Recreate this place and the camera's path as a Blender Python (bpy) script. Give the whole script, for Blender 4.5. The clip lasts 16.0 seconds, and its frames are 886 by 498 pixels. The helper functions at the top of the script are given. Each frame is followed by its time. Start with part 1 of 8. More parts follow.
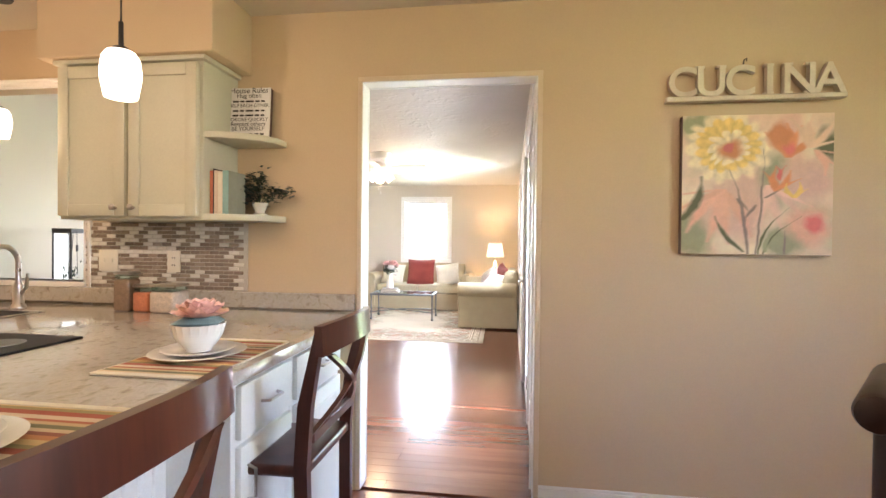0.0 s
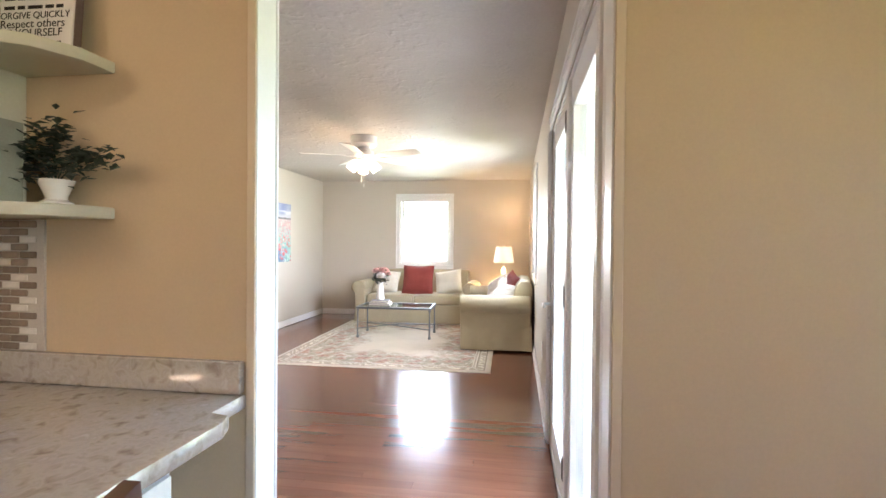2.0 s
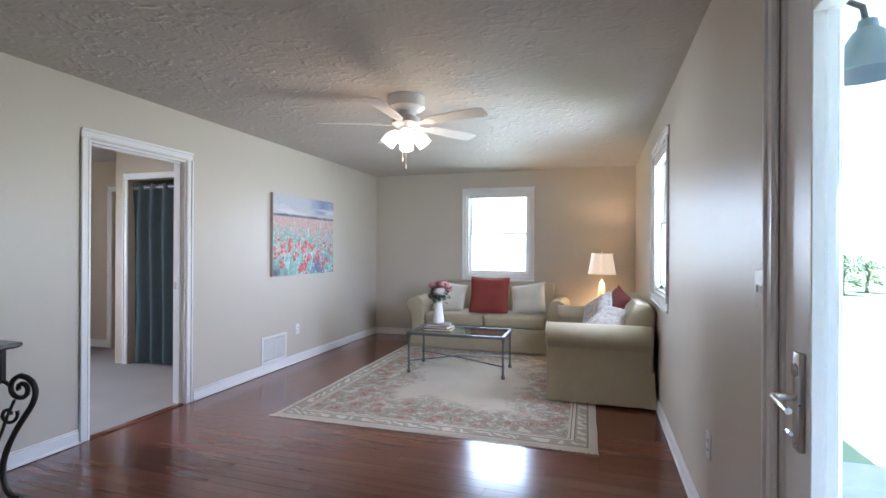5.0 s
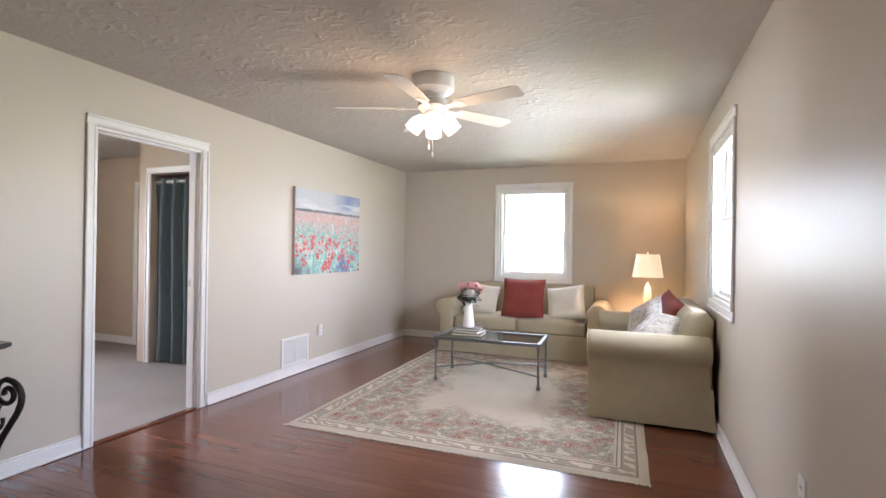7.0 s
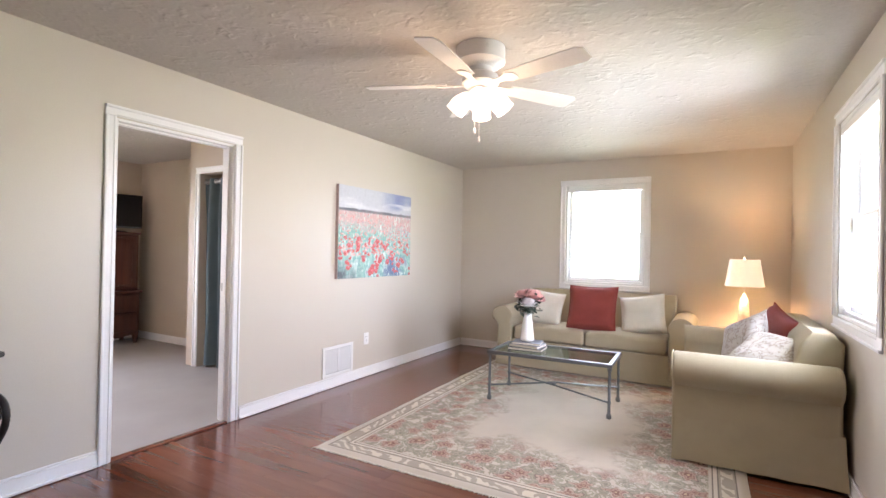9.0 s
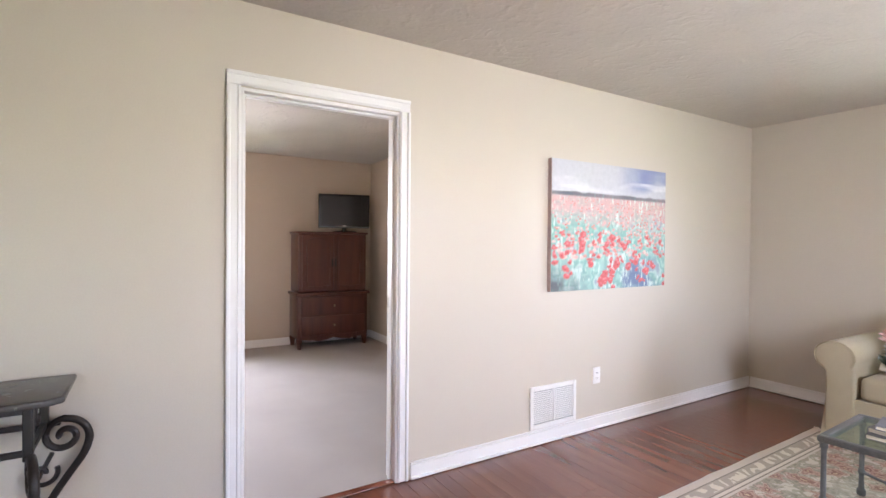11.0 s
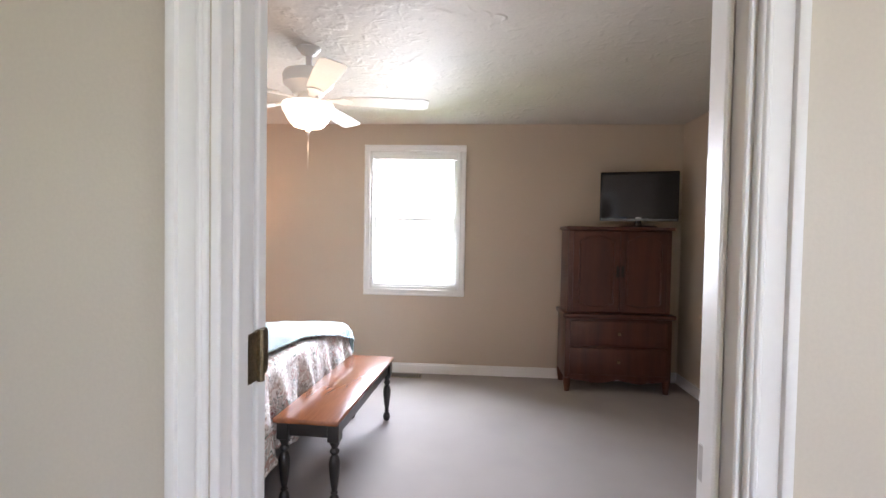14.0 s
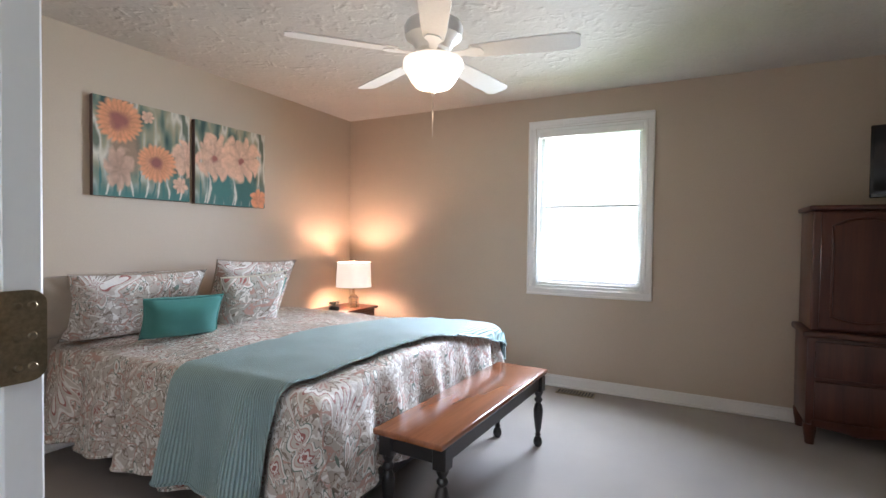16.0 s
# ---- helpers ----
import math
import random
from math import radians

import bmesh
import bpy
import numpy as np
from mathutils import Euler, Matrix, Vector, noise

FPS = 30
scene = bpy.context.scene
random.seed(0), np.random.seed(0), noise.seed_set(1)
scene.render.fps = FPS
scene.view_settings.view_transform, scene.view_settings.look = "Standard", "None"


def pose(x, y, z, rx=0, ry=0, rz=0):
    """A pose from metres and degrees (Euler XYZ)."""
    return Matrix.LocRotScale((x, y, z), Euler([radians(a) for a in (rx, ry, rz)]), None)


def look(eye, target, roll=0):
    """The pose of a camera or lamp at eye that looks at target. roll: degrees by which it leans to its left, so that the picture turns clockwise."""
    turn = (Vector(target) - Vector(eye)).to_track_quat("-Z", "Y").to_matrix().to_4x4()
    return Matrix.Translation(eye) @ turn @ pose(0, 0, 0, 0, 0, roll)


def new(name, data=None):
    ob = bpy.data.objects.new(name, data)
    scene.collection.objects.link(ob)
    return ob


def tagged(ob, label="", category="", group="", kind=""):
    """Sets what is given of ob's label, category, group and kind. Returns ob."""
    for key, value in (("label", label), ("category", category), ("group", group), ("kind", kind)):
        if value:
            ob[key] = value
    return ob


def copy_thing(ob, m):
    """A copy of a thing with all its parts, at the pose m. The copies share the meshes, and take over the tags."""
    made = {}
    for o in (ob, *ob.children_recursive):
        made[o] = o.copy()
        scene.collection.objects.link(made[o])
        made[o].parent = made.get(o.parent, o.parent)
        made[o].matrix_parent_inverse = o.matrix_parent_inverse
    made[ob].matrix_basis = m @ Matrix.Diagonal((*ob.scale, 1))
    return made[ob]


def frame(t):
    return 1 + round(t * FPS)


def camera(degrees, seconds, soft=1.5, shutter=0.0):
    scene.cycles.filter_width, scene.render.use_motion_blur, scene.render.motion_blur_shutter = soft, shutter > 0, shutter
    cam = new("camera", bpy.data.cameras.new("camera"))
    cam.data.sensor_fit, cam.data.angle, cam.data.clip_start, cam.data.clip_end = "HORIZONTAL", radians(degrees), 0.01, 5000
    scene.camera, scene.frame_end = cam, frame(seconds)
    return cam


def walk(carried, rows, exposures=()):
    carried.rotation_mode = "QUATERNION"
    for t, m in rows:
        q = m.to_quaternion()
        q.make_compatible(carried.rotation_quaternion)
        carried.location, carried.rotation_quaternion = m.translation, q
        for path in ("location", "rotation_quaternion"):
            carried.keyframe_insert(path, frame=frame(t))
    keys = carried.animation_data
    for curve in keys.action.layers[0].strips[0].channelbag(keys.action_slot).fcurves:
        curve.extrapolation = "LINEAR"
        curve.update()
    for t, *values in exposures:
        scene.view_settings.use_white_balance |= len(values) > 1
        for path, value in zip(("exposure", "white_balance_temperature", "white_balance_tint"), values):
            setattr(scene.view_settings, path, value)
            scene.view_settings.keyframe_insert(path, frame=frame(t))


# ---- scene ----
cam = camera(84.8, 16.0)
PATH = [
    (0, (-0.16, 1.415, 1.264), (-0.439, 3.395, 1.239), 0.6),
    (0.5, (-0.19, 1.606, 1.26), (-0.463, 3.587, 1.233), 0.6),
    (1, (-0.225, 1.905, 1.283), (-0.503, 3.885, 1.252), 0.7),
    (1.5, (-0.249, 2.264, 1.291), (-0.536, 4.243, 1.263), 0.5),
    (2, (-0.258, 2.643, 1.301), (-0.557, 4.62, 1.281), 0.5),
    (2.5, (-0.31, 3.005, 1.315), (-0.617, 4.982, 1.299), 0.5),
    (3, (-0.359, 3.337, 1.321), (-0.68, 5.311, 1.307), 0.2),
    (3.5, (-0.405, 3.621, 1.333), (-0.778, 5.586, 1.326), 0.2),
    (4, (-0.468, 3.876, 1.327), (-0.901, 5.828, 1.319), 0.1),
    (4.5, (-0.487, 4.11, 1.33), (-1.023, 6.037, 1.327), 0.2),
    (5, (-0.52, 4.282, 1.306), (-1.125, 6.189, 1.308), 0.3),
    (7.5, (-0.611, 4.673, 1.27), (-1.368, 6.523, 1.276), 0.6),
    (8, (-0.585, 4.733, 1.241), (-1.369, 6.573, 1.25), 0.3),
    (8.2, (-0.591, 4.789, 1.253), (-1.387, 6.623, 1.261), 0.4),
    (10.3, (-1.093, 5.94, 1.296), (-2.58, 7.276, 1.3), 0.8),
    (10.5, (-1.173, 6.056, 1.302), (-2.73, 7.311, 1.3), 0.4),
    (11, (-1.398, 6.323, 1.326), (-3.106, 7.364, 1.303), 0.5),
    (11.5, (-1.656, 6.547, 1.318), (-3.476, 7.376, 1.296), 0.7),
    (12, (-1.916, 6.713, 1.309), (-3.821, 7.321, 1.292), 1.0),
    (12.5, (-2.21, 6.844, 1.31), (-4.166, 7.261, 1.286), 1.0),
    (13, (-2.511, 6.929, 1.344), (-4.498, 7.155, 1.301), 1.4),
    (13.5, (-2.791, 6.999, 1.372), (-4.789, 7.044, 1.317), 1.1),
    (14, (-3.068, 7.108, 1.363), (-5.062, 6.966, 1.305), 1.0),
    (14.5, (-3.301, 7.196, 1.351), (-5.267, 6.832, 1.296), 0.9),
    (15, (-3.494, 7.235, 1.328), (-5.398, 6.625, 1.27), 0.8),
    (15.5, (-3.64, 7.258, 1.279), (-5.472, 6.456, 1.229), 0.6),
    (16, (-3.735, 7.282, 1.236), (-5.507, 6.356, 1.19), 0.7),
]
EXPOSURES = [
    (0.0, 4.87, 6500, 21), (1.8, 4.62, 6450, 20), (2.5, 3.75, 5850, 18), (3.0, 3.2, 5500, 16), (3.5, 2.9, 5250, 17), (4.0, 2.85, 5150, 17), (4.5, 3.0, 5450, 18), (5.0, 3.45, 5550, 19),
    (7.3, 3.78, 6300, 24), (10.5, 4.1, 6350, 26), (12.5, 3.72, 6150, 25), (13.5, 3.45, 6350, 24), (14.5, 3.62, 6050, 20), (16.0, 3.0, 5950, 16),
]
walk(cam, [(t, look(eye, target, roll)) for t, eye, target, roll in PATH], EXPOSURES)

# ---- world and sun ----
world = bpy.data.worlds.new("sky")
scene.world = world
world.use_nodes = True
wn, wl = world.node_tree.nodes, world.node_tree.links
sky = wn.new("ShaderNodeTexSky")
sky.sky_type, sky.sun_disc = "NISHITA", False
sky.sun_elevation, sky.sun_rotation = radians(73), radians(207)
wl.new(sky.outputs[0], wn["Background"].inputs[0])
wn["Background"].inputs[1].default_value = 0.15


def lamp(name, kind, m, watts, colour=(1, 1, 1), size=0.1, size_y=None):
    data = bpy.data.lights.new(name, kind)
    data.energy, data.color = watts, colour
    if kind == "AREA":
        data.size = size
        if size_y:
            data.shape, data.size_y, data.spread = "RECTANGLE", size_y, radians(125)
    elif kind == "SUN":
        data.angle = radians(size)
    else:
        data.shadow_soft_size = size
    ob = new(name, data)
    ob.matrix_world = m
    return ob


WARM, SOFT, DAY = (1.0, 0.72, 0.42), (1.0, 0.77, 0.53), (0.86, 0.94, 1.0)
lamp("sun", "SUN", look((-4, -8, 30), (0, 0, 0)), 5.0, (1.0, 0.95, 0.87), 0.5)
# daylight in the openings of the windows
lamp("window_daylight", "AREA", look((-1.885, 11.42, 1.53), (-1.885, 6.0, 0.2)), 2.3, DAY, 0.85, 1.2)
lamp("window_daylight", "AREA", look((0.21, 8.55, 1.53), (-4, 9.0, 0.8)), 4.6, DAY, 0.85, 1.2)
lamp("window_daylight", "AREA", look((-8.02, 6.48, 1.5), (-4.6, 5.7, 0.2)), 11.8, DAY, 0.85, 1.25)
door_day = lamp("door_daylight", "AREA", look((0.30, 4.95, 1.45), (-0.6, 4.85, 0.0)), 1.4, DAY, 0.9, 1.7)
door_day.data.spread = radians(85)
kitchen_day = lamp("window_daylight", "AREA", look((2.45, 1.6, 1.5), (-1.2, 2.5, 0.7)), 0.22, DAY, 1.1, 1.1)
kitchen_day.data.spread = radians(62)
# unseen kitchen lamps, assumed and placed to light the walls warmly
lamp("kitchen_unseen_lamp", "POINT", pose(0.75, 1.75, 2.30), 1.1, SOFT, 0.12)
lamp("kitchen_unseen_lamp", "POINT", pose(-2.6, 1.6, 2.32), 1.7, SOFT, 0.12)


# ---- materials ----
def material(name, colour, rough=0.6, vary=0.12, scale=6.0, fine=90.0, bump=0.15, metal=0.0, spec=0.5, coat=0.0, bump_scale=None, random=0.0, stretch=None):
    """A surface of one paint or stuff: colour varied at two scales, fine relief."""
    m = bpy.data.materials.new(name)
    m.use_nodes = True
    n, l = m.node_tree.nodes, m.node_tree.links
    b = n["Principled BSDF"]
    b.inputs["Roughness"].default_value, b.inputs["Metallic"].default_value = rough, metal
    b.inputs["Specular IOR Level"].default_value, b.inputs["Coat Weight"].default_value = spec, coat
    at = n.new("ShaderNodeTexCoord")
    src = at.outputs["Object"]
    if stretch:
        mp = n.new("ShaderNodeMapping")
        mp.inputs["Scale"].default_value = stretch
        l.new(src, mp.inputs[0])
        src = mp.outputs[0]
    big, small = n.new("ShaderNodeTexNoise"), n.new("ShaderNodeTexNoise")
    big.inputs["Scale"].default_value, small.inputs["Scale"].default_value = scale, fine
    big.inputs["Detail"].default_value = 4
    small.inputs["Detail"].default_value = 3
    l.new(src, big.inputs["Vector"]), l.new(src, small.inputs["Vector"])
    add = n.new("ShaderNodeMath")
    add.operation = "ADD"
    l.new(big.outputs[0], add.inputs[0]), l.new(small.outputs[0], add.inputs[1])
    ramp = n.new("ShaderNodeMapRange")
    ramp.inputs["From Min"].default_value, ramp.inputs["From Max"].default_value = 0.6, 1.4
    ramp.inputs["To Min"].default_value, ramp.inputs["To Max"].default_value = 1 - vary, 1 + vary
    l.new(add.outputs[0], ramp.inputs[0])
    val = ramp.outputs[0]
    if random:
        oi = n.new("ShaderNodeObjectInfo")
        rr = n.new("ShaderNodeMapRange")
        rr.inputs["To Min"].default_value, rr.inputs["To Max"].default_value = 1 - random, 1 + random
        l.new(oi.outputs["Random"], rr.inputs[0])
        mu = n.new("ShaderNodeMath")
        mu.operation = "MULTIPLY"
        l.new(val, mu.inputs[0]), l.new(rr.outputs[0], mu.inputs[1])
        val = mu.outputs[0]
    mix = n.new("ShaderNodeVectorMath")
    mix.operation = "SCALE"
    mix.inputs[0].default_value = colour
    l.new(val, mix.inputs["Scale"])
    l.new(mix.outputs[0], b.inputs["Base Color"])
    rv = n.new("ShaderNodeMapRange")
    rv.inputs["To Min"].default_value, rv.inputs["To Max"].default_value = max(rough - 0.08, 0.02), min(rough + 0.08, 1)
    l.new(big.outputs[0], rv.inputs[0]), l.new(rv.outputs[0], b.inputs["Roughness"])
    if bump:
        bp = n.new("ShaderNodeBump")
        bp.inputs["Strength"].default_value, bp.inputs["Distance"].default_value = bump, 0.003
        src_b = small
        if bump_scale:
            src_b = n.new("ShaderNodeTexNoise")
            src_b.inputs["Scale"].default_value, src_b.inputs["Detail"].default_value = bump_scale, 4
            l.new(src, src_b.inputs["Vector"])
        l.new(src_b.outputs[0], bp.inputs["Height"]), l.new(bp.outputs[0], b.inputs["Normal"])
    return m


def glow(name, colour, strength, base=(0.9, 0.88, 0.82)):
    m = bpy.data.materials.new(name)
    m.use_nodes = True
    b = m.node_tree.nodes["Principled BSDF"]
    b.inputs["Base Color"].default_value = (*base, 1)
    b.inputs["Emission Color"].default_value, b.inputs["Emission Strength"].default_value = (*colour, 1), strength
    b.inputs["Roughness"].default_value = 0.35
    return m


def glass(name, tint=(0.96, 0.98, 0.98), rough=0.0, most=0.5):
    """A clear pane: see-through, with gloss that grows towards a grazing view."""
    m = bpy.data.materials.new(name)
    m.use_nodes = True
    n, l = m.node_tree.nodes, m.node_tree.links
    clear, shine, mix, facing = n.new("ShaderNodeBsdfTransparent"), n.new("ShaderNodeBsdfGlossy"), n.new("ShaderNodeMixShader"), n.new("ShaderNodeLayerWeight")
    clear.inputs[0].default_value = (*tint, 1)
    shine.inputs["Roughness"].default_value = rough
    power, span = n.new("ShaderNodeMath"), n.new("ShaderNodeMapRange")
    power.operation, power.inputs[1].default_value = "POWER", 5
    span.inputs["To Min"].default_value, span.inputs["To Max"].default_value = 0.02, most
    l.new(facing.outputs["Facing"], power.inputs[0]), l.new(power.outputs[0], span.inputs[0]), l.new(span.outputs[0], mix.inputs[0])
    l.new(clear.outputs[0], mix.inputs[1]), l.new(shine.outputs[0], mix.inputs[2])
    l.new(mix.outputs[0], n["Material Output"].inputs[0])
    return m


def stomped(name, colour):
    """Ceiling plaster stamped with a crow's-foot brush, in satin paint."""
    m = material(name, colour, 0.58, 0.07, 3.0, 60.0, 0, spec=0.06)
    n, l = m.node_tree.nodes, m.node_tree.links
    at = n.new("ShaderNodeTexCoord")
    warp = n.new("ShaderNodeTexNoise")
    warp.inputs["Scale"].default_value, warp.inputs["Detail"].default_value = 7.0, 3
    add = n.new("ShaderNodeVectorMath")
    add.operation = "MULTIPLY_ADD"
    add.inputs[1].default_value = (0.35, 0.35, 0.35)
    l.new(at.outputs["Object"], warp.inputs["Vector"])
    l.new(warp.outputs["Color"], add.inputs[0]), l.new(at.outputs["Object"], add.inputs[2])
    ridges = n.new("ShaderNodeTexNoise")
    ridges.noise_type = "RIDGED_MULTIFRACTAL"
    ridges.inputs["Scale"].default_value, ridges.inputs["Detail"].default_value = 10.0, 4
    l.new(add.outputs[0], ridges.inputs["Vector"])
    bp = n.new("ShaderNodeBump")
    bp.inputs["Strength"].default_value, bp.inputs["Distance"].default_value = 0.45, 0.02
    l.new(ridges.outputs[0], bp.inputs["Height"])
    l.new(bp.outputs[0], n["Principled BSDF"].inputs["Normal"])
    return m


def wooden(name, dark, light, rough=0.3, along="X", rings=14.0, coat=0.3, random=0.18):
    """Varnished wood with grain along one axis."""
    m = bpy.data.materials.new(name)
    m.use_nodes = True
    n, l = m.node_tree.nodes, m.node_tree.links
    b = n["Principled BSDF"]
    at, mp = n.new("ShaderNodeTexCoord"), n.new("ShaderNodeMapping")
    mp.inputs["Scale"].default_value = {"X": (0.07, 1, 1), "Y": (1, 0.07, 1), "Z": (1, 1, 0.07)}[along]
    oi = n.new("ShaderNodeObjectInfo")
    shift = n.new("ShaderNodeVectorMath")
    shift.operation = "MULTIPLY_ADD"
    shift.inputs[1].default_value = (37, 19, 11)
    l.new(oi.outputs["Random"], shift.inputs[0]), l.new(at.outputs["Object"], shift.inputs[2])
    l.new(shift.outputs[0], mp.inputs[0])
    g = n.new("ShaderNodeTexNoise")
    g.inputs["Scale"].default_value, g.inputs["Detail"].default_value, g.inputs["Distortion"].default_value = rings, 6, 0.6
    l.new(mp.outputs[0], g.inputs["Vector"])
    fine = n.new("ShaderNodeTexNoise")
    fine.inputs["Scale"].default_value, fine.inputs["Detail"].default_value = rings * 12, 2
    l.new(mp.outputs[0], fine.inputs["Vector"])
    add = n.new("ShaderNodeMath")
    add.operation = "MULTIPLY_ADD"
    add.inputs[1].default_value = 0.25
    l.new(fine.outputs[0], add.inputs[0]), l.new(g.outputs[0], add.inputs[2])
    ramp = n.new("ShaderNodeValToRGB")
    ramp.color_ramp.elements[0].position, ramp.color_ramp.elements[1].position = 0.42, 0.85
    ramp.color_ramp.elements[0].color, ramp.color_ramp.elements[1].color = (*dark, 1), (*light, 1)
    l.new(add.outputs[0], ramp.inputs[0])
    rr = n.new("ShaderNodeMapRange")
    rr.inputs["To Min"].default_value, rr.inputs["To Max"].default_value = 1 - random, 1 + random
    l.new(oi.outputs["Random"], rr.inputs[0])
    sc = n.new("ShaderNodeVectorMath")
    sc.operation = "SCALE"
    l.new(ramp.outputs[0], sc.inputs[0]), l.new(rr.outputs[0], sc.inputs["Scale"])
    l.new(sc.outputs[0], b.inputs["Base Color"])
    b.inputs["Roughness"].default_value, b.inputs["Coat Weight"].default_value, b.inputs["Coat Roughness"].default_value = rough, coat, 0.12
    bp = n.new("ShaderNodeBump")
    bp.inputs["Strength"].default_value, bp.inputs["Distance"].default_value = 0.06, 0.002
    l.new(add.outputs[0], bp.inputs["Height"]), l.new(bp.outputs[0], b.inputs["Normal"])
    return m


TAN = material("tan_wall_paint", (0.58, 0.45, 0.295), 0.55, 0.04, 1.3, 140, 0.12)
GREIGE = material("greige_wall_paint", (0.575, 0.52, 0.435), 0.38, 0.035, 1.1, 140, 0.10)
BUFF = material("buff_bedroom_paint", (0.52, 0.43, 0.335), 0.5, 0.04, 1.2, 140, 0.10)
STOMP = stomped("stomped_ceiling", (0.55, 0.51, 0.46))
FLAT_CEIL = material("ceiling_paint", (0.66, 0.60, 0.50), 0.7, 0.04, 2, 110, 0.2)
TRIM = material("white_gloss_trim", (0.80, 0.79, 0.77), 0.36, 0.02, 5, 80, 0.02)
CREAM_BEAD = material("cream_bead_paint", (0.66, 0.55, 0.41), 0.45, 0.03, 5, 80, 0.03)
VINYL = material("white_vinyl", (0.82, 0.82, 0.80), 0.35, 0.02, 5, 80, 0.02)
PLANK = wooden("red_oak_plank", (0.135, 0.045, 0.027), (0.205, 0.074, 0.043), 0.20, "X", 9.0, 0.35, 0.10)
CARPET = material("beige_carpet", (0.345, 0.318, 0.30), 0.97, 0.10, 2.2, 260, 0.8, spec=0.1)
PANE = glass("window_glass")
DOOR_PANE = glass("tinted_door_glass", (0.86, 0.90, 0.91))
METAL = material("brushed_nickel", (0.55, 0.53, 0.50), 0.3, 0.05, 30, 200, 0.03, metal=1.0)
DARK_NICKEL = material("tarnished_nickel", (0.10, 0.095, 0.09), 0.4, 0.2, 40, 200, 0.05, metal=0.8)
BRASS = material("old_brass", (0.25, 0.20, 0.13), 0.40, 0.35, 40, 200, 0.05, metal=1.0)
BLACK = material("black_metal", (0.03, 0.028, 0.026), 0.4, 0.2, 30, 150, 0.08)


# ---- mesh helpers ----
def box(bm, x0, x1, y0, y1, z0, z1, bevel=0.0, seg=1):
    g = bmesh.ops.create_cube(bm, size=1)
    v = g["verts"]
    for p in v:
        p.co = Vector(((x0 + x1) / 2 + p.co.x * (x1 - x0), (y0 + y1) / 2 + p.co.y * (y1 - y0), (z0 + z1) / 2 + p.co.z * (z1 - z0)))
    if bevel:
        bmesh.ops.bevel(bm, geom=list({e for p in v for e in p.link_edges}), offset=bevel, segments=seg, affect="EDGES", profile=0.5)
    return v


def lathe(bm, rows, at=(0, 0, 0), seg=20, m=None):
    """A turned shape from (radius, height) rows."""
    rings = []
    for r, z in rows:
        rings.append([bm.verts.new((at[0] + max(r, 1e-4) * math.cos(2 * math.pi * i / seg), at[1] + max(r, 1e-4) * math.sin(2 * math.pi * i / seg), at[2] + z)) for i in range(seg)])
    for a, b in zip(rings, rings[1:]):
        for i in range(seg):
            bm.faces.new((a[i], a[(i + 1) % seg], b[(i + 1) % seg], b[i]))
    bm.faces.new(rings[0][::-1]), bm.faces.new(rings[-1])
    if m:
        bmesh.ops.transform(bm, matrix=m, verts=[v for r in rings for v in r])
    return rings


def tube(bm, pts, r, seg=8, closed=False, taper=None):
    """A round bar along points."""
    pts = [Vector(p) for p in pts]
    rings = []
    n = len(pts)
    up = Vector((0.13, 0.21, 1)).normalized()
    for i, p in enumerate(pts):
        d = (pts[(i + 1) % n] - pts[i - 1]) if closed else (pts[min(i + 1, n - 1)] - pts[max(i - 1, 0)])
        d.normalize()
        s = d.cross(up)
        if s.length < 0.05:
            s = d.cross(Vector((1, 0, 0)))
        s.normalize()
        t = s.cross(d)
        rr = r * (taper(i / max(n - 1, 1)) if taper else 1)
        rings.append([bm.verts.new(p + rr * (math.cos(2 * math.pi * k / seg) * s + math.sin(2 * math.pi * k / seg) * t)) for k in range(seg)])
    pairs = list(zip(rings, rings[1:])) + ([(rings[-1], rings[0])] if closed else [])
    for a, b in pairs:
        for k in range(seg):
            bm.faces.new((a[k], a[(k + 1) % seg], b[(k + 1) % seg], b[k]))
    if not closed:
        bm.faces.new(rings[0][::-1]), bm.faces.new(rings[-1])


def prism(bm, outline, z0, z1, bevel=0.0, seg=2):
    """A slab from an outline of (x, y)."""
    lo = [bm.verts.new((x, y, z0)) for x, y in outline]
    hi = [bm.verts.new((x, y, z1)) for x, y in outline]
    f = [bm.faces.new(lo[::-1]), bm.faces.new(hi)]
    k = len(outline)
    f += [bm.faces.new((lo[i], lo[(i + 1) % k], hi[(i + 1) % k], hi[i])) for i in range(k)]
    bmesh.ops.recalc_face_normals(bm, faces=f)
    if bevel:
        bmesh.ops.bevel(bm, geom=[e for e in f[1].edges] + [e for e in f[0].edges], offset=bevel, segments=seg, affect="EDGES", profile=0.5)
    return lo + hi


def mesh_of(name, bm, mat, smooth=None):
    bmesh.ops.recalc_face_normals(bm, faces=bm.faces[:])
    me = bpy.data.meshes.new(name)
    bm.to_mesh(me)
    bm.free()
    for one in mat if isinstance(mat, (list, tuple)) else [mat]:
        me.materials.append(one)
    if smooth:
        me.shade_smooth()
        me.set_sharp_from_angle(angle=radians(smooth))
    return me


def part(name, bm, mat, parent=None, label="", smooth=None):
    ob = new(name, mesh_of(name, bm, mat, smooth))
    if parent:
        ob.parent = parent
    return tagged(ob, label)


def boxes(name, mat, parent, dims, bevel=0.0, label="", seg=1):
    bm = bmesh.new()
    for d in dims:
        box(bm, *d, bevel, seg)
    return part(name, bm, mat, parent, label, 40 if bevel else None)


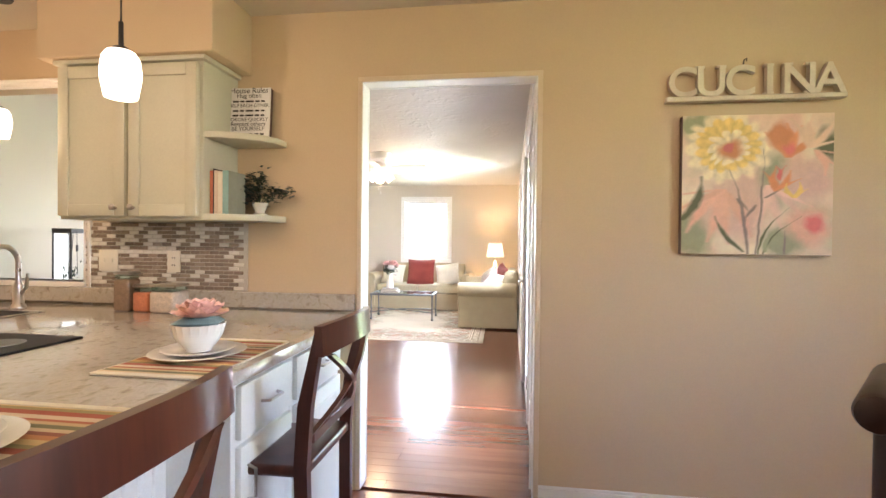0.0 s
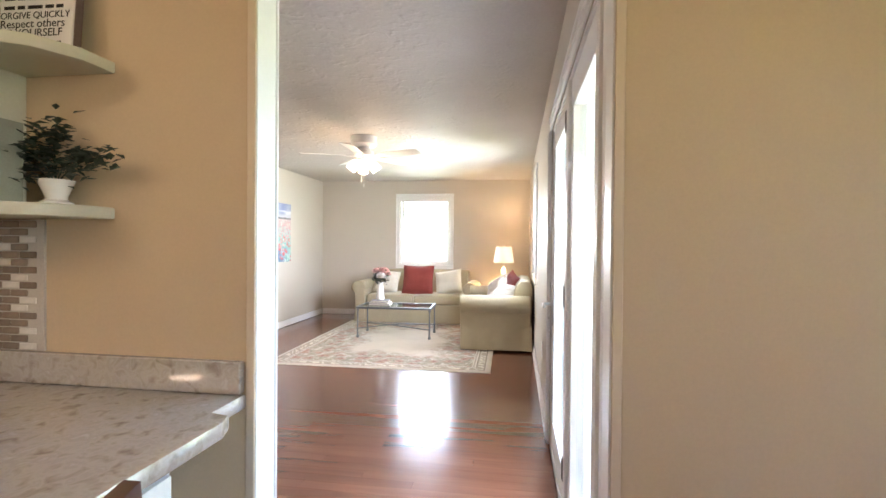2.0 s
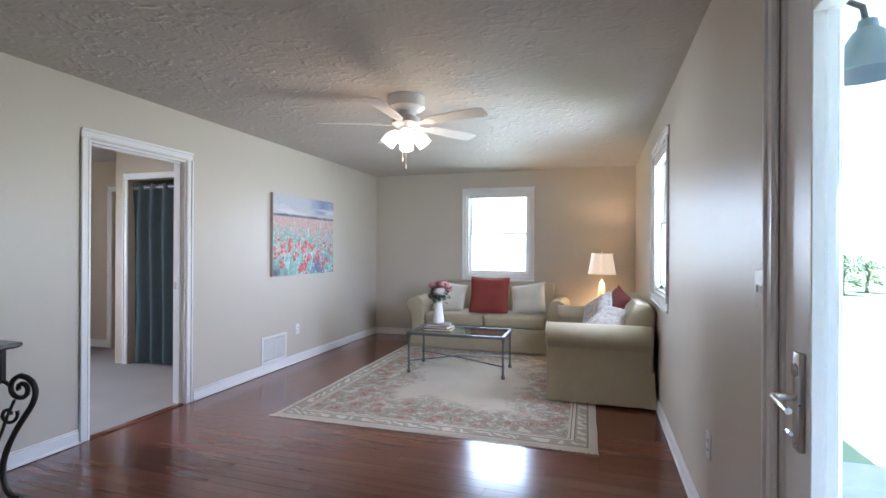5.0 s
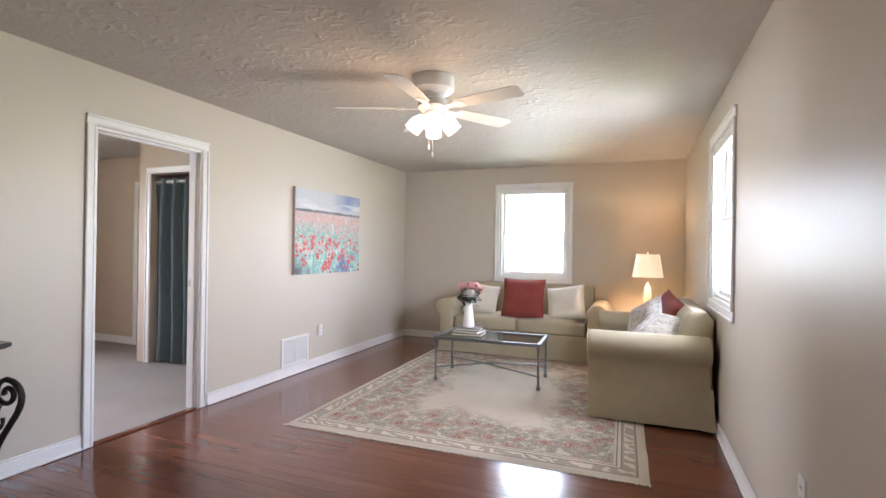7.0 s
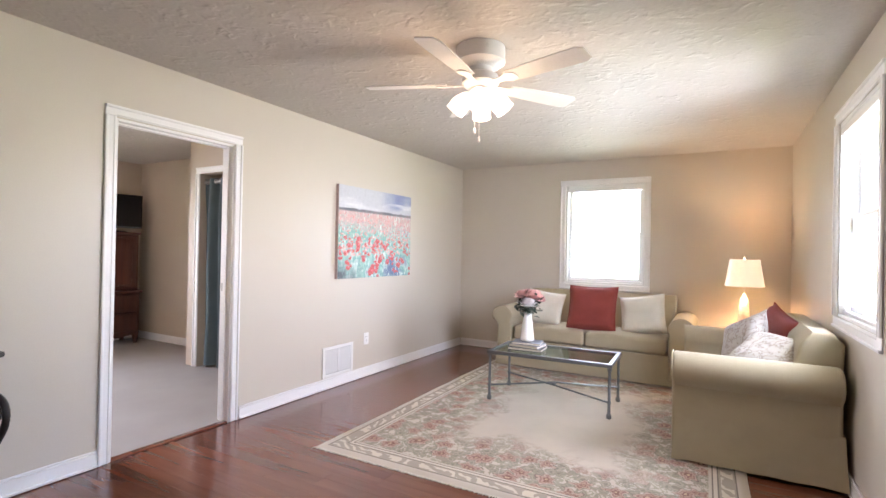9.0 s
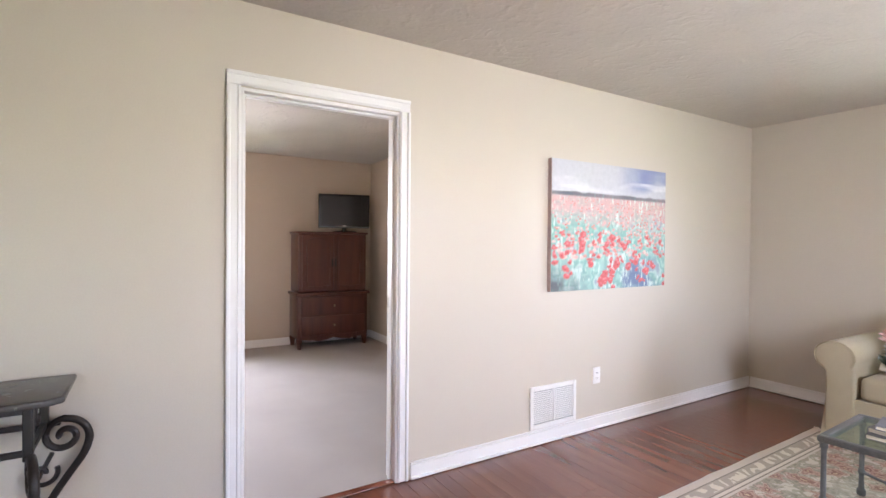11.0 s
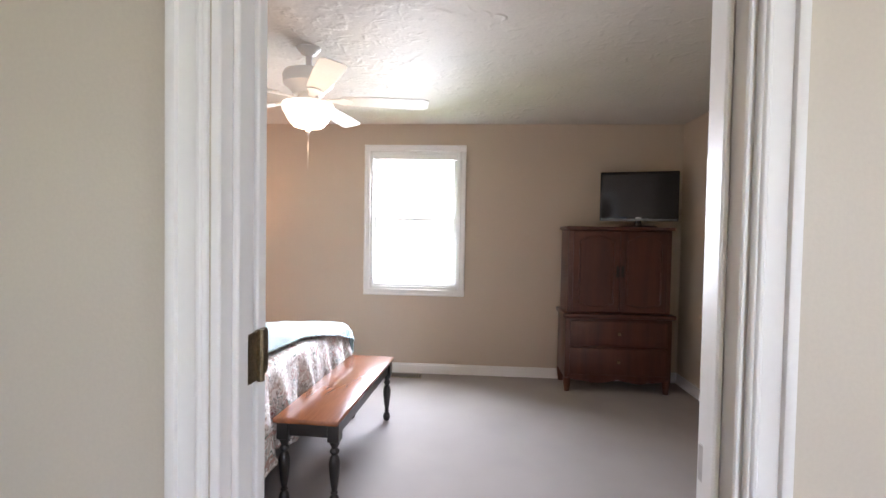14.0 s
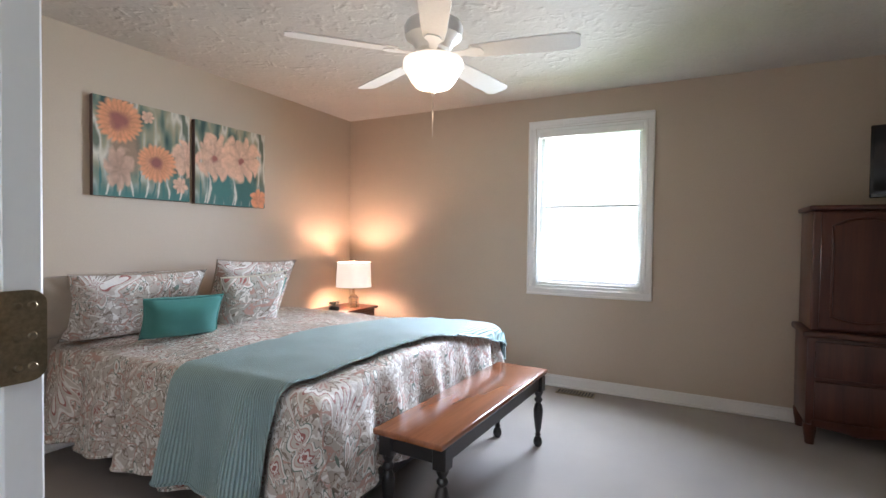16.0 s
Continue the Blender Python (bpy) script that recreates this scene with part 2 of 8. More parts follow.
def structure(name, mat, dims, label, category, bevel=0.0):
    return tagged(boxes(name, mat, None, dims, bevel), label, category, kind="structure")


# ---- the large structure ----
KY0, KY1 = 3.79, 3.888         # wall between kitchen and living room
LX0, LX1 = -3.80, -0.035       # living room
LY1 = 11.18
BX0, BX1, BY0, BY1 = -7.775, -3.92, 4.07, 9.01   # bedroom
CEIL = 2.432

# wall between kitchen and living room: doorway and pass-through
structure("wall_kitchen_living", TAN, [
    (-3.80, -3.55, KY0, KY1 - 0.006, 0, CEIL), (-3.55, -2.49, KY0, KY1 - 0.006, 0, 1.03), (-3.55, -2.49, KY0, KY1 - 0.006, 2.10, CEIL),
    (-2.49, -0.922, KY0, KY1 - 0.006, 0, CEIL), (-0.922, -0.030, KY0, KY1 - 0.006, 2.08, CEIL), (-0.030, 2.42, KY0, KY1 - 0.006, 0, CEIL)],
    "tan painted kitchen wall with a doorway and a pass-through", "wall")
structure("wall_living_south", GREIGE, [
    (-3.80, -3.55, KY1 - 0.006, KY1, 0, CEIL), (-3.55, -2.49, KY1 - 0.006, KY1, 0, 1.03), (-3.55, -2.49, KY1 - 0.006, KY1, 2.10, CEIL),
    (-2.49, -0.922, KY1 - 0.006, KY1, 0, CEIL), (-0.922, -0.036, KY1 - 0.006, KY1, 2.08, CEIL)],
    "greige painted end wall of the living room", "wall")
structure("wall_living_east", GREIGE, [
    (LX1, 0.115, KY1 - 0.0055, 3.99, 0, CEIL), (LX1, 0.115, 3.99, 5.87, 2.05, CEIL), (LX1, 0.115, 5.87, 8.10, 0, CEIL),
    (LX1, 0.115, 8.10, 9.00, 0, 0.93), (LX1, 0.115, 8.10, 9.00, 2.13, CEIL), (LX1, 0.115, 9.00, LY1, 0, CEIL)],
    "greige satin wall with a glazed patio door and a window", "wall")
structure("wall_living_north", GREIGE, [
    (-3.92, -2.34, LY1, LY1 + 0.15, 0, CEIL), (-2.34, -1.43, LY1, LY1 + 0.15, 0, 0.93), (-2.34, -1.43, LY1, LY1 + 0.15, 2.13, CEIL), (-1.43, 0.115, LY1, LY1 + 0.15, 0, CEIL)],
    "greige end wall with a sash window behind the sofa", "wall")
structure("wall_living_west", GREIGE, [
    (LX0 - 0.06, LX0, KY0, 6.69, 0, CEIL), (LX0 - 0.06, LX0, 6.69, 7.505, 2.04, CEIL), (LX0 - 0.06, LX0, 7.505, LY1, 0, CEIL)],
    "greige wall with the bedroom doorway", "wall")
structure("wall_bedroom_east", BUFF, [
    (BX1, LX0 - 0.06, BY0 - 0.12, 6.69, 0, CEIL), (BX1, LX0 - 0.06, 6.69, 7.505, 2.04, CEIL), (BX1, LX0 - 0.06, 7.505, 10.6, 0, CEIL)],
    "buff bedroom wall round the open doorway", "wall")
structure("wall_bedroom_west", BUFF, [
    (BX0 - 0.15, BX0, BY0 - 0.12, 6.055, 0, CEIL), (BX0 - 0.15, BX0, 6.055, 6.923, 0, 0.828), (BX0 - 0.15, BX0, 6.055, 6.923, 2.167, CEIL), (BX0 - 0.15, BX0, 6.923, 10.6, 0, CEIL)],
    "buff bedroom wall with a window", "wall")
structure("wall_bedroom_south", BUFF, [(BX0, BX1, BY0 - 0.12, BY0, 0, CEIL)], "buff bedroom wall behind the bed", "wall")
structure("wall_bedroom_north", BUFF, [(BX0, -6.55, BY1, BY1 + 0.12, 0, CEIL), (-6.55, -5.83, BY1, BY1 + 0.12, 2.04, CEIL), (-5.83, -5.72, BY1, BY1 + 0.12, 0, CEIL)],
          "buff bedroom wall with the bathroom doorway", "wall")
structure("wall_closet", BUFF, [
    (-5.72, -5.53, 8.40, 8.52, 0, CEIL), (-5.53, -4.72, 8.40, 8.52, 2.07, CEIL), (-4.72, BX1, 8.40, 8.52, 0, CEIL), (-5.72, -5.62, 8.52, BY1 + 0.12, 0, CEIL)],
    "buff closet wall with a curtained doorway", "wall")
structure("wall_bathroom_north", BUFF, [(BX0, BX1, 10.6, 10.72, 0, CEIL)], "plain painted wall closing bathroom and closet", "wall")
structure("wall_kitchen_west", TAN, [(-3.92, -3.80, -1.3, KY0, 0, CEIL)], "tan painted kitchen end wall", "wall")
structure("wall_kitchen_south", TAN, [(-3.92, 2.42, -1.42, -1.3, 0, CEIL)], "tan painted kitchen wall", "wall")
structure("wall_kitchen_east", TAN, [(2.30, 2.42, -1.3, 1.0, 0, CEIL), (2.30, 2.42, 1.0, 2.2, 0, 0.9), (2.30, 2.42, 1.0, 2.2, 2.1, CEIL), (2.30, 2.42, 2.2, KY0, 0, CEIL)],
          "tan painted kitchen wall with a window", "wall")

structure("ceiling_living", STOMP, [(-3.86, 0.115, KY1 - 0.06, LY1 + 0.15, CEIL, CEIL + 0.12)], "stomp-textured painted ceiling", "ceiling")
structure("ceiling_bedroom", STOMP, [(BX0 - 0.15, -3.86, BY0 - 0.12, 10.72, CEIL, CEIL + 0.12)], "stomp-textured bedroom ceiling", "ceiling")
structure("ceiling_kitchen", FLAT_CEIL, [(-3.92, 2.42, -1.42, KY1 - 0.06, CEIL, CEIL + 0.12)], "flat painted kitchen ceiling", "ceiling")
structure("soffit", TAN, [(-2.42, -1.51, 3.45, KY0, 2.125, CEIL)], "tan boxed soffit above the wall cabinet", "soffit", 0.004)
structure("subfloor", PLANK, [(LX0 - 0.06, 0.115, KY0, LY1 + 0.15, -0.08, -0.014), (-3.92, 2.42, -1.42, KY0, -0.08, 0.0)], "reddish brown hardwood floor base", "floor")
structure("carpet_floor", CARPET, [(BX0 - 0.15, -3.86, BY0 - 0.12, 10.72, -0.08, 0.004)], "pale beige wall-to-wall carpet", "carpet")

# roof overhang and ground outside
SIDING = material("white_siding", (0.78, 0.80, 0.82), 0.55, 0.04, 3, 60, 0.05)
LAWN = material("lawn", (0.17, 0.22, 0.09), 0.9, 0.3, 0.4, 14, 0.6)
CONCRETE = material("patio_concrete", (0.36, 0.345, 0.33), 0.85, 0.12, 1.2, 60, 0.3)
bm = bmesh.new()
bmesh.ops.create_grid(bm, x_segments=2, y_segments=2, size=900)
bmesh.ops.translate(bm, verts=bm.verts, vec=(0, 0, -0.32))
tagged(part("ground", bm, LAWN), "sunlit mown lawn", "lawn", kind="structure")
structure("patio", CONCRETE, [(0.115, 3.6, 2.6, 8.2, -0.30, -0.10)], "pale concrete patio slab", "patio", 0.01)
structure("roof", SIDING, [(-9.2, 1.1, -2.6, 12.6, CEIL + 0.14, CEIL + 0.4)], "broad flat roof over the house", "roof")
for i in range(12):
    y = 2.6 + 0.5 * i
    structure("soffit_panel", SIDING, [(0.12, 1.0, y + 0.004, y + 0.496, CEIL + 0.105, CEIL + 0.135)], "white grooved porch soffit panel", "soffit", 0.008)
structure("siding", SIDING, [(0.115, 0.135, 5.98, 8.0, -0.2 + 0.15 * i, -0.06 + 0.15 * i) for i in range(17)], "white lapped siding", "siding")


# ---- trim, doors, windows ----
def casing(name, axis, at, sign, a0, a1, top, width=0.065, sill=None, label="white painted door casing"):
    """Casing round an opening on a wall plane: along axis a0 to a1, face at `at`, standing proud by sign."""
    def slab(u0, u1, z0, z1, d):
        lo, hi = sorted((at, at + sign * d))
        return (u0, u1, lo, hi, z0, z1) if axis == "x" else (lo, hi, u0, u1, z0, z1)
    z0 = 0.004 if sill is None else sill
    c = tagged(new(name), label, "casing", kind="structure")
    pieces = [(a0 - width, a0, z0, top), (a1, a1 + width, z0, top), (a0 - width, a1 + width, top, top + width)]
    if sill is not None:
        pieces.append((a0 - width, a1 + width, sill - width, sill))
    for u0, u1, w0, w1 in pieces:
        b = bmesh.new()
        box(b, *slab(u0, u1, w0, w1, 0.012), 0.003)
        upright = w1 - w0 > u1 - u0
        if upright:
            outer = (u0, u0 + 0.018) if u0 < a0 - width / 2 else (u1 - 0.018, u1)
            box(b, *slab(*outer, w0, w1, 0.021), 0.005, 2)
            inner = (u1 - 0.016, u1 - 0.006) if u0 < a0 - width / 2 else (u0 + 0.006, u0 + 0.016)
            box(b, *slab(*inner, w0, w1, 0.016), 0.003)
        else:
            outer = (w1 - 0.018, w1) if w1 > top else (w0, w0 + 0.018)
            box(b, *slab(u0, u1, *outer, 0.022), 0.005, 2)
            inner = (w0 + 0.006, w0 + 0.016) if w1 > top else (w1 - 0.016, w1 - 0.006)
            box(b, *slab(u0 + width, u1 - width, *inner, 0.016), 0.003)
        part("casing_board", b, TRIM, c, smooth=40)
    return c


def baseboard(name, runs):
    """Runs of (axis, at, sign, from, to)."""
    c = tagged(new(name), "white painted baseboard", "baseboard", kind="structure")
    for axis, at, sign, a, b_ in runs:
        b = bmesh.new()
        for d, z0, z1 in ((0.013, 0.004, 0.085), (0.008, 0.085, 0.10), (0.022, 0.004, 0.02)):
            lo, hi = sorted((at, at + sign * d))
            box(b, *((a, b_, lo, hi) if axis == "x" else (lo, hi, a, b_)), z0, z1, 0.003)
        part("baseboard_run", b, TRIM, c, smooth=40)


boxes_k = [(-0.934, -0.911, KY0 - 0.007, KY0 - 0.0005, 0.004, 2.07), (-0.042, -0.019, KY0 - 0.007, KY0 - 0.0005, 0.004, 2.07), (-0.934, -0.019, KY0 - 0.007, KY0 - 0.0005, 2.0705, 2.094)]
structure("door_casing_kitchen", CREAM_BEAD, boxes_k, "narrow cream edge bead round the kitchen opening", "casing", 0.002)
casing("door_casing_living_south", "x", KY1 + 0.001, 1, -0.908, -0.0465, 2.066, 0.06)
structure("door_jamb_kitchen", TRIM, [(-0.921, -0.910, KY0 + 0.001, KY1 - 0.002, 0, 2.067), (-0.046, -0.0305, KY0 + 0.001, KY1 - 0.006, 0, 2.067), (-0.046, -0.0355, KY1 - 0.006, 3.924, 0, 2.067), (-0.921, -0.031, KY0 + 0.001, KY1 - 0.002, 2.0675, 2.079)], "white painted door jamb", "jamb", 0.002)
casing("door_casing_bedroom", "y", LX0, 1, 6.69, 7.50, 2.045, 0.063)
casing("door_casing_bedroom_inside", "y", BX1, -1, 6.69, 7.50, 2.045)
structure("door_jamb_bedroom", TRIM, [
    (BX1 + 0.001, LX0 - 0.001, 6.688, 6.705, 0, 2.035), (BX1 + 0.001, LX0 - 0.001, 7.49, 7.507, 0, 2.035), (BX1 + 0.001, LX0 - 0.001, 6.688, 7.507, 2.022, 2.041),
    (-3.875, -3.838, 6.705, 6.717, 0, 2.022), (-3.875, -3.838, 7.478, 7.49, 0, 2.022), (-3.875, -3.838, 6.717, 7.478, 2.01, 2.022)], "white door jamb with a rebate stop", "jamb", 0.003)
casing("closet_casing", "x", 8.40, -1, -5.53, -4.72, 2.07)
casing("bathroom_casing", "x", BY1, -1, -6.55, -5.83, 2.035)
casing("pass_through_casing", "x", KY0, -1, -3.55, -2.49, 2.10, 0.05, label="white casing along the head of the pass-through")
structure("pass_through_sill", TRIM, [(-3.60, -2.47, 3.765, KY1 + 0.02, 1.0, 1.03)], "white painted pass-through sill", "sill", 0.005)
baseboard("baseboard_living", [("y", LX0, 1, KY1, 6.625), ("y", LX0, 1, 7.58, LY1), ("x", LY1, -1, LX0 + 0.022, LX1 - 0.022), ("y", LX1, -1, 5.94, LY1), ("x", KY1, 1, LX0 + 0.03, -0.97)])
baseboard("baseboard_kitchen", [("x", KY0, -1, -0.02, 2.3), ("y", 2.30, -1, -1.3, KY0 - 0.03)])
baseboard("baseboard_bedroom", [("y", BX0, 1, BY0, BY1), ("x", BY0, 1, BX0 + 0.022, BX1), ("x", BY1, -1, BX0 + 0.022, -6.615), ("y", BX1, -1, BY0 + 0.022, 6.6), ("x", 8.40, -1, -4.65, BX1)])
structure("threshold", PLANK, [(-3.845, -3.80, 6.705, 7.49, 0.0, 0.012)], "wood threshold strip at the bedroom door", "threshold", 0.004)


def window(name, axis, at, out, a0, a1, z0, z1, label, blind=0.0):
    """A double-hung window in an opening; at: inner wall face, out: +1 or -1 towards outside."""
    def slab(u0, u1, d0, d1, w0, w1):
        lo, hi = sorted((at + out * d0, at + out * d1))
        return (u0, u1, lo, hi, w0, w1) if axis == "x" else (lo, hi, u0, u1, w0, w1)
    w = tagged(new(name), label, "window", kind="structure")
    mid = (z0 + z1) / 2 + 0.012
    b = bmesh.new()
    for u0, u1, w0, w1 in ((a0, a0 + 0.022, z0, z1), (a1 - 0.022, a1, z0, z1), (a0, a1, z1 - 0.022, z1), (a0, a1, z0, z0 + 0.022)):
        box(b, *slab(u0, u1, 0.001, 0.149, w0, w1), 0.002)
    part("window_frame", b, VINYL, w)
    for n_, lo, hi, d in (("lower_sash", z0 + 0.022, mid + 0.012, 0.06), ("upper_sash", mid - 0.012, z1 - 0.022, 0.095)):
        b = bmesh.new()
        for u0, u1, w0, w1 in ((a0 + 0.022, a0 + 0.062, lo, hi), (a1 - 0.062, a1 - 0.022, lo, hi), (a0 + 0.062, a1 - 0.062, hi - (0.024 if n_ == "lower_sash" else 0.04), hi), (a0 + 0.062, a1 - 0.062, lo, lo + (0.05 if n_ == "lower_sash" else 0.024))):
            box(b, *slab(u0, u1, d, d + 0.032, w0, w1), 0.003)
        sash = part(n_, b, VINYL, w)
        b = bmesh.new()
        box(b, *slab(a0 + 0.055, a1 - 0.055, d + 0.012, d + 0.018, lo + 0.015, hi - 0.015))
        pane = part("pane", b, PANE, sash)
        pane.visible_shadow = False
    if blind:
        b = bmesh.new()
        box(b, *slab(a0 + 0.024, a1 - 0.024, 0.006, 0.055, z1 - 0.075, z1 - 0.022), 0.004)
        part("blind_headrail", b, VINYL, w)
        b = bmesh.new()
        box(b, *slab(a0 + 0.03, a1 - 0.03, 0.02, 0.045, z0 + 0.024, z0 + 0.045), 0.004)
        part("blind_bottom_rail", b, VINYL, w)
        b = bmesh.new()
        for side in (a0 + 0.07, a1 - 0.07):
            for k in range(int((z1 - z0) * blind / 0.022)):
                zz = z0 + 0.05 + 0.022 * k
                box(b, *slab(side - 0.045, side + 0.045, 0.022, 0.044, zz, zz + 0.0025))
            tube(b, [Vector(((side, at + out * 0.033) if axis == "x" else (at + out * 0.033, side)) + (z,)) for z in (z0 + 0.04, z1 - 0.04)], 0.0012, 5)
        tagged(part("blind_slat_ends", b, VINYL, w, "white blind slats"), kind="stuff")
    return w


window("window_living_north", "x", LY1, 1, -2.34, -1.43, 0.93, 2.13, "white double-hung window with daylight outside", 0.42)
casing("window_casing_living_north", "x", LY1, -1, -2.34, -1.43, 2.13, 0.07, 0.93, "white painted window casing")
window("window_living_east", "y", LX1, 1, 8.10, 9.00, 0.93, 2.13, "white double-hung window with raised blind", 0.42)
casing("window_casing_living_east", "y", LX1, -1, 8.10, 9.00, 2.13, 0.07, 0.93, "white painted window casing")
window("window_bedroom", "y", BX0, -1, 6.055, 6.923, 0.828, 2.167, "white double-hung bedroom window with a blind headrail", 0.3)
casing("window_casing_bedroom", "y", BX0, 1, 6.055, 6.923, 2.167, 0.062, 0.828, "white painted window casing")
window("window_kitchen", "y", 2.30, 1, 1.0, 2.2, 0.9, 2.1, "white double-hung kitchen window")

# patio door: one hinged glazed leaf and a fixed glazed leaf
pd = tagged(new("door_patio"), "white glazed patio door with a fixed side leaf, closed", "patio door", kind="structure")
boxes("frame", TRIM, pd, [(LX1 + 0.004, 0.11, 3.992, 4.02, 0, 2.05), (LX1 + 0.004, 0.11, 5.845, 5.868, 0, 2.05), (LX1 + 0.004, 0.11, 4.02, 5.845, 2.028, 2.05),
                          (LX1 - 0.004, 0.11, 4.84, 4.935, 0, 2.028), (LX1 + 0.004, 0.11, 4.02, 5.845, -0.05, 0.02)], 0.003)
for nm, y0, y1 in (("hinged_leaf", 4.938, 5.842), ("fixed_leaf", 4.023, 4.837)):
    near, far = (0.05, 0.165) if nm == "hinged_leaf" else (0.10, 0.11)
    x0, x1 = LX1 + 0.012, LX1 + 0.056
    leaf = boxes(nm, TRIM, pd, [(x0, x1, y0, y0 + near, 0.022, 2.026), (x0, x1, y1 - far, y1, 0.022, 2.026), (x0, x1, y0 + near, y1 - far, 1.90, 2.026), (x0, x1, y0 + near, y1 - far, 0.022, 0.20)], 0.003)
    boxes("glazing_bead", TRIM, leaf, [(x0 - 0.008, x1 + 0.008, y0 + near, y0 + near + 0.02, 0.20, 1.90), (x0 - 0.008, x1 + 0.008, y1 - far - 0.02, y1 - far, 0.20, 1.90), (x0 - 0.008, x1 + 0.008, y0 + near + 0.02, y1 - far - 0.02, 1.88, 1.90), (x0 - 0.008, x1 + 0.008, y0 + near + 0.02, y1 - far - 0.02, 0.20, 0.22)], 0.003)
    boxes("pane", DOOR_PANE, leaf, [(x0 + 0.018, x0 + 0.026, y0 + near + 0.01, y1 - far - 0.01, 0.21, 1.89)])
for z in (1.865, 1.065, 0.27):
    boxes("hinge", DARK_NICKEL, pd, [(LX1 - 0.008, LX1 + 0.012, 4.926, 4.944, z - 0.05, z + 0.05), (LX1 - 0.006, LX1 + 0.014, 4.90, 4.926, z - 0.05, z + 0.05)], 0.003, "dull nickel hinge")
bm = bmesh.new()
box(bm, LX1 - 0.004, LX1 + 0.013, 5.705, 5.75, 0.80, 1.05, 0.006, 2)
tube(bm, [(LX1 - 0.004, 5.728, 0.935), (LX1 - 0.05, 5.728, 0.935), (LX1 - 0.056, 5.715, 0.935), (LX1 - 0.055, 5.615, 0.93)], 0.009, 8)
lathe(bm, [(0.018, 0), (0.018, 0.012)], seg=12, m=pose(LX1 + 0.004, 5.728, 1.005, 0, -90, 0))
tube(bm, [(LX1 - 0.02, 5.728, 0.85), (LX1 - 0.022, 5.70, 0.85)], 0.006, 6)
part("door_handle", bm, METAL, pd, "satin nickel lever handle and lock plate", 40)
casing("patio_door_casing", "y", LX1, -1, 4.0, 5.862, 2.045, 0.075)

# bedroom door folded back against the wall, hinged on the jamb
bd = tagged(new("door_bedroom"), "white panelled bedroom door, opened flat against the wall", "door", kind="structure")
boxes("leaf", TRIM, bd, [(BX1 - 0.062, BX1 - 0.026, 5.91, 6.70, 0.012, 2.02)], 0.003)
boxes("panel", TRIM, bd, [(BX1 - 0.066, BX1 - 0.062, 6.0 + 0.38 * i, 6.0 + 0.38 * i + 0.24, z0, z1) for i in (0, 1) for z0, z1 in ((0.2, 0.85), (1.0, 1.55), (1.68, 1.9))], 0.003)
for z in (1.85, 1.135, 0.25):
    bm = bmesh.new()
    for hx0, hx1, hy0, hy1, out_x in ((BX1 - 0.013, BX1 + 0.036, 6.704, 6.708, 1), (BX1 - 0.062, BX1 - 0.013, 6.700, 6.7045, -1)):
        leaf_v = box(bm, hx0, hx1, hy0, hy1, z - 0.045, z + 0.045)
        round_e = [e for e in {e for v in leaf_v for e in v.link_edges} if abs(e.verts[0].co.y - e.verts[1].co.y) > 0.003 and (e.verts[0].co.x > (hx0 + hx1) / 2) == (out_x > 0)]
        bmesh.ops.bevel(bm, geom=round_e, offset=0.014, segments=5, affect="EDGES", profile=0.5)
    tube(bm, [(BX1 - 0.013, 6.712, z - 0.048), (BX1 - 0.013, 6.712, z + 0.048)], 0.0075, 8)
    for dx in (-0.05, -0.038, 0.012, 0.028):
        for dz in (-0.03, 0.0, 0.03):
            lathe(bm, [(0.0045, 0), (0.003, 0.0012)], seg=8, m=pose(BX1 + dx, 6.708 if dx > 0 else 6.7045, z + dz, -90, 0, 0))
    part("hinge", bm, BRASS, bd, "worn brass butt hinge", 40)
structure("strike_plate", METAL, [(-3.905, -3.88, 7.486, 7.4902, 0.96, 1.02)], "small metal strike plate", "strike plate")


# ---- more materials ----
def noise_ramp(name, stops, scale=8.0, detail=6, distort=0.0, rough=0.4, bump=0.0, coat=0.0, stretch=(1, 1, 1), spec=0.5):
    """Colours from a noise, through a ramp of (position, colour)."""
    m = bpy.data.materials.new(name)
    m.use_nodes = True
    n, l = m.node_tree.nodes, m.node_tree.links
    b = n["Principled BSDF"]
    b.inputs["Roughness"].default_value, b.inputs["Coat Weight"].default_value, b.inputs["Specular IOR Level"].default_value = rough, coat, spec
    at, mp, t, r = n.new("ShaderNodeTexCoord"), n.new("ShaderNodeMapping"), n.new("ShaderNodeTexNoise"), n.new("ShaderNodeValToRGB")
    mp.inputs["Scale"].default_value = stretch
    t.inputs["Scale"].default_value, t.inputs["Detail"].default_value, t.inputs["Distortion"].default_value = scale, detail, distort
    l.new(at.outputs["Object"], mp.inputs[0]), l.new(mp.outputs[0], t.inputs["Vector"]), l.new(t.outputs[0], r.inputs[0])
    e = r.color_ramp.elements
    e[0].position, e[0].color = stops[0][0], (*stops[0][1], 1)
    e[1].position, e[1].color = stops[-1][0], (*stops[-1][1], 1)
    for p, c in stops[1:-1]:
        e.new(p).color = (*c, 1)
    l.new(r.outputs[0], b.inputs["Base Color"])
    if bump:
        bp = n.new("ShaderNodeBump")
        bp.inputs["Strength"].default_value, bp.inputs["Distance"].default_value = bump, 0.004
        l.new(t.outputs[0], bp.inputs["Height"]), l.new(bp.outputs[0], b.inputs["Normal"])
    return m


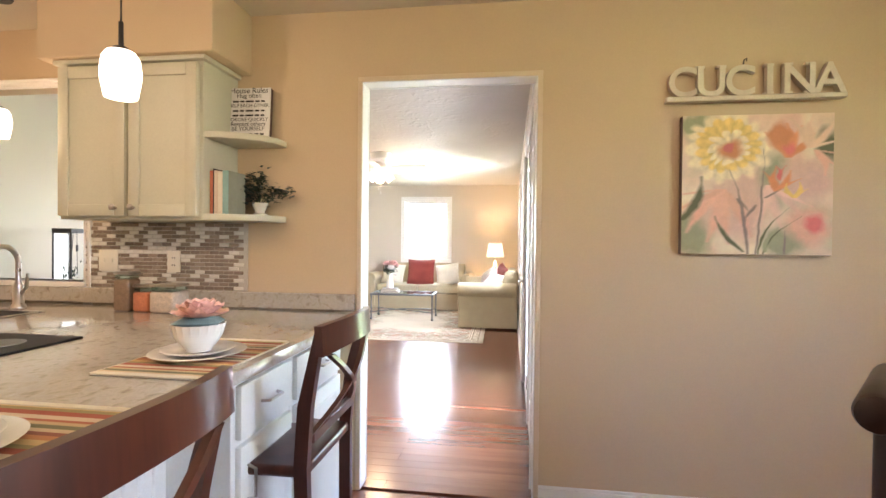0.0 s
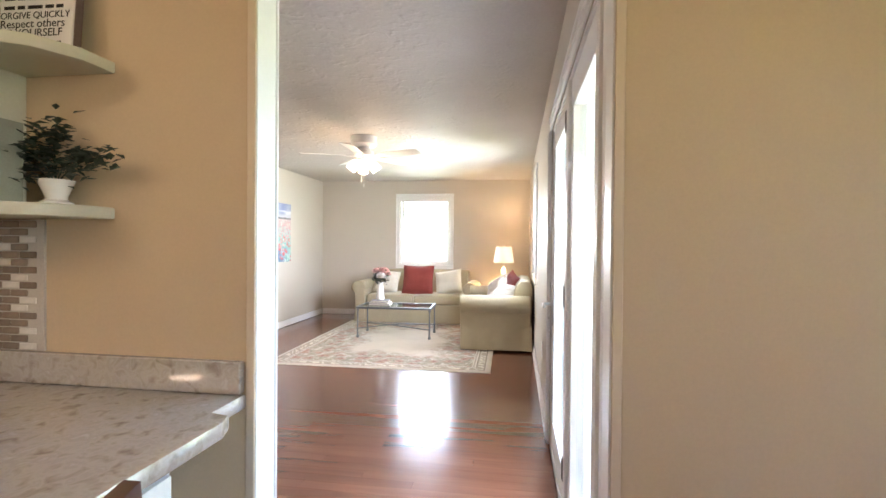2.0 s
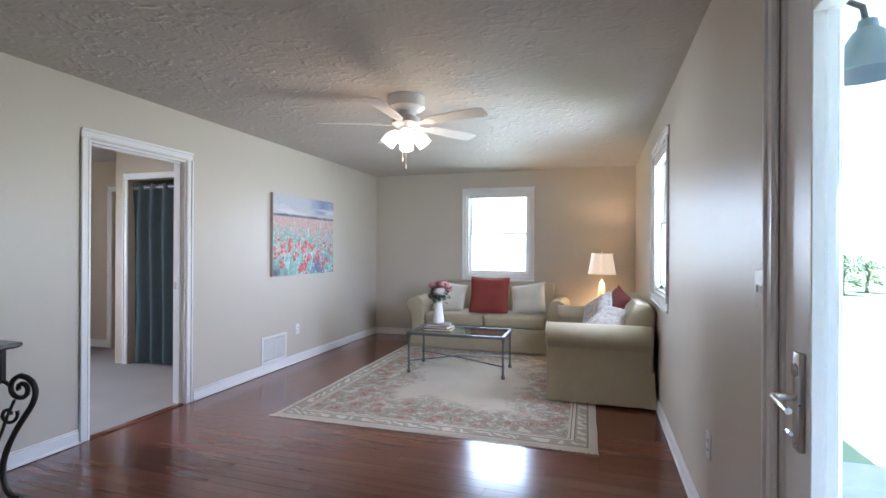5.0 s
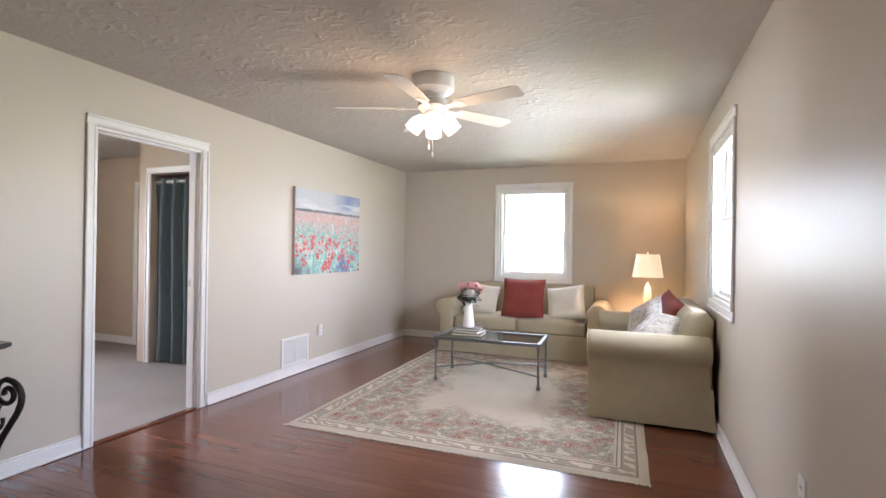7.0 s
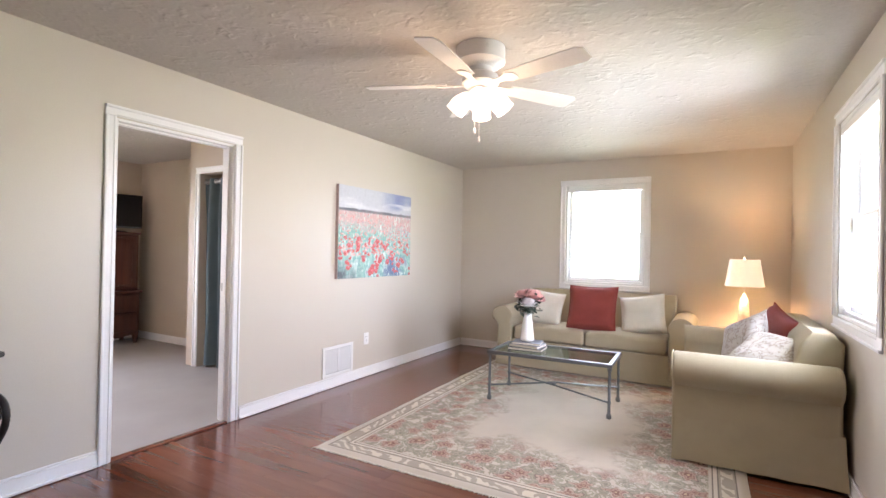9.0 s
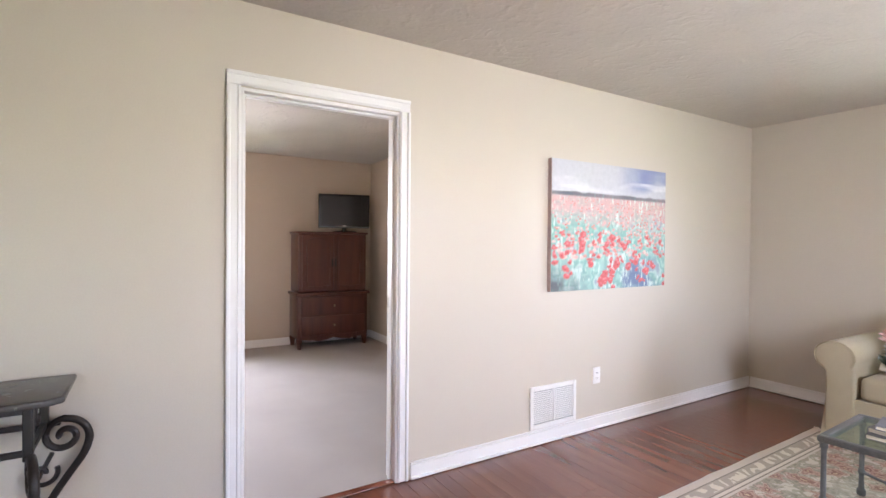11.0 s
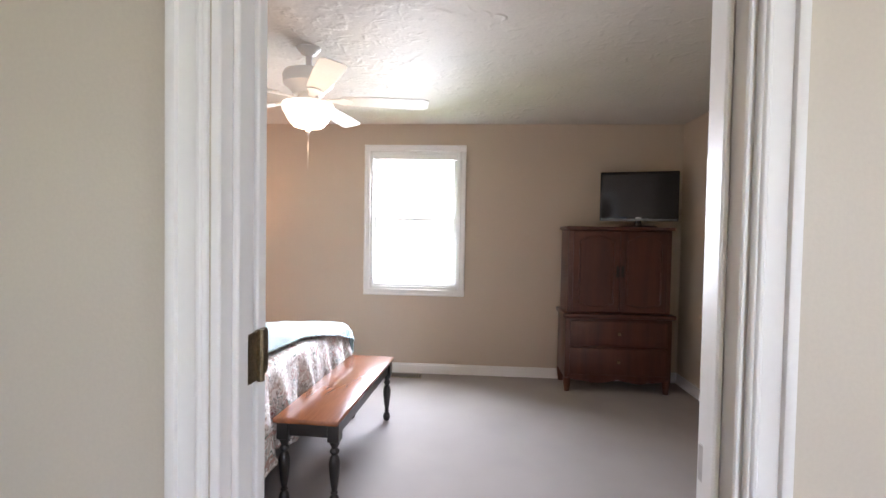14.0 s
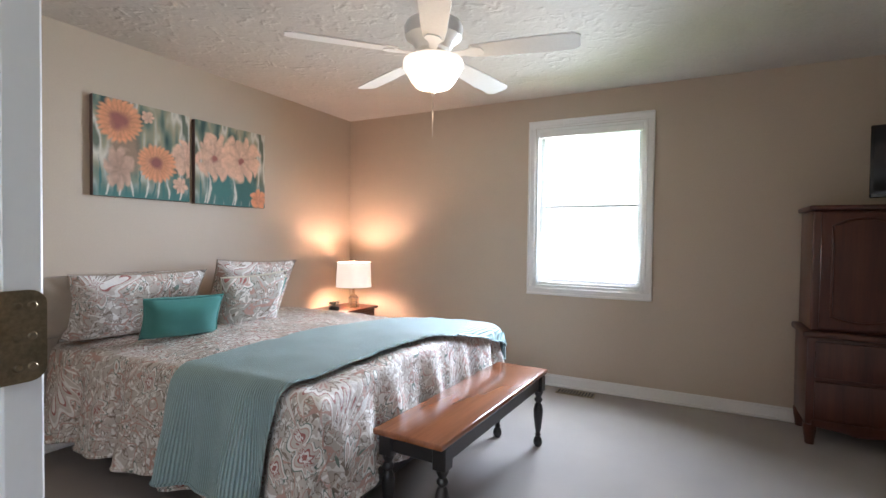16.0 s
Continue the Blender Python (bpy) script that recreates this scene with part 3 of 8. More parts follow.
def fabric(name, colour, weave=420.0, vary=0.10, bump=0.5, rough=0.92, random=0.0):
    m = material(name, colour, rough, vary, 9.0, weave, bump, spec=0.15, random=random)
    m.node_tree.nodes["Principled BSDF"].inputs["Sheen Weight"].default_value = 0.15
    return m


def paisley(name, ground, size=6.0):
    """Printed cotton: feathered medallions and small blooms in coral, sage and white over fine white tracery."""
    m = bpy.data.materials.new(name)
    m.use_nodes = True
    n, l = m.node_tree.nodes, m.node_tree.links
    b = n["Principled BSDF"]
    b.inputs["Roughness"].default_value, b.inputs["Specular IOR Level"].default_value = 0.62, 0.35
    at = n.new("ShaderNodeTexCoord")
    coral, rose, sage, white, taupe = (0.36, 0.11, 0.10), (0.52, 0.34, 0.29), (0.13, 0.20, 0.17), (0.82, 0.80, 0.77), (0.27, 0.22, 0.18)
    pale = tuple(min(0.8, g * 1.15) for g in ground)

    def calc(op, a, c=None):
        x = n.new("ShaderNodeMath")
        x.operation = op
        for i, v in enumerate((a, c)):
            if isinstance(v, (int, float)):
                x.inputs[i].default_value = v
            elif v is not None:
                l.new(v, x.inputs[i])
        return x.outputs[0]

    warp, mad = n.new("ShaderNodeTexNoise"), n.new("ShaderNodeVectorMath")
    warp.inputs["Scale"].default_value, warp.inputs["Detail"].default_value = size * 1.3, 2
    mad.operation, mad.inputs[1].default_value = "MULTIPLY_ADD", (0.05, 0.05, 0.05)
    l.new(at.outputs["Object"], warp.inputs["Vector"]), l.new(warp.outputs["Color"], mad.inputs[0]), l.new(at.outputs["Object"], mad.inputs[2])

    def over(base, mask, colour):
        mx = n.new("ShaderNodeMix")
        mx.data_type = "RGBA"
        l.new(mask, mx.inputs["Factor"]), l.new(base, mx.inputs["A"])
        if isinstance(colour, tuple):
            mx.inputs["B"].default_value = (*colour, 1)
        else:
            l.new(colour, mx.inputs["B"])
        return mx.outputs["Result"]

    def lines(scale, width, seed):
        t, off = n.new("ShaderNodeTexNoise"), n.new("ShaderNodeVectorMath")
        off.operation, off.inputs[1].default_value = "ADD", (seed, seed * 2, 0)
        t.inputs["Scale"].default_value, t.inputs["Detail"].default_value, t.inputs["Distortion"].default_value = scale, 1.5, 0.8
        l.new(mad.outputs[0], off.inputs[0]), l.new(off.outputs[0], t.inputs["Vector"])
        return calc("LESS_THAN", calc("ABSOLUTE", calc("SUBTRACT", t.outputs[0], 0.5)), width)

    def medallions(base, scale, count, depth, stops, rim):
        vo, sub, sep = n.new("ShaderNodeTexVoronoi"), n.new("ShaderNodeVectorMath"), n.new("ShaderNodeSeparateXYZ")
        vo.inputs["Scale"].default_value, vo.inputs["Randomness"].default_value = scale, 0.8
        l.new(mad.outputs[0], vo.inputs["Vector"])
        sub.operation = "SUBTRACT"
        l.new(mad.outputs[0], sub.inputs[0]), l.new(vo.outputs["Position"], sub.inputs[1]), l.new(sub.outputs[0], sep.inputs[0])
        u, v = calc("ADD", sep.outputs[0], calc("MULTIPLY", sep.outputs[2], 0.7)), calc("ADD", sep.outputs[1], calc("MULTIPLY", sep.outputs[2], 0.7))
        wave = calc("COSINE", calc("MULTIPLY", calc("ARCTAN2", v, u), count))
        d = calc("MULTIPLY", vo.outputs["Distance"], calc("ADD", calc("MULTIPLY", wave, depth), 1.0))
        r = n.new("ShaderNodeValToRGB")
        r.color_ramp.interpolation = "CONSTANT"
        e = r.color_ramp.elements
        e[0].position, e[0].color = 0.0, (*stops[0][1], 1)
        e[1].position, e[1].color = stops[1][0], (*stops[1][1], 1)
        for p, c in stops[2:]:
            e.new(p).color = (*c, 1)
        l.new(d, r.inputs[0])
        return over(base, calc("MULTIPLY", calc("LESS_THAN", d, rim), 0.9), r.outputs[0])

    patch, tone = n.new("ShaderNodeTexNoise"), n.new("ShaderNodeValToRGB")
    patch.inputs["Scale"].default_value, patch.inputs["Detail"].default_value = size * 0.8, 3
    l.new(at.outputs["Object"], patch.inputs["Vector"]), l.new(patch.outputs[0], tone.inputs[0])
    tone.color_ramp.elements[0].position, tone.color_ramp.elements[0].color = 0.40, (*ground, 1)
    tone.color_ramp.elements[1].position, tone.color_ramp.elements[1].color = 0.58, (*pale, 1)
    out = over(tone.outputs[0], lines(size * 3.4, 0.035, 3.0), white)
    out = over(out, lines(size * 5.0, 0.018, 9.0), taupe)
    out = over(out, lines(size * 2.0, 0.016, 15.0), rose)
    out = medallions(out, size * 3.1, 6, 0.28, [(0, sage), (0.10, white), (0.17, taupe), (0.22, pale), (0.27, rose)], 0.31)
    out = medallions(out, size * 1.5, 9, 0.22, [(0, coral), (0.06, white), (0.11, coral), (0.15, pale), (0.22, rose), (0.25, white), (0.31, sage)], 0.34)
    out = medallions(out, size * 0.62, 16, 0.16, [(0, coral), (0.05, white), (0.08, rose), (0.11, pale), (0.15, taupe), (0.17, white), (0.24, coral), (0.26, pale), (0.32, white), (0.36, rose)], 0.38)
    l.new(out, b.inputs["Base Color"])
    wv = n.new("ShaderNodeTexNoise")
    wv.inputs["Scale"].default_value = 22
    bp = n.new("ShaderNodeBump")
    bp.inputs["Strength"].default_value, bp.inputs["Distance"].default_value = 0.5, 0.012
    l.new(at.outputs["Object"], wv.inputs["Vector"]), l.new(wv.outputs[0], bp.inputs["Height"]), l.new(bp.outputs[0], b.inputs["Normal"])
    return m


def striped(name, stops, period, axis, rough=0.9):
    """Woven stripes across one axis."""
    m = bpy.data.materials.new(name)
    m.use_nodes = True
    n, l = m.node_tree.nodes, m.node_tree.links
    b = n["Principled BSDF"]
    b.inputs["Roughness"].default_value = rough
    at, sep, mul, fr, r = n.new("ShaderNodeTexCoord"), n.new("ShaderNodeSeparateXYZ"), n.new("ShaderNodeMath"), n.new("ShaderNodeMath"), n.new("ShaderNodeValToRGB")
    mul.operation, mul.inputs[1].default_value, fr.operation = "MULTIPLY", 1 / period, "FRACT"
    l.new(at.outputs["Object"], sep.inputs[0]), l.new(sep.outputs[axis], mul.inputs[0]), l.new(mul.outputs[0], fr.inputs[0]), l.new(fr.outputs[0], r.inputs[0])
    r.color_ramp.interpolation = "CONSTANT"
    e = r.color_ramp.elements
    e[0].position, e[0].color = 0, (*stops[0][1], 1)
    e[1].position, e[1].color = stops[1][0], (*stops[1][1], 1)
    for p, c in stops[2:]:
        e.new(p).color = (*c, 1)
    l.new(r.outputs[0], b.inputs["Base Color"])
    w, bp = n.new("ShaderNodeTexNoise"), n.new("ShaderNodeBump")
    w.inputs["Scale"].default_value = 500
    bp.inputs["Strength"].default_value, bp.inputs["Distance"].default_value = 0.6, 0.002
    l.new(at.outputs["Object"], w.inputs["Vector"]), l.new(w.outputs[0], bp.inputs["Height"]), l.new(bp.outputs[0], b.inputs["Normal"])
    return m


CABINET = material("sage_cabinet_paint", (0.56, 0.545, 0.43), 0.4, 0.05, 3, 120, 0.06)
CABINET_W = material("pale_cabinet_paint", (0.70, 0.71, 0.68), 0.4, 0.05, 3, 120, 0.06)
GRANITE = noise_ramp("speckled_granite", [(0.26, (0.27, 0.23, 0.19)), (0.40, (0.41, 0.37, 0.31)), (0.50, (0.48, 0.44, 0.385)), (0.60, (0.43, 0.39, 0.34)), (0.76, (0.55, 0.52, 0.48))], 34, 12, 0.5, 0.12, 0.0, 0.5, (1, 0.8, 1))
CHERRY = wooden("cherry_chair_wood", (0.034, 0.009, 0.006), (0.080, 0.021, 0.011), 0.28, "Z", 12, 0.4)
ARMOIRE_WOOD = wooden("dark_cherry_armoire", (0.050, 0.014, 0.009), (0.108, 0.032, 0.018), 0.35, "Z", 10, 0.25, 0.05)
BENCH_TOP = wooden("honey_pine_top", (0.16, 0.05, 0.02), (0.31, 0.112, 0.046), 0.2, "X", 10, 0.5, 0.05)
BLACK_PAINT = material("black_satin_paint", (0.018, 0.016, 0.015), 0.32, 0.2, 12, 90, 0.05)
IRON = material("wrought_iron", (0.022, 0.018, 0.016), 0.42, 0.3, 40, 200, 0.25, metal=0.3)
PEWTER = material("pewter_iron", (0.16, 0.17, 0.175), 0.4, 0.25, 40, 200, 0.2, metal=0.7)
STONE_TOP = material("dark_stone_top", (0.05, 0.048, 0.045), 0.25, 0.3, 20, 120, 0.03)
SLIP = fabric("khaki_slipcover", (0.40, 0.345, 0.235), 380, 0.07)
RUST = fabric("rust_red_cushion", (0.25, 0.052, 0.042), 300, 0.12)
CREAM = fabric("cream_cushion", (0.64, 0.60, 0.50), 300, 0.08)
BROCADE = noise_ramp("cream_brocade", [(0.40, (0.47, 0.44, 0.39)), (0.50, (0.42, 0.38, 0.33)), (0.545, (0.27, 0.22, 0.19)), (0.59, (0.48, 0.45, 0.40))], 17, 2, 1.2, 0.9, 0.3)
TEAL = fabric("teal_cushion", (0.075, 0.25, 0.235), 350, 0.1)
SLATE = fabric("slate_blue_curtain", (0.085, 0.115, 0.125), 300, 0.12)
PAISLEY = paisley("paisley_cotton", (0.53, 0.485, 0.44), 3.9)
MEDALLION = paisley("medallion_cotton", (0.46, 0.45, 0.41), 3.0)
TAUPE_LINEN = fabric("taupe_linen", (0.40, 0.335, 0.27), 300, 0.1)
WHITE_LINEN = fabric("white_linen", (0.72, 0.71, 0.70), 300, 0.05)
CHINA = material("white_china", (0.80, 0.79, 0.76), 0.12, 0.02, 20, 90, 0.0, coat=0.4)
PETAL_PEACH = material("peach_petal", (0.86, 0.58, 0.52), 0.7, 0.15, 30, 120, 0.1)
NAPKIN = fabric("grey_teal_napkin", (0.24, 0.36, 0.36), 300, 0.1)
PETAL_PINK = material("pink_petal", (0.80, 0.49, 0.45), 0.7, 0.2, 30, 120, 0.1)
PETAL_WHITE = material("white_petal", (0.76, 0.72, 0.70), 0.7, 0.1, 30, 120, 0.1)
LEAF = material("leaf_green", (0.05, 0.075, 0.05), 0.5, 0.35, 40, 120, 0.1)
SHADE = glow("lamp_shade_linen", (1.0, 0.74, 0.48), 0.055, (0.78, 0.66, 0.50))
SHADE_BED = glow("white_lamp_shade", (1.0, 0.80, 0.62), 0.10, (0.82, 0.78, 0.72))
FROST = glow("frosted_globe", (1.0, 0.80, 0.56), 0.14, (0.9, 0.88, 0.84))
PENDANT_GLASS = glow("opal_pendant_glass", (1.0, 0.84, 0.62), 0.14)
FAN_WHITE = material("white_fan_enamel", (0.76, 0.74, 0.71), 0.3, 0.03, 8, 90, 0.02)
FAN_BLADE = material("white_fan_blade", (0.70, 0.68, 0.64), 0.45, 0.06, 8, 90, 0.05)
PLASTIC = material("ivory_plastic", (0.72, 0.68, 0.58), 0.35, 0.03, 20, 90, 0.0)
WHITE_PLASTIC = material("white_plastic", (0.78, 0.77, 0.74), 0.35, 0.03, 20, 90, 0.0)
SLOT = material("dark_slot", (0.02, 0.02, 0.02), 0.6, 0.1, 20, 90, 0.0)
SCREEN = material("dark_screen", (0.006, 0.006, 0.007), 0.08, 0.1, 5, 50, 0.0)
BEZEL = material("glossy_black_bezel", (0.012, 0.012, 0.013), 0.18, 0.1, 5, 50, 0.0)
TABLE_GLASS = glass("table_glass", (0.78, 0.90, 0.88), 0.0, 0.75)
INK = material("black_ink", (0.012, 0.012, 0.012), 0.8, 0.1, 20, 90, 0.0)
CANVAS_EDGE = material("dark_canvas_edge", (0.15, 0.10, 0.085), 0.7, 0.2, 20, 150, 0.2)


# ---- shapes ----
def pillow(bm, w, h, t, m, n=14):
    """A stuffed cushion, w by h, standing in its xz plane before m."""
    def sheet(sign):
        rows = []
        for i in range(n + 1):
            v = -1 + 2 * i / n
            row = []
            for j in range(n + 1):
                u = -1 + 2 * j / n
                puff = ((1 - u ** 4) * (1 - v ** 4)) ** 0.5
                wob = 0.06 * noise.noise(Vector((u * 2 + w * 9, v * 2 + h * 7, sign * 3 + t)))
                row.append(bm.verts.new(m @ Vector((u * w / 2 * (0.93 + 0.07 * v * v), sign * t / 2 * puff * (1 + 2 * wob), v * h / 2 * (0.93 + 0.07 * u * u)))))
            rows.append(row)
        for a, b in zip(rows, rows[1:]):
            for j in range(n):
                bm.faces.new((a[j], a[j + 1], b[j + 1], b[j]))
    sheet(1), sheet(-1)
    bmesh.ops.remove_doubles(bm, verts=bm.verts, dist=1e-4)


def one_pillow(name, label, mat, w, h, t, m, group="", trim=None):
    bm = bmesh.new()
    pillow(bm, w, h, t, Matrix())
    ob = tagged(new(name), label, "pillow", group)
    ob.matrix_world = m
    part("cover", bm, mat, ob, smooth=60)
    if trim:
        bm = bmesh.new()
        loop = [(w / 2 * u * (0.93 + 0.07 * v * v), 0, h / 2 * v * (0.93 + 0.07 * u * u)) for u, v in
                [(-1 + k / 6, -1) for k in range(12)] + [(1, -1 + k / 6) for k in range(12)] + [(1 - k / 6, 1) for k in range(12)] + [(-1, 1 - k / 6) for k in range(12)]]
        tube(bm, loop, 0.006, 6, True)
        part("piping", bm, trim, ob, smooth=60)
    return ob


def writing(name, body, size, m, mat, parent, depth=0.001, label="", align="CENTER", thick=0.0):
    cu = bpy.data.curves.new("writing", "FONT")
    cu.body, cu.size, cu.extrude, cu.align_x, cu.offset = body, size, depth, align, thick
    tmp = new("writing", cu)
    me = bpy.data.meshes.new_from_object(tmp.evaluated_get(bpy.context.evaluated_depsgraph_get()))
    bpy.data.objects.remove(tmp)
    me.materials.append(mat)
    ob = new(name, me)
    ob.parent, ob.matrix_local = parent, m
    return tagged(ob, label)


def spiral(c, r0, r1, a0, a1, plane, n=26):
    """Points of a scroll round c in a plane given by two axes."""
    u, v = Vector(plane[0]), Vector(plane[1])
    out = []
    for i in range(n):
        k = i / (n - 1)
        a, r = a0 + (a1 - a0) * k, r0 + (r1 - r0) * k
        out.append(Vector(c) + r * (math.cos(a) * u + math.sin(a) * v))
    return out


def wall_plate(name, axis, at, sign, u, z, w, h, label, slots, mat=PLASTIC):
    p = tagged(new(name), label, "wall plate")
    def slab(u0, u1, d0, d1, z0, z1):
        lo, hi = sorted((at + sign * d0, at + sign * d1))
        return (u0, u1, lo, hi, z0, z1) if axis == "x" else (lo, hi, u0, u1, z0, z1)
    boxes("plate", mat, p, [slab(u - w / 2, u + w / 2, 0, 0.007, z - h / 2, z + h / 2)], 0.003, seg=2)
    for du, dz, sw, sh in slots:
        boxes("toggle" if sh > 0.015 else "slot", mat if sh > 0.015 else SLOT, p, [slab(u + du - sw / 2, u + du + sw / 2, 0.0072, 0.013 if sh > 0.015 else 0.0085, z + dz - sh / 2, z + dz + sh / 2)])
    return p


SOCKET = [(du, dz, 0.003, 0.009) for dz in (-0.02, 0.02) for du in (-0.007, 0.007)]

# ---- kitchen ----
bm = bmesh.new()
OUT = [(-3.78, 3.785), (-3.78, 3.13), (-2.30, 3.13), (-2.30, 0.55), (-0.90, 0.55), (-0.885, 1.2), (-0.878, 2.4), (-0.882, 3.1), (-0.876, 3.60), (-0.89, 3.64), (-0.935, 3.65), (-0.935, 3.785)]
prism(bm, OUT, 0.878, 0.916, 0.006, 2)
wt = tagged(new("worktop"), "polished beige granite worktop with an undermount edge", "worktop")
part("slab", bm, GRANITE, wt, smooth=40)
boxes("upstand", GRANITE, wt, [(-3.6, -0.94, 3.765, 3.788, 0.917, 1.0)], 0.003, "granite upstand along the wall")
ck = tagged(new("cooktop"), "black glass cooktop set into the worktop", "cooktop")
boxes("glass_top", material("matte_black_glass", (0.008, 0.008, 0.009), 0.5, 0.1, 5, 50, 0.0, spec=0.2), ck, [(-2.22, -1.64, 2.30, 2.92, 0.9165, 0.924)], 0.003)
for cx, cy, r in ((-2.05, 2.75, 0.10), (-1.80, 2.76, 0.075), (-2.05, 2.46, 0.075), (-1.80, 2.47, 0.10)):
    bm = bmesh.new()
    lathe(bm, [(r, 0.0), (r, 0.0012), (r - 0.006, 0.0012)], (cx, cy, 0.924), 24)
    part("burner_ring", bm, PEWTER, ck)
sk = tagged(new("sink"), "stainless steel undermount sink", "sink")
boxes("rim", METAL, sk, [(-3.05, -2.36, 3.20, 3.22, 0.9165, 0.921), (-3.05, -2.36, 3.42, 3.44, 0.9165, 0.921), (-3.05, -3.03, 3.22, 3.42, 0.9165, 0.921), (-2.38, -2.36, 3.22, 3.42, 0.9165, 0.921)], 0.002)
# flat near-black sheet, painted shade in place of a sunken bowl
boxes("basin_shade", SLOT, sk, [(-3.03, -2.38, 3.22, 3.42, 0.9162, 0.9175)])
fc = tagged(new("faucet"), "brushed nickel gooseneck kitchen faucet", "faucet")
bm = bmesh.new()
lathe(bm, [(0.032, 0), (0.032, 0.012), (0.024, 0.02), (0.022, 0.11), (0.016, 0.13)], (-2.60, 3.52, 0.917), 18)
arc = [(-2.60, 3.52, 1.04), (-2.60, 3.52, 1.14)] + [(-2.60, 3.52 - 0.075 + 0.075 * math.cos(a), 1.14 + 0.085 * math.sin(a)) for a in [math.pi * k / 10 for k in range(1, 11)]] + [(-2.60, 3.37, 1.08)]
tube(bm, arc, 0.0125, 10)
lathe(bm, [(0.017, 0), (0.017, 0.07), (0.013, 0.075)], (-2.60, 3.37, 1.02), 14)
part("spout", bm, METAL, fc, smooth=50)
bm = bmesh.new()
tube(bm, [(-2.585, 3.52, 0.99), (-2.55, 3.515, 1.02), (-2.535, 3.51, 1.09)], 0.009, 8, taper=lambda k: 1.2 - 0.4 * k)
part("lever", bm, METAL, fc, smooth=50)

# cabinets under the worktop
def pull(parent, pts):
    bm = bmesh.new()
    tube(bm, pts, 0.005, 7)
    part("pull_handle", bm, METAL, parent, "nickel bow pull", 50)


def base_unit(name, y0, y1, x):
    c = tagged(new(name), "pale painted base cabinet with drawer and door", "cabinet", "base cabinets")
    boxes("body", CABINET_W, c, [(-1.55, x, y0, y1, 0.10, 0.876), (-1.50, x - 0.06, y0, y1, 0.0, 0.10)], 0.002)
    d = boxes("drawer_front", CABINET_W, c, [(x, x + 0.02, y0 + 0.02, y1 - 0.02, 0.70, 0.855)], 0.004, seg=2)
    pull(d, [(x + 0.02, (y0 + y1) / 2 - 0.05, 0.78), (x + 0.045, (y0 + y1) / 2 - 0.04, 0.78), (x + 0.045, (y0 + y1) / 2 + 0.04, 0.78), (x + 0.02, (y0 + y1) / 2 + 0.05, 0.78)])
    d = boxes("door", CABINET_W, c, [(x, x + 0.02, y0 + 0.02, y1 - 0.02, 0.12, 0.68)], 0.004, seg=2)
    boxes("door_panel", CABINET_W, d, [(x + 0.0205, x + 0.026, y0 + 0.08, y1 - 0.08, 0.18, 0.62)], 0.004)
    pull(d, [(x + 0.02, y0 + 0.055, 0.52), (x + 0.045, y0 + 0.055, 0.53), (x + 0.045, y0 + 0.055, 0.61), (x + 0.02, y0 + 0.055, 0.62)])


base_unit("base_cabinet", 3.02, 3.50, -0.925)
base_unit("base_cabinet", 2.66, 3.018, -0.925)
bb = tagged(new("beadboard_panel"), "pale blue-white beadboard panel under the counter", "panelling")
for k in range(40):
    boxes("bead_board", CABINET_W, bb, [(-1.13, -1.118, 0.60 + 0.0515 * k, 0.60 + 0.0515 * k + 0.0495, 0.02, 0.876)], 0.004)
boxes("backing", CABINET_W, bb, [(-1.16, -1.13, 0.60, 2.66, 0.0, 0.876)])
bu = tagged(new("base_cabinet_run"), "painted base cabinets below the sink", "cabinet")
boxes("body", CABINET_W, bu, [(-3.75, -2.32, 3.16, 3.785, 0.0, 0.876), (-2.28, -1.56, 3.51, 3.785, 0, 0.876), (-2.28, -1.18, 0.60, 2.9, 0, 0.876)], 0.002)

# wall cabinet
wc = tagged(new("wall_cabinet"), "sage-cream painted wall cabinet with two closed doors", "cabinet")
boxes("body", CABINET, wc, [(-2.34, -1.585, 3.50, 3.788, 1.36, 2.10)], 0.002)
boxes("top_moulding", CABINET, wc, [(-2.36, -1.565, 3.475, 3.788, 2.10, 2.124)], 0.006, seg=2)
for y0, y1, hx in ((-2.325, -1.968, -2.01), (-1.948, -1.60, -1.915)):
    d = boxes("door", CABINET, wc, [(y0, y1, 3.480, 3.4995, 1.375, 2.085)], 0.003)
    boxes("door_frame", CABINET, d, [(y0, y0 + 0.055, 3.468, 3.480, 1.375, 2.085), (y1 - 0.055, y1, 3.468, 3.480, 1.375, 2.085), (y0 + 0.055, y1 - 0.055, 3.468, 3.480, 1.375, 1.43), (y0 + 0.055, y1 - 0.055, 3.468, 3.480, 2.03, 2.085)], 0.004, seg=2)
    bm = bmesh.new()
    lathe(bm, [(0.007, 0), (0.006, 0.014), (0.015, 0.022), (0.016, 0.028), (0.010, 0.033)], seg=14, m=pose(hx, 3.468, 1.415, 90, 0, 0))
    part("knob", bm, METAL, d, "nickel knob", 50)
for z, tag in ((1.745, "upper"), (1.36, "lower")):
    bm = bmesh.new()
    prism(bm, [(-1.584, 3.50), (-1.50, 3.51), (-1.36, 3.60), (-1.315, 3.69), (-1.315, 3.789), (-1.584, 3.789)], z, z + 0.03, 0.004, 2)
    tagged(part("corner_shelf", bm, CABINET, smooth=40), "sage painted rounded end shelf on the cabinet side", "shelf", "end shelves")

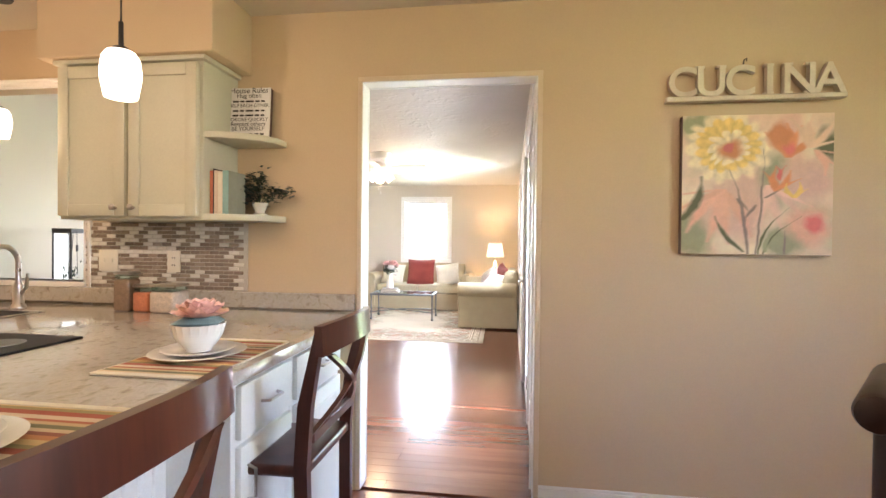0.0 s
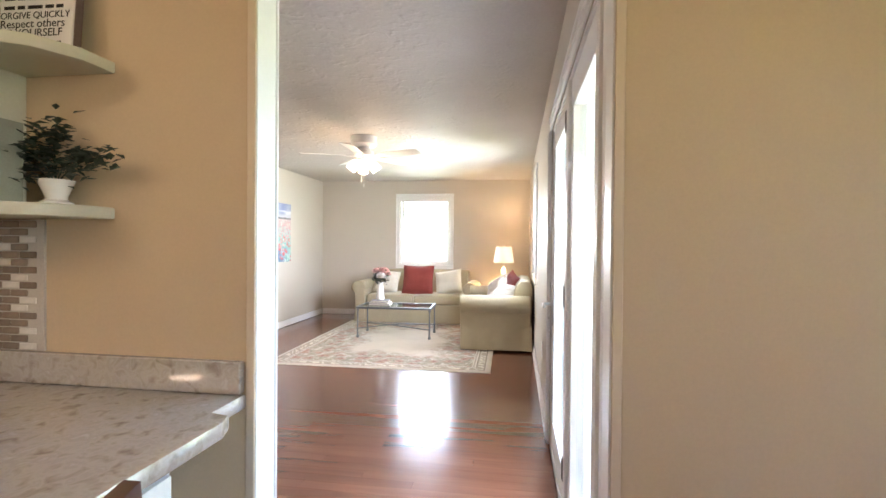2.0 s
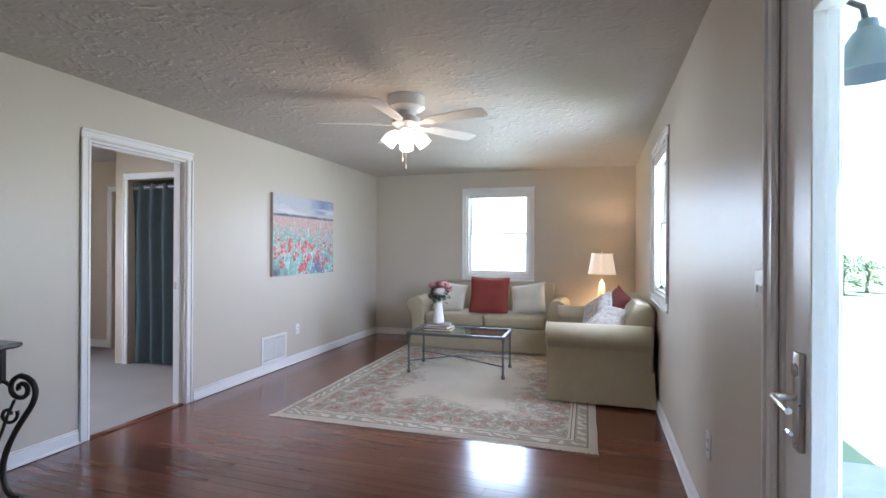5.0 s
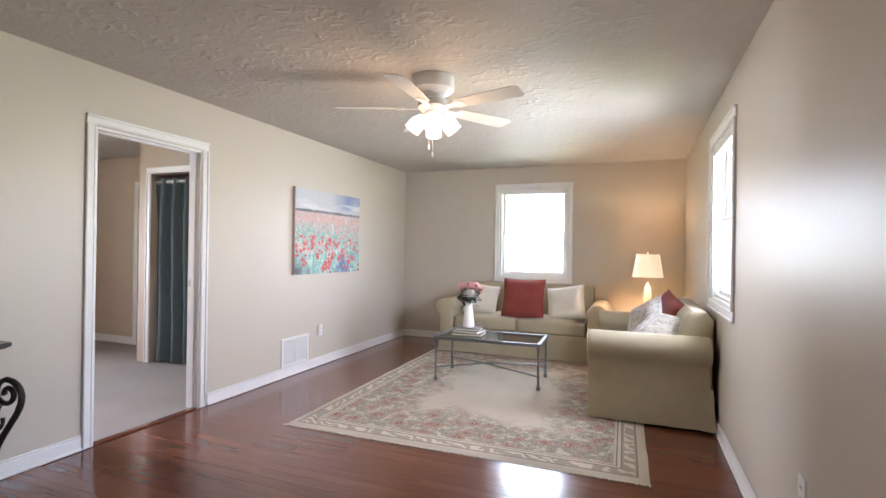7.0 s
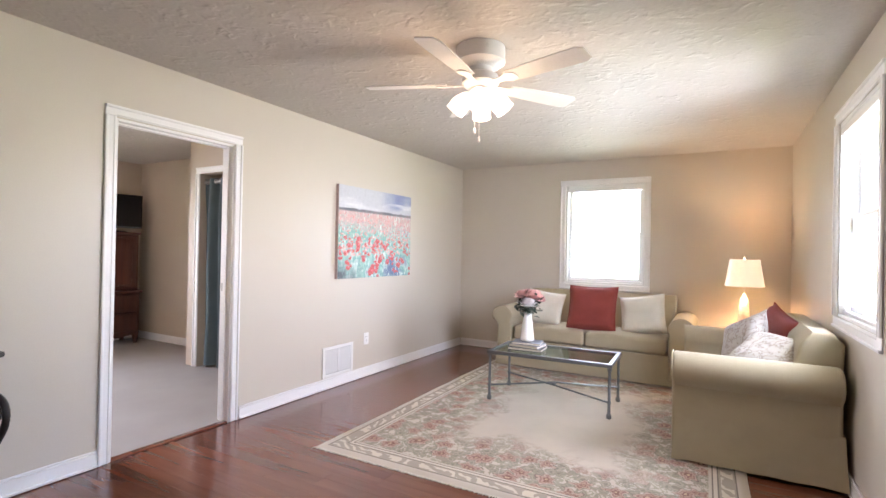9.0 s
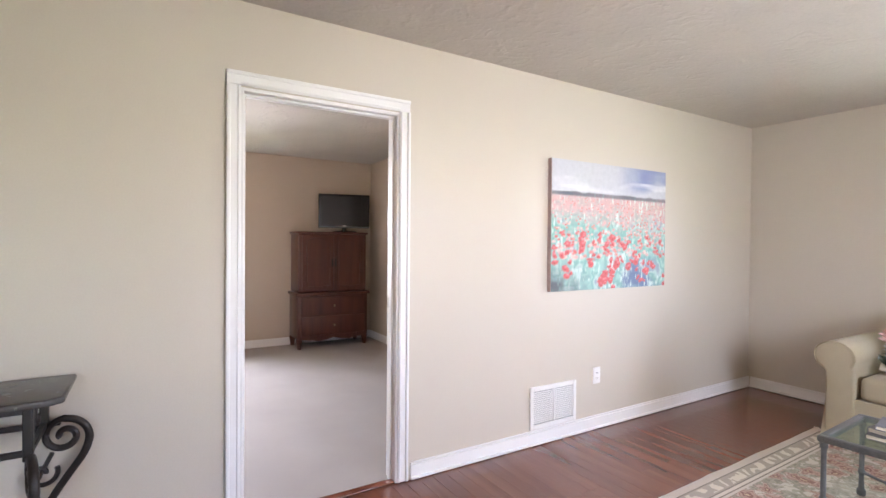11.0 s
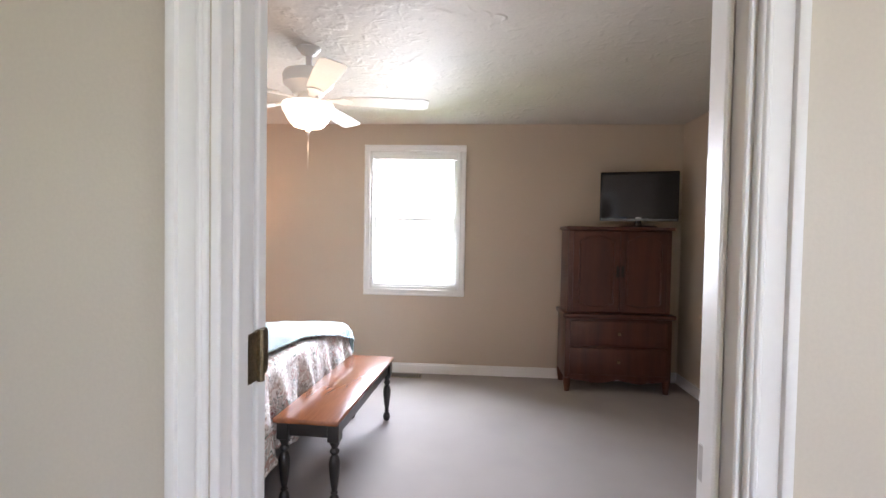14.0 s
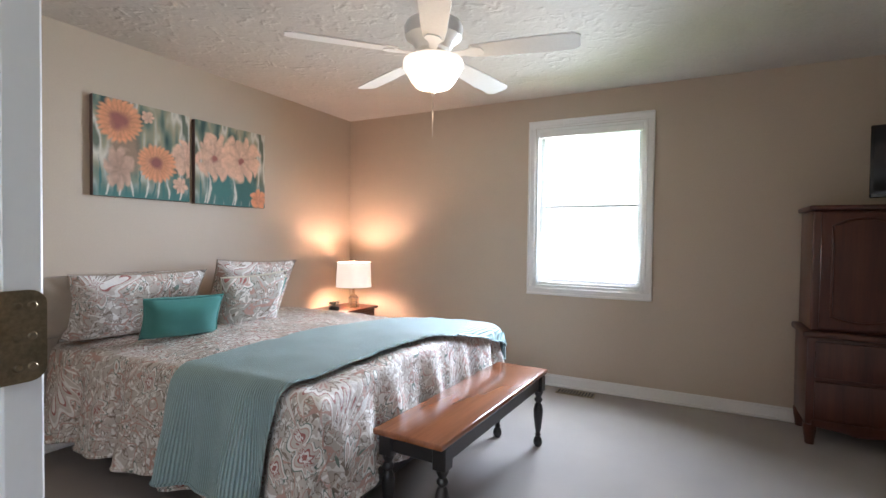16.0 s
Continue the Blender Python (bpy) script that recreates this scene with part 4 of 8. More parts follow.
# backsplash of small brick tiles
bs = tagged(new("backsplash"), "mosaic backsplash of tan, taupe and white brick tiles", "backsplash", kind="structure")
GROUT = material("beige_grout", (0.50, 0.46, 0.40), 0.9, 0.08, 30, 160, 0.3)
boxes("grout", GROUT, bs, [(-2.485, -1.525, 3.782, 3.7895, 1.001, 1.358)])
TILE_MATS = [material("tile_" + k, c, 0.25, 0.12, 15, 90, 0.03) for k, c in (("taupe", (0.255, 0.20, 0.155)), ("tan", (0.32, 0.26, 0.205)), ("white", (0.70, 0.67, 0.61)), ("brown", (0.21, 0.165, 0.13)))]
tile_meshes = []
for mt in TILE_MATS:
    b = bmesh.new()
    box(b, -0.0265, 0.0265, -0.004, 0.0, -0.0088, 0.0088, 0.0016)
    tile_meshes.append(mesh_of("tile", b, mt))
rnd = random.Random(4)
for row in range(17):
    for k in range(18):
        x = -2.485 + 0.028 + 0.0553 * k + (0.0276 if row % 2 else 0)
        if x + 0.0265 > -1.525:
            continue
        t = new("tile", tile_meshes[rnd.choices((0, 1, 2, 3), (5, 3, 6, 2))[0]])
        t.location, t.parent = (x, 3.782, 1.0125 + 0.0208 * row), bs
wall_plate("light_switch", "x", 3.778, -1, -2.33, 1.15, 0.115, 0.115, "ivory double switch plate on the backsplash", [(-0.023, 0, 0.01, 0.022), (0.023, 0, 0.01, 0.022)])
wall_plate("wall_outlet", "x", 3.778, -1, -1.94, 1.15, 0.075, 0.115, "ivory outlet plate on the backsplash", SOCKET)

# things on shelves and counter
sg = tagged(new("sign"), "white wooden sign with black house rules lettering", "sign")
sg.matrix_world = pose(-1.49, 3.715, 1.776, -4, 0, 2) @ Matrix.Diagonal((1.14, 1, 1.14, 1))
boxes("board", WHITE_LINEN, sg, [(-0.10, 0.10, 0, 0.006, 0, 0.235)], 0.002)
boxes("frame", CANVAS_EDGE, sg, [(-0.099, 0.099, 0.0062, 0.032, 0.001, 0.234)], 0.002, "dark brown edge behind the sign board")
for k, (txt, sz) in enumerate((("House Rules", 0.033), ("Hug often", 0.027), ("", 0), ("HELP EACH OTHER", 0.0205), ("", 0), ("", 0), ("FORGIVE QUICKLY", 0.0205), ("Respect others", 0.025), ("BE YOURSELF", 0.024), ("", 0))):
    z = 0.211 - 0.0212 * k
    if txt:
        writing("lettering", txt, sz * 1.06, pose(0, -0.0012, z, 90, 0, 0), INK, sg, 0.0004)
    else:
        for u0, u1 in ((-0.074, -0.048), (-0.040, -0.022), (-0.014, 0.022), (0.030, 0.050), (0.057, 0.074)):
            boxes("text_bar", INK, sg, [(u0, u1, -0.0012, 0, z + 0.001, z + 0.0085)])
BOOK_COL = (("coral", (0.55, 0.17, 0.10), 0.014, 0.205, 0.15), ("black", (0.04, 0.03, 0.03), 0.004, 0.215, 0.15), ("cream", (0.62, 0.50, 0.38), 0.017, 0.205, 0.15), ("ivory", (0.70, 0.62, 0.50), 0.022, 0.200, 0.15), ("aqua", (0.26, 0.44, 0.42), 0.028, 0.205, 0.15))
PAPER = material("book_paper", (0.66, 0.60, 0.50), 0.9, 0.1, 60, 300, 0.2)
bx = -1.580
for nm, col, w, h, d in BOOK_COL:
    bk = tagged(new("book"), nm + " hardback book upright on the shelf", "book", "books on the end shelf")
    mt = material("cloth_" + nm, col, 0.7, 0.1, 30, 300, 0.15)
    bk.matrix_world = pose(bx, 3.545, 1.391)
    # aqua book: boards in grey-green, shade painted into the cover colour
    board = material("shaded_book_board", (0.30, 0.31, 0.24), 0.75, 0.1, 30, 300, 0.15) if nm == "aqua" else mt
    boxes("cover", board, bk, [(0, 0.003, 0.0025, d, 0, h), (w - 0.003, w, 0.0025, d, 0, h)], 0.001)
    boxes("spine", mt, bk, [(-0.0005, w + 0.0005, -0.002, 0.002, 0, h)], 0.001)
    boxes("page_block", PAPER, bk, [(0.003, w - 0.003, 0.003, d - 0.004, 0.003, h - 0.004)])
    bx += w + 0.002


def leaves(bm, c, spread, count, size, rng, droop=0.3, up=0.6):
    for _ in range(count):
        p = Vector(c) + Vector((rng.gauss(0, spread[0]), rng.gauss(0, spread[1]), rng.gauss(0, spread[2])))
        a, e, s = rng.uniform(0, 2 * math.pi), rng.uniform(-droop, up), size * rng.uniform(0.6, 1.3)
        d = Vector((math.cos(a) * math.cos(e), math.sin(a) * math.cos(e), math.sin(e)))
        side = d.cross(Vector((0, 0, 1))).normalized()
        nrm = side.cross(d)
        base, tip = p, p + d * s
        l_, r_ = p + d * s * 0.45 + side * s * 0.32 + nrm * s * 0.1, p + d * s * 0.45 - side * s * 0.32 + nrm * s * 0.1
        mid = p + d * s * 0.5
        v = [bm.verts.new(q) for q in (base, r_, tip, l_, mid)]
        bm.faces.new((v[0], v[1], v[4])), bm.faces.new((v[1], v[2], v[4])), bm.faces.new((v[2], v[3], v[4])), bm.faces.new((v[3], v[0], v[4]))


def pot_plant(name, label, m, pot_rows, pot_mat, clumps, count, size, seed):
    p = tagged(new(name), label, "plant")
    p.matrix_world = m
    bm = bmesh.new()
    lathe(bm, pot_rows, (0, 0, 0), 18)
    part("pot", bm, pot_mat, p, smooth=40)
    bm = bmesh.new()
    rng = random.Random(seed)
    top = pot_rows[-1][1]
    for c, sp in clumps:
        leaves(bm, c, sp, count, size, rng)
        tube(bm, [(0, 0, top - 0.01), (c[0] * 0.5, c[1] * 0.5, (c[2] + top) / 2 + 0.01), c], 0.002, 5)
    part("foliage", bm, LEAF, p)
    return p


pot_plant("potted_ivy", "dark green ivy in a small white footed pot", pose(-1.425, 3.725, 1.391), [(0.035, 0), (0.038, 0.008), (0.026, 0.014), (0.024, 0.02), (0.038, 0.055), (0.042, 0.065), (0.036, 0.066)], CHINA,
          [((-0.02, 0, 0.115), (0.04, 0.022, 0.03)), ((-0.085, -0.02, 0.10), (0.025, 0.02, 0.035)), ((0.06, -0.02, 0.105), (0.035, 0.02, 0.025)), ((0.135, -0.03, 0.115), (0.03, 0.015, 0.015)), ((-0.01, 0, 0.175), (0.02, 0.015, 0.025)), ((-0.06, -0.02, 0.13), (0.03, 0.02, 0.03))], 72, 0.034, 3)
for nm, x, w, h, fill in (("tall glass canister of brown grains", -2.03, 0.085, 0.185, (0.24, 0.16, 0.10)), ("glass canister of coral-coloured sweets", -1.925, 0.085, 0.125, (0.55, 0.20, 0.11)), ("wide glass canister of pale flour", -1.80, 0.125, 0.13, (0.60, 0.50, 0.40))):
    j = tagged(new("canister"), nm, "jar", "canisters by the backsplash")
    j.matrix_world = pose(x, 3.56, 0.9165)
    boxes("glass_body", material("fill", fill, 0.5, 0.25, 60, 200, 0.3, coat=0.6), j, [(-w / 2, w / 2, -w / 2, w / 2, 0, h - 0.03)], 0.012, seg=3)
    boxes("glass_neck", TABLE_GLASS, j, [(-w / 2 + 0.004, w / 2 - 0.004, -w / 2 + 0.004, w / 2 - 0.004, h - 0.029, h - 0.008)], 0.006)
    boxes("lid", METAL, j, [(-w / 2, w / 2, -w / 2, w / 2, h - 0.007, h + 0.006)], 0.004, "metal lid")

MAT_STRIPE = striped("striped_placemat", [(0, (0.62, 0.52, 0.38)), (0.11, (0.36, 0.10, 0.07)), (0.24, (0.30, 0.26, 0.12)), (0.33, (0.60, 0.44, 0.22)), (0.46, (0.48, 0.22, 0.10)), (0.57, (0.26, 0.10, 0.07)), (0.66, (0.58, 0.47, 0.32)), (0.75, (0.17, 0.17, 0.10)), (0.85, (0.52, 0.40, 0.24)), (0.93, (0.38, 0.13, 0.08))], 0.16, 1)


def place_setting(y, with_bowl):
    mt = tagged(new("placemat"), "striped woven placemat in rust, tan and cream", "placemat", "placemats")
    mt.matrix_world = pose(-1.07, y, 0.917)
    bm = bmesh.new()
    box(bm, -0.155, 0.155, -0.225, 0.225, 0, 0.004, 0.0015)
    part("weave", bm, MAT_STRIPE, mt)
    bm = bmesh.new()
    for k in range(40):
        u = -0.222 + 0.0114 * k
        for s in (-1, 1):
            box(bm, s * 0.156 - 0.005, s * 0.156 + 0.005, u, u + 0.0085, 0.0, 0.0035)
    tagged(part("fringe", bm, CREAM, mt, "cream scalloped edge"), kind="stuff")
    for s in (-1, 1):
        boxes("hem", CREAM, mt, [(-0.156, 0.156, s * 0.228 - 0.011, s * 0.228 + 0.011, 0.0003, 0.0062)], 0.002, "cream hem")
    z = 0.9215
    for nm, r, lab in (("dinner_plate", 0.135, "white ribbed dinner plate on the placemat"), ("salad_plate", 0.105, "white scalloped salad plate on the dinner plate")):
        bm = bmesh.new()
        lathe(bm, [(r * 0.55, 0), (r * 0.62, 0.002), (r * 0.98, 0.014), (r, 0.016), (r * 0.97, 0.018), (r * 0.63, 0.007), (0.001, 0.006)], (0, 0, 0), 36)
        ob = tagged(new(nm), lab, "plate", "plates")
        ob.matrix_world = pose(-1.078, y - 0.01, z)
        part("dish", bm, CHINA, ob, smooth=50)
        z += 0.0085 if nm == "dinner_plate" else 0.007
    if not with_bowl:
        return z
    bm = bmesh.new()
    rows = [(0.035, 0), (0.036, 0.006), (0.05, 0.02), (0.066, 0.045), (0.074, 0.075), (0.076, 0.082), (0.072, 0.082), (0.062, 0.045), (0.03, 0.014), (0.001, 0.012)]
    rings = lathe(bm, rows, (0, 0, 0), 40)
    for rg in rings[2:6]:
        for i, v in enumerate(rg):
            if i % 2:
                v.co.x *= 0.94
                v.co.y *= 0.94
    ob = tagged(new("bowl"), "white fluted bowl on stacked plates", "bowl")
    ob.matrix_world = pose(-1.078, y - 0.01, z)
    part("dish", bm, CHINA, ob, smooth=50)
    nk = tagged(new("napkin"), "folded grey-teal cloth napkin in the bowl", "napkin")
    nk.matrix_world = pose(-1.078, y - 0.01, z + 0.085, 0, 0, 20)
    bm = bmesh.new()
    pillow(bm, 0.135, 0.10, 0.028, pose(0, 0, 0, 90, 0, 0), 8)
    part("cloth", bm, NAPKIN, nk, smooth=60)
    fl = tagged(new("flower"), "open peach-pink silk flower lying on the bowl", "flower")
    fl.matrix_world = pose(-1.073, y - 0.01, z + 0.095)
    for ring, (cnt, r, el) in enumerate(((13, 0.084, 0.15), (12, 0.076, 0.45), (10, 0.064, 0.8), (7, 0.05, 1.15))):
        bm = bmesh.new()
        for k in range(cnt):
            a = 2 * math.pi * k / cnt + ring * 0.3
            d = Vector((math.cos(a) * math.cos(el), math.sin(a) * math.cos(el), math.sin(el)))
            s = Vector((-math.sin(a), math.cos(a), 0))
            w_ = r * 0.36
            v = [bm.verts.new(q) for q in (d * 0.006, d * r * 0.55 + s * w_ + Vector((0, 0, 0.004)), d * r * 0.9 + s * w_ * 0.75 + Vector((0, 0, 0.008)), d * r + Vector((0, 0, 0.012)), d * r * 0.9 - s * w_ * 0.75 + Vector((0, 0, 0.008)), d * r * 0.55 - s * w_ + Vector((0, 0, 0.004)))]
            bm.faces.new(v)
        part("petal_ring", bm, PETAL_PEACH, fl)
    bm = bmesh.new()
    lathe(bm, [(0.012, 0), (0.014, 0.012), (0.006, 0.02)], (0, 0, 0.004), 10)
    part("flower_centre", bm, material("stamen", (0.6, 0.36, 0.12), 0.8), fl)
    return z


place_setting(2.75, True)
place_setting(2.06, False)


# counter chairs with crossed backs
def cross_chair(m):
    c = tagged(new("counter_chair"), "cherry-stained wooden counter chair with a crossed back", "chair", "chairs at the counter")
    c.matrix_world = m
    W, H, S = 0.20, 1.03, 0.62
    bm = bmesh.new()
    prism(bm, [(-0.20, -0.19), (0.18, -0.20), (0.21, -0.15), (0.21, 0.15), (0.18, 0.20), (-0.20, 0.19)], S - 0.035, S, 0.012, 3)
    part("seat", bm, CHERRY, c, smooth=45)
    for s in (-1, 1):
        bm = bmesh.new()
        pts = [(-0.21, s * 0.17, 0), (-0.19, s * 0.175, 0.35), (-0.185, s * 0.185, S), (-0.20, s * 0.195, 0.8), (-0.245, s * 0.207, H - 0.02)]
        for p, q in zip(pts, pts[1:]):
            a, b = Vector(p), Vector(q)
            v = [bm.verts.new(o + Vector((dx * (0.55 if o.z > 1 else 1), dy, 0))) for o in (a, b) for dx, dy in ((-0.02, -0.014), (0.02, -0.014), (0.02, 0.014), (-0.02, 0.014))]
            for i in range(4):
                bm.faces.new((v[i], v[(i + 1) % 4], v[4 + (i + 1) % 4], v[4 + i]))
            bm.faces.new(v[:4][::-1]), bm.faces.new(v[4:])
        part("back_leg", bm, CHERRY, c, smooth=30)
        bm = bmesh.new()
        box(bm, 0.15, 0.19, s * 0.17 - 0.02, s * 0.17 + 0.02, 0, S - 0.035, 0.004)
        part("front_leg", bm, CHERRY, c, smooth=40)
        bm = bmesh.new()
        box(bm, -0.19, 0.16, s * 0.17 - 0.009, s * 0.17 + 0.009, 0.28, 0.32, 0.003)
        part("side_stretcher", bm, CHERRY, c, smooth=40)
    bm = bmesh.new()
    box(bm, 0.16, 0.18, -0.16, 0.16, 0.20, 0.245, 0.003)
    part("foot_rail", bm, CHERRY, c, smooth=40)
    # bowed crest rail
    bm = bmesh.new()
    ring = []
    for i in range(13):
        u = -1 + i / 6
        x = -0.25 - 0.045 * (1 - u * u)
        y = u * 0.222
        low, high = H - 0.085 + 0.018 * (1 - u * u), H + 0.012 * (1 - u * u)
        ring.append([bm.verts.new((x + dx + (0.006 if z == high else 0), y, z)) for dx, z in ((-0.011, low), (0.011, low), (0.011, high), (-0.011, high))])
    for a, b in zip(ring, ring[1:]):
        for i in range(4):
            bm.faces.new((a[i], a[(i + 1) % 4], b[(i + 1) % 4], b[i]))
    bm.faces.new(ring[0]), bm.faces.new(ring[-1][::-1])
    part("crest_rail", bm, CHERRY, c, smooth=50)
    bm = bmesh.new()
    box(bm, -0.215, -0.19, -0.17, 0.17, S + 0.06, S + 0.095, 0.004)
    part("lower_rail", bm, CHERRY, c, smooth=40)
    for s in (-1, 1):
        bm = bmesh.new()
        pts = [Vector((-0.205 - 0.055 * k - 0.035 * math.sin(math.pi * k), s * 0.165 * (1 - 2 * k) + 0.0, S + 0.09 + (H - 0.09 - S - 0.09) * k)) for k in [i / 10 for i in range(11)]]
        for p, q in zip(pts, pts[1:]):
            v = [bm.verts.new(o + Vector((dx, dy, 0))) for o in (p, q) for dx, dy in ((-0.008, -0.014), (0.008, -0.014), (0.008, 0.014), (-0.008, 0.014))]
            for i in range(4):
                bm.faces.new((v[i], v[(i + 1) % 4], v[4 + (i + 1) % 4], v[4 + i]))
        part("cross_slat", bm, CHERRY, c, smooth=30)
    return c


ch = cross_chair(pose(-0.93, 2.91, 0, 0, 0, 180))
copy_thing(ch, pose(-0.93, 2.035, 0.0, 0, 0, 180))

# leather chair at the dining side
LEATHER = material("dark_brown_leather", (0.022, 0.012, 0.010), 0.35, 0.3, 12, 160, 0.3)
lc = tagged(new("dining_chair"), "dark brown leather dining chair with a rolled back", "chair")
lc.matrix_world = pose(0.795, 2.80, 0, 0, 0, -38)
bm = bmesh.new()
box(bm, -0.01, 0.045, -0.205, 0.205, 0.44, 0.88, 0.02, 3)
part("backrest", bm, LEATHER, lc, smooth=50)
bm = bmesh.new()
lathe(bm, [(0.02, 0), (0.042, 0.008), (0.048, 0.025), (0.048, 0.435), (0.042, 0.452), (0.02, 0.46)], seg=22, m=pose(0.0, 0.23, 0.887, 90, 0, 0))
part("rolled_top", bm, LEATHER, lc, smooth=50)
bm = bmesh.new()
box(bm, 0.03, 0.50, -0.24, 0.24, 0.40, 0.49, 0.03, 3)
part("seat", bm, LEATHER, lc, smooth=50)
for x in (0.02, 0.45):
    for y in (-0.20, 0.20):
        boxes("leg", BLACK_PAINT, lc, [(x - 0.02, x + 0.02, y - 0.02, y + 0.02, 0, 0.41)], 0.004)


# pendants
def pendant(x, y, zb, watts):
    p = tagged(new("pendant_lamp"), "opal glass pendant lamp on a dark rod, lit", "pendant lamp", "pendants over the counter")
    p.matrix_world = pose(x, y, zb)
    top = CEIL - zb
    bm = bmesh.new()
    tube(bm, [(0, 0, 0.20), (0, 0, top)], 0.0028, 8)
    lathe(bm, [(0.007, 0.15), (0.007, 0.225), (0.0028, 0.23)], (0, 0, 0), 12)
    part("rod", bm, BLACK, p, smooth=50)
    bm = bmesh.new()
    lathe(bm, [(0.055, top - 0.028), (0.06, top - 0.02), (0.06, top)], (0, 0, 0), 20)
    part("canopy", bm, BLACK, p, smooth=50)
    bm = bmesh.new()
    lathe(bm, [(0.026, 0.1385), (0.029, 0.140), (0.020, 0.150), (0.008, 0.155)], (0, 0, 0), 18)
    part("cap", bm, BLACK, p, smooth=50)
    bm = bmesh.new()
    lathe(bm, [(0.043, 0.0), (0.046, 0.010), (0.054, 0.055), (0.055, 0.083), (0.050, 0.118), (0.038, 0.137), (0.02, 0.1395)], (0, 0, 0), 26)
    part("glass_shade", bm, PENDANT_GLASS, p, "glowing opal glass", 50).visible_shadow = False
    lamp("pendant_bulb", "POINT", pose(x, y, zb + 0.06), watts, WARM, 0.04)


pendant(-1.32, 2.72, 1.686, 0.2)
pendant(-2.60, 3.42, 1.745, 0.2)
# fixtures added out of view to go with the two kitchen lamps
for x, y in ((0.75, 1.75), (-2.6, 1.6)):
    c = tagged(new("ceiling_light"), "square flush ceiling light, assumed out of view", "ceiling light", "kitchen ceiling lights")
    boxes("frame", WHITE_PLASTIC, c, [(x - 0.3, x + 0.3, y - 0.3, y + 0.3, CEIL - 0.03, CEIL)], 0.006)

# letters and canvas on the kitchen wall
cu = tagged(new("wall_letters"), "cream wooden letters on a ledge reading cucina", "wall decor")
LETTER = material("cream_letter_paint", (0.66, 0.60, 0.49), 0.6, 0.08, 20, 120, 0.1)
boxes("ledge", LETTER, cu, [(0.53, 1.275, 3.745, 3.789, 1.915, 1.938)], 0.004)
for k, ch_ in enumerate("CUCINA"):
    x = 0.60 + 0.1215 * k
    writing("letter", ch_, 0.187, pose(x, 3.765, 1.940, 90, 0, 0), LETTER, cu, 0.015, thick=0.0032)
    if ch_ in "INU":
        for sf in [(x + dx - 0.02, x + dx + 0.02, 3.757, 3.779, z, z + 0.012) for dx in ((0,) if ch_ == "I" else (-0.045, 0.045)) for z in ((1.939, 2.064) if ch_ != "U" else (2.064,))]:
            boxes("serif", LETTER, cu, [sf], 0.001)
bm = bmesh.new()
tube(bm, [(0.862, 3.775, 2.07), (0.864, 3.770, 2.10), (0.876, 3.768, 2.108), (0.874, 3.769, 2.094)], 0.003, 6)
part("hook", bm, BLACK, cu)


def lattice(x, z, scale, seed):
    """Smooth noise from 0 to 1 over arrays, two octaves."""
    total = 0
    for o, amp in ((1, 0.65), (2.3, 0.35)):
        table = np.random.RandomState(seed + int(o * 10)).rand(64, 64)
        u, v = x * scale * o + 17.3, z * scale * o + 23.7
        i, j = np.floor(u).astype(int), np.floor(v).astype(int)
        f, g = u - i, v - j
        f, g = f * f * (3 - 2 * f), g * g * (3 - 2 * g)
        i, j = i % 63, j % 63
        total = total + amp * (table[i, j] * (1 - f) * (1 - g) + table[i + 1, j] * f * (1 - g) + table[i, j + 1] * (1 - f) * g + table[i + 1, j + 1] * f * g)
    return total


def lay(img, colour, alpha):
    """Brush one colour over the pigment by a soft mask."""
    return img + (np.asarray(colour) - img) * np.clip(alpha, 0, 1)[:, None]


def wash(x, z, stops, scale, seed, stretch=(1, 1)):
    f = np.clip((lattice(x * stretch[0], z * stretch[1], scale, seed) - 0.2) / 0.6, 0, 1)
    at = np.linspace(0, 1, len(stops))
    return np.stack([np.interp(f, at, [s[c] for s in stops]) for c in range(3)], 1)


def strokes(img, x, z, motifs):
    wx = (lattice(x, z, 16, 5) - 0.5) * 0.035
    wz = (lattice(x, z, 16, 6) - 0.5) * 0.035
    rough = lattice(x, z, 60, 7)
    for kind, col, *a in motifs:
        if kind == "flower":
            cx, cz, r, n_, squash, seed = a
            dx, dz = x + wx - cx, (z + wz - cz) / squash
            d, th = np.hypot(dx, dz), np.arctan2(dz, dx)
            pet = np.abs(np.cos(n_ * th / 2 + seed + 6 * lattice(x, z, 7, seed)  * (1 if n_ < 12 else 0.5)))
            edge = r * (0.66 + 0.34 * pet ** 0.6) if n_ < 12 else r * (0.86 + 0.14 * pet)
            tone = (0.80 + 0.30 * np.clip(d / r, 0, 1)) * (0.84 + 0.2 * pet) * (0.85 + 0.3 * rough)
            img = img + (np.asarray(col)[None] * tone[:, None] - img) * np.clip((edge - d) / (0.13 * r), 0, 0.92)[:, None]
        elif kind == "disc":
            cx, cz, r, squash, seed = a
            d = np.hypot(x + wx - cx, (z + wz - cz) / squash)
            img = lay(img, np.asarray(col) * (0.85 + 0.3 * (seed % 3) / 3), (r - d) / (0.4 * r) * (0.6 + 0.5 * rough))
        elif kind == "stem":
            x0, z0, x1, z1, wd, bend = a
            f = np.clip((z - z0) / (z1 - z0), 0, 1)
            d = np.abs(x + 0.5 * wx - (x0 + (x1 - x0) * f + bend * np.sin(np.pi * f)))
            inside = ((z - z0) / (z1 - z0) > 0) & ((z - z0) / (z1 - z0) < 1)
            q = wd * (0.4 + 0.6 * np.sin(np.pi * np.minimum(1, f + 0.15)))
            img = lay(img, col, np.where(inside, (q - d) / (0.5 * wd) * (0.55 + 0.6 * rough), 0))
    return img


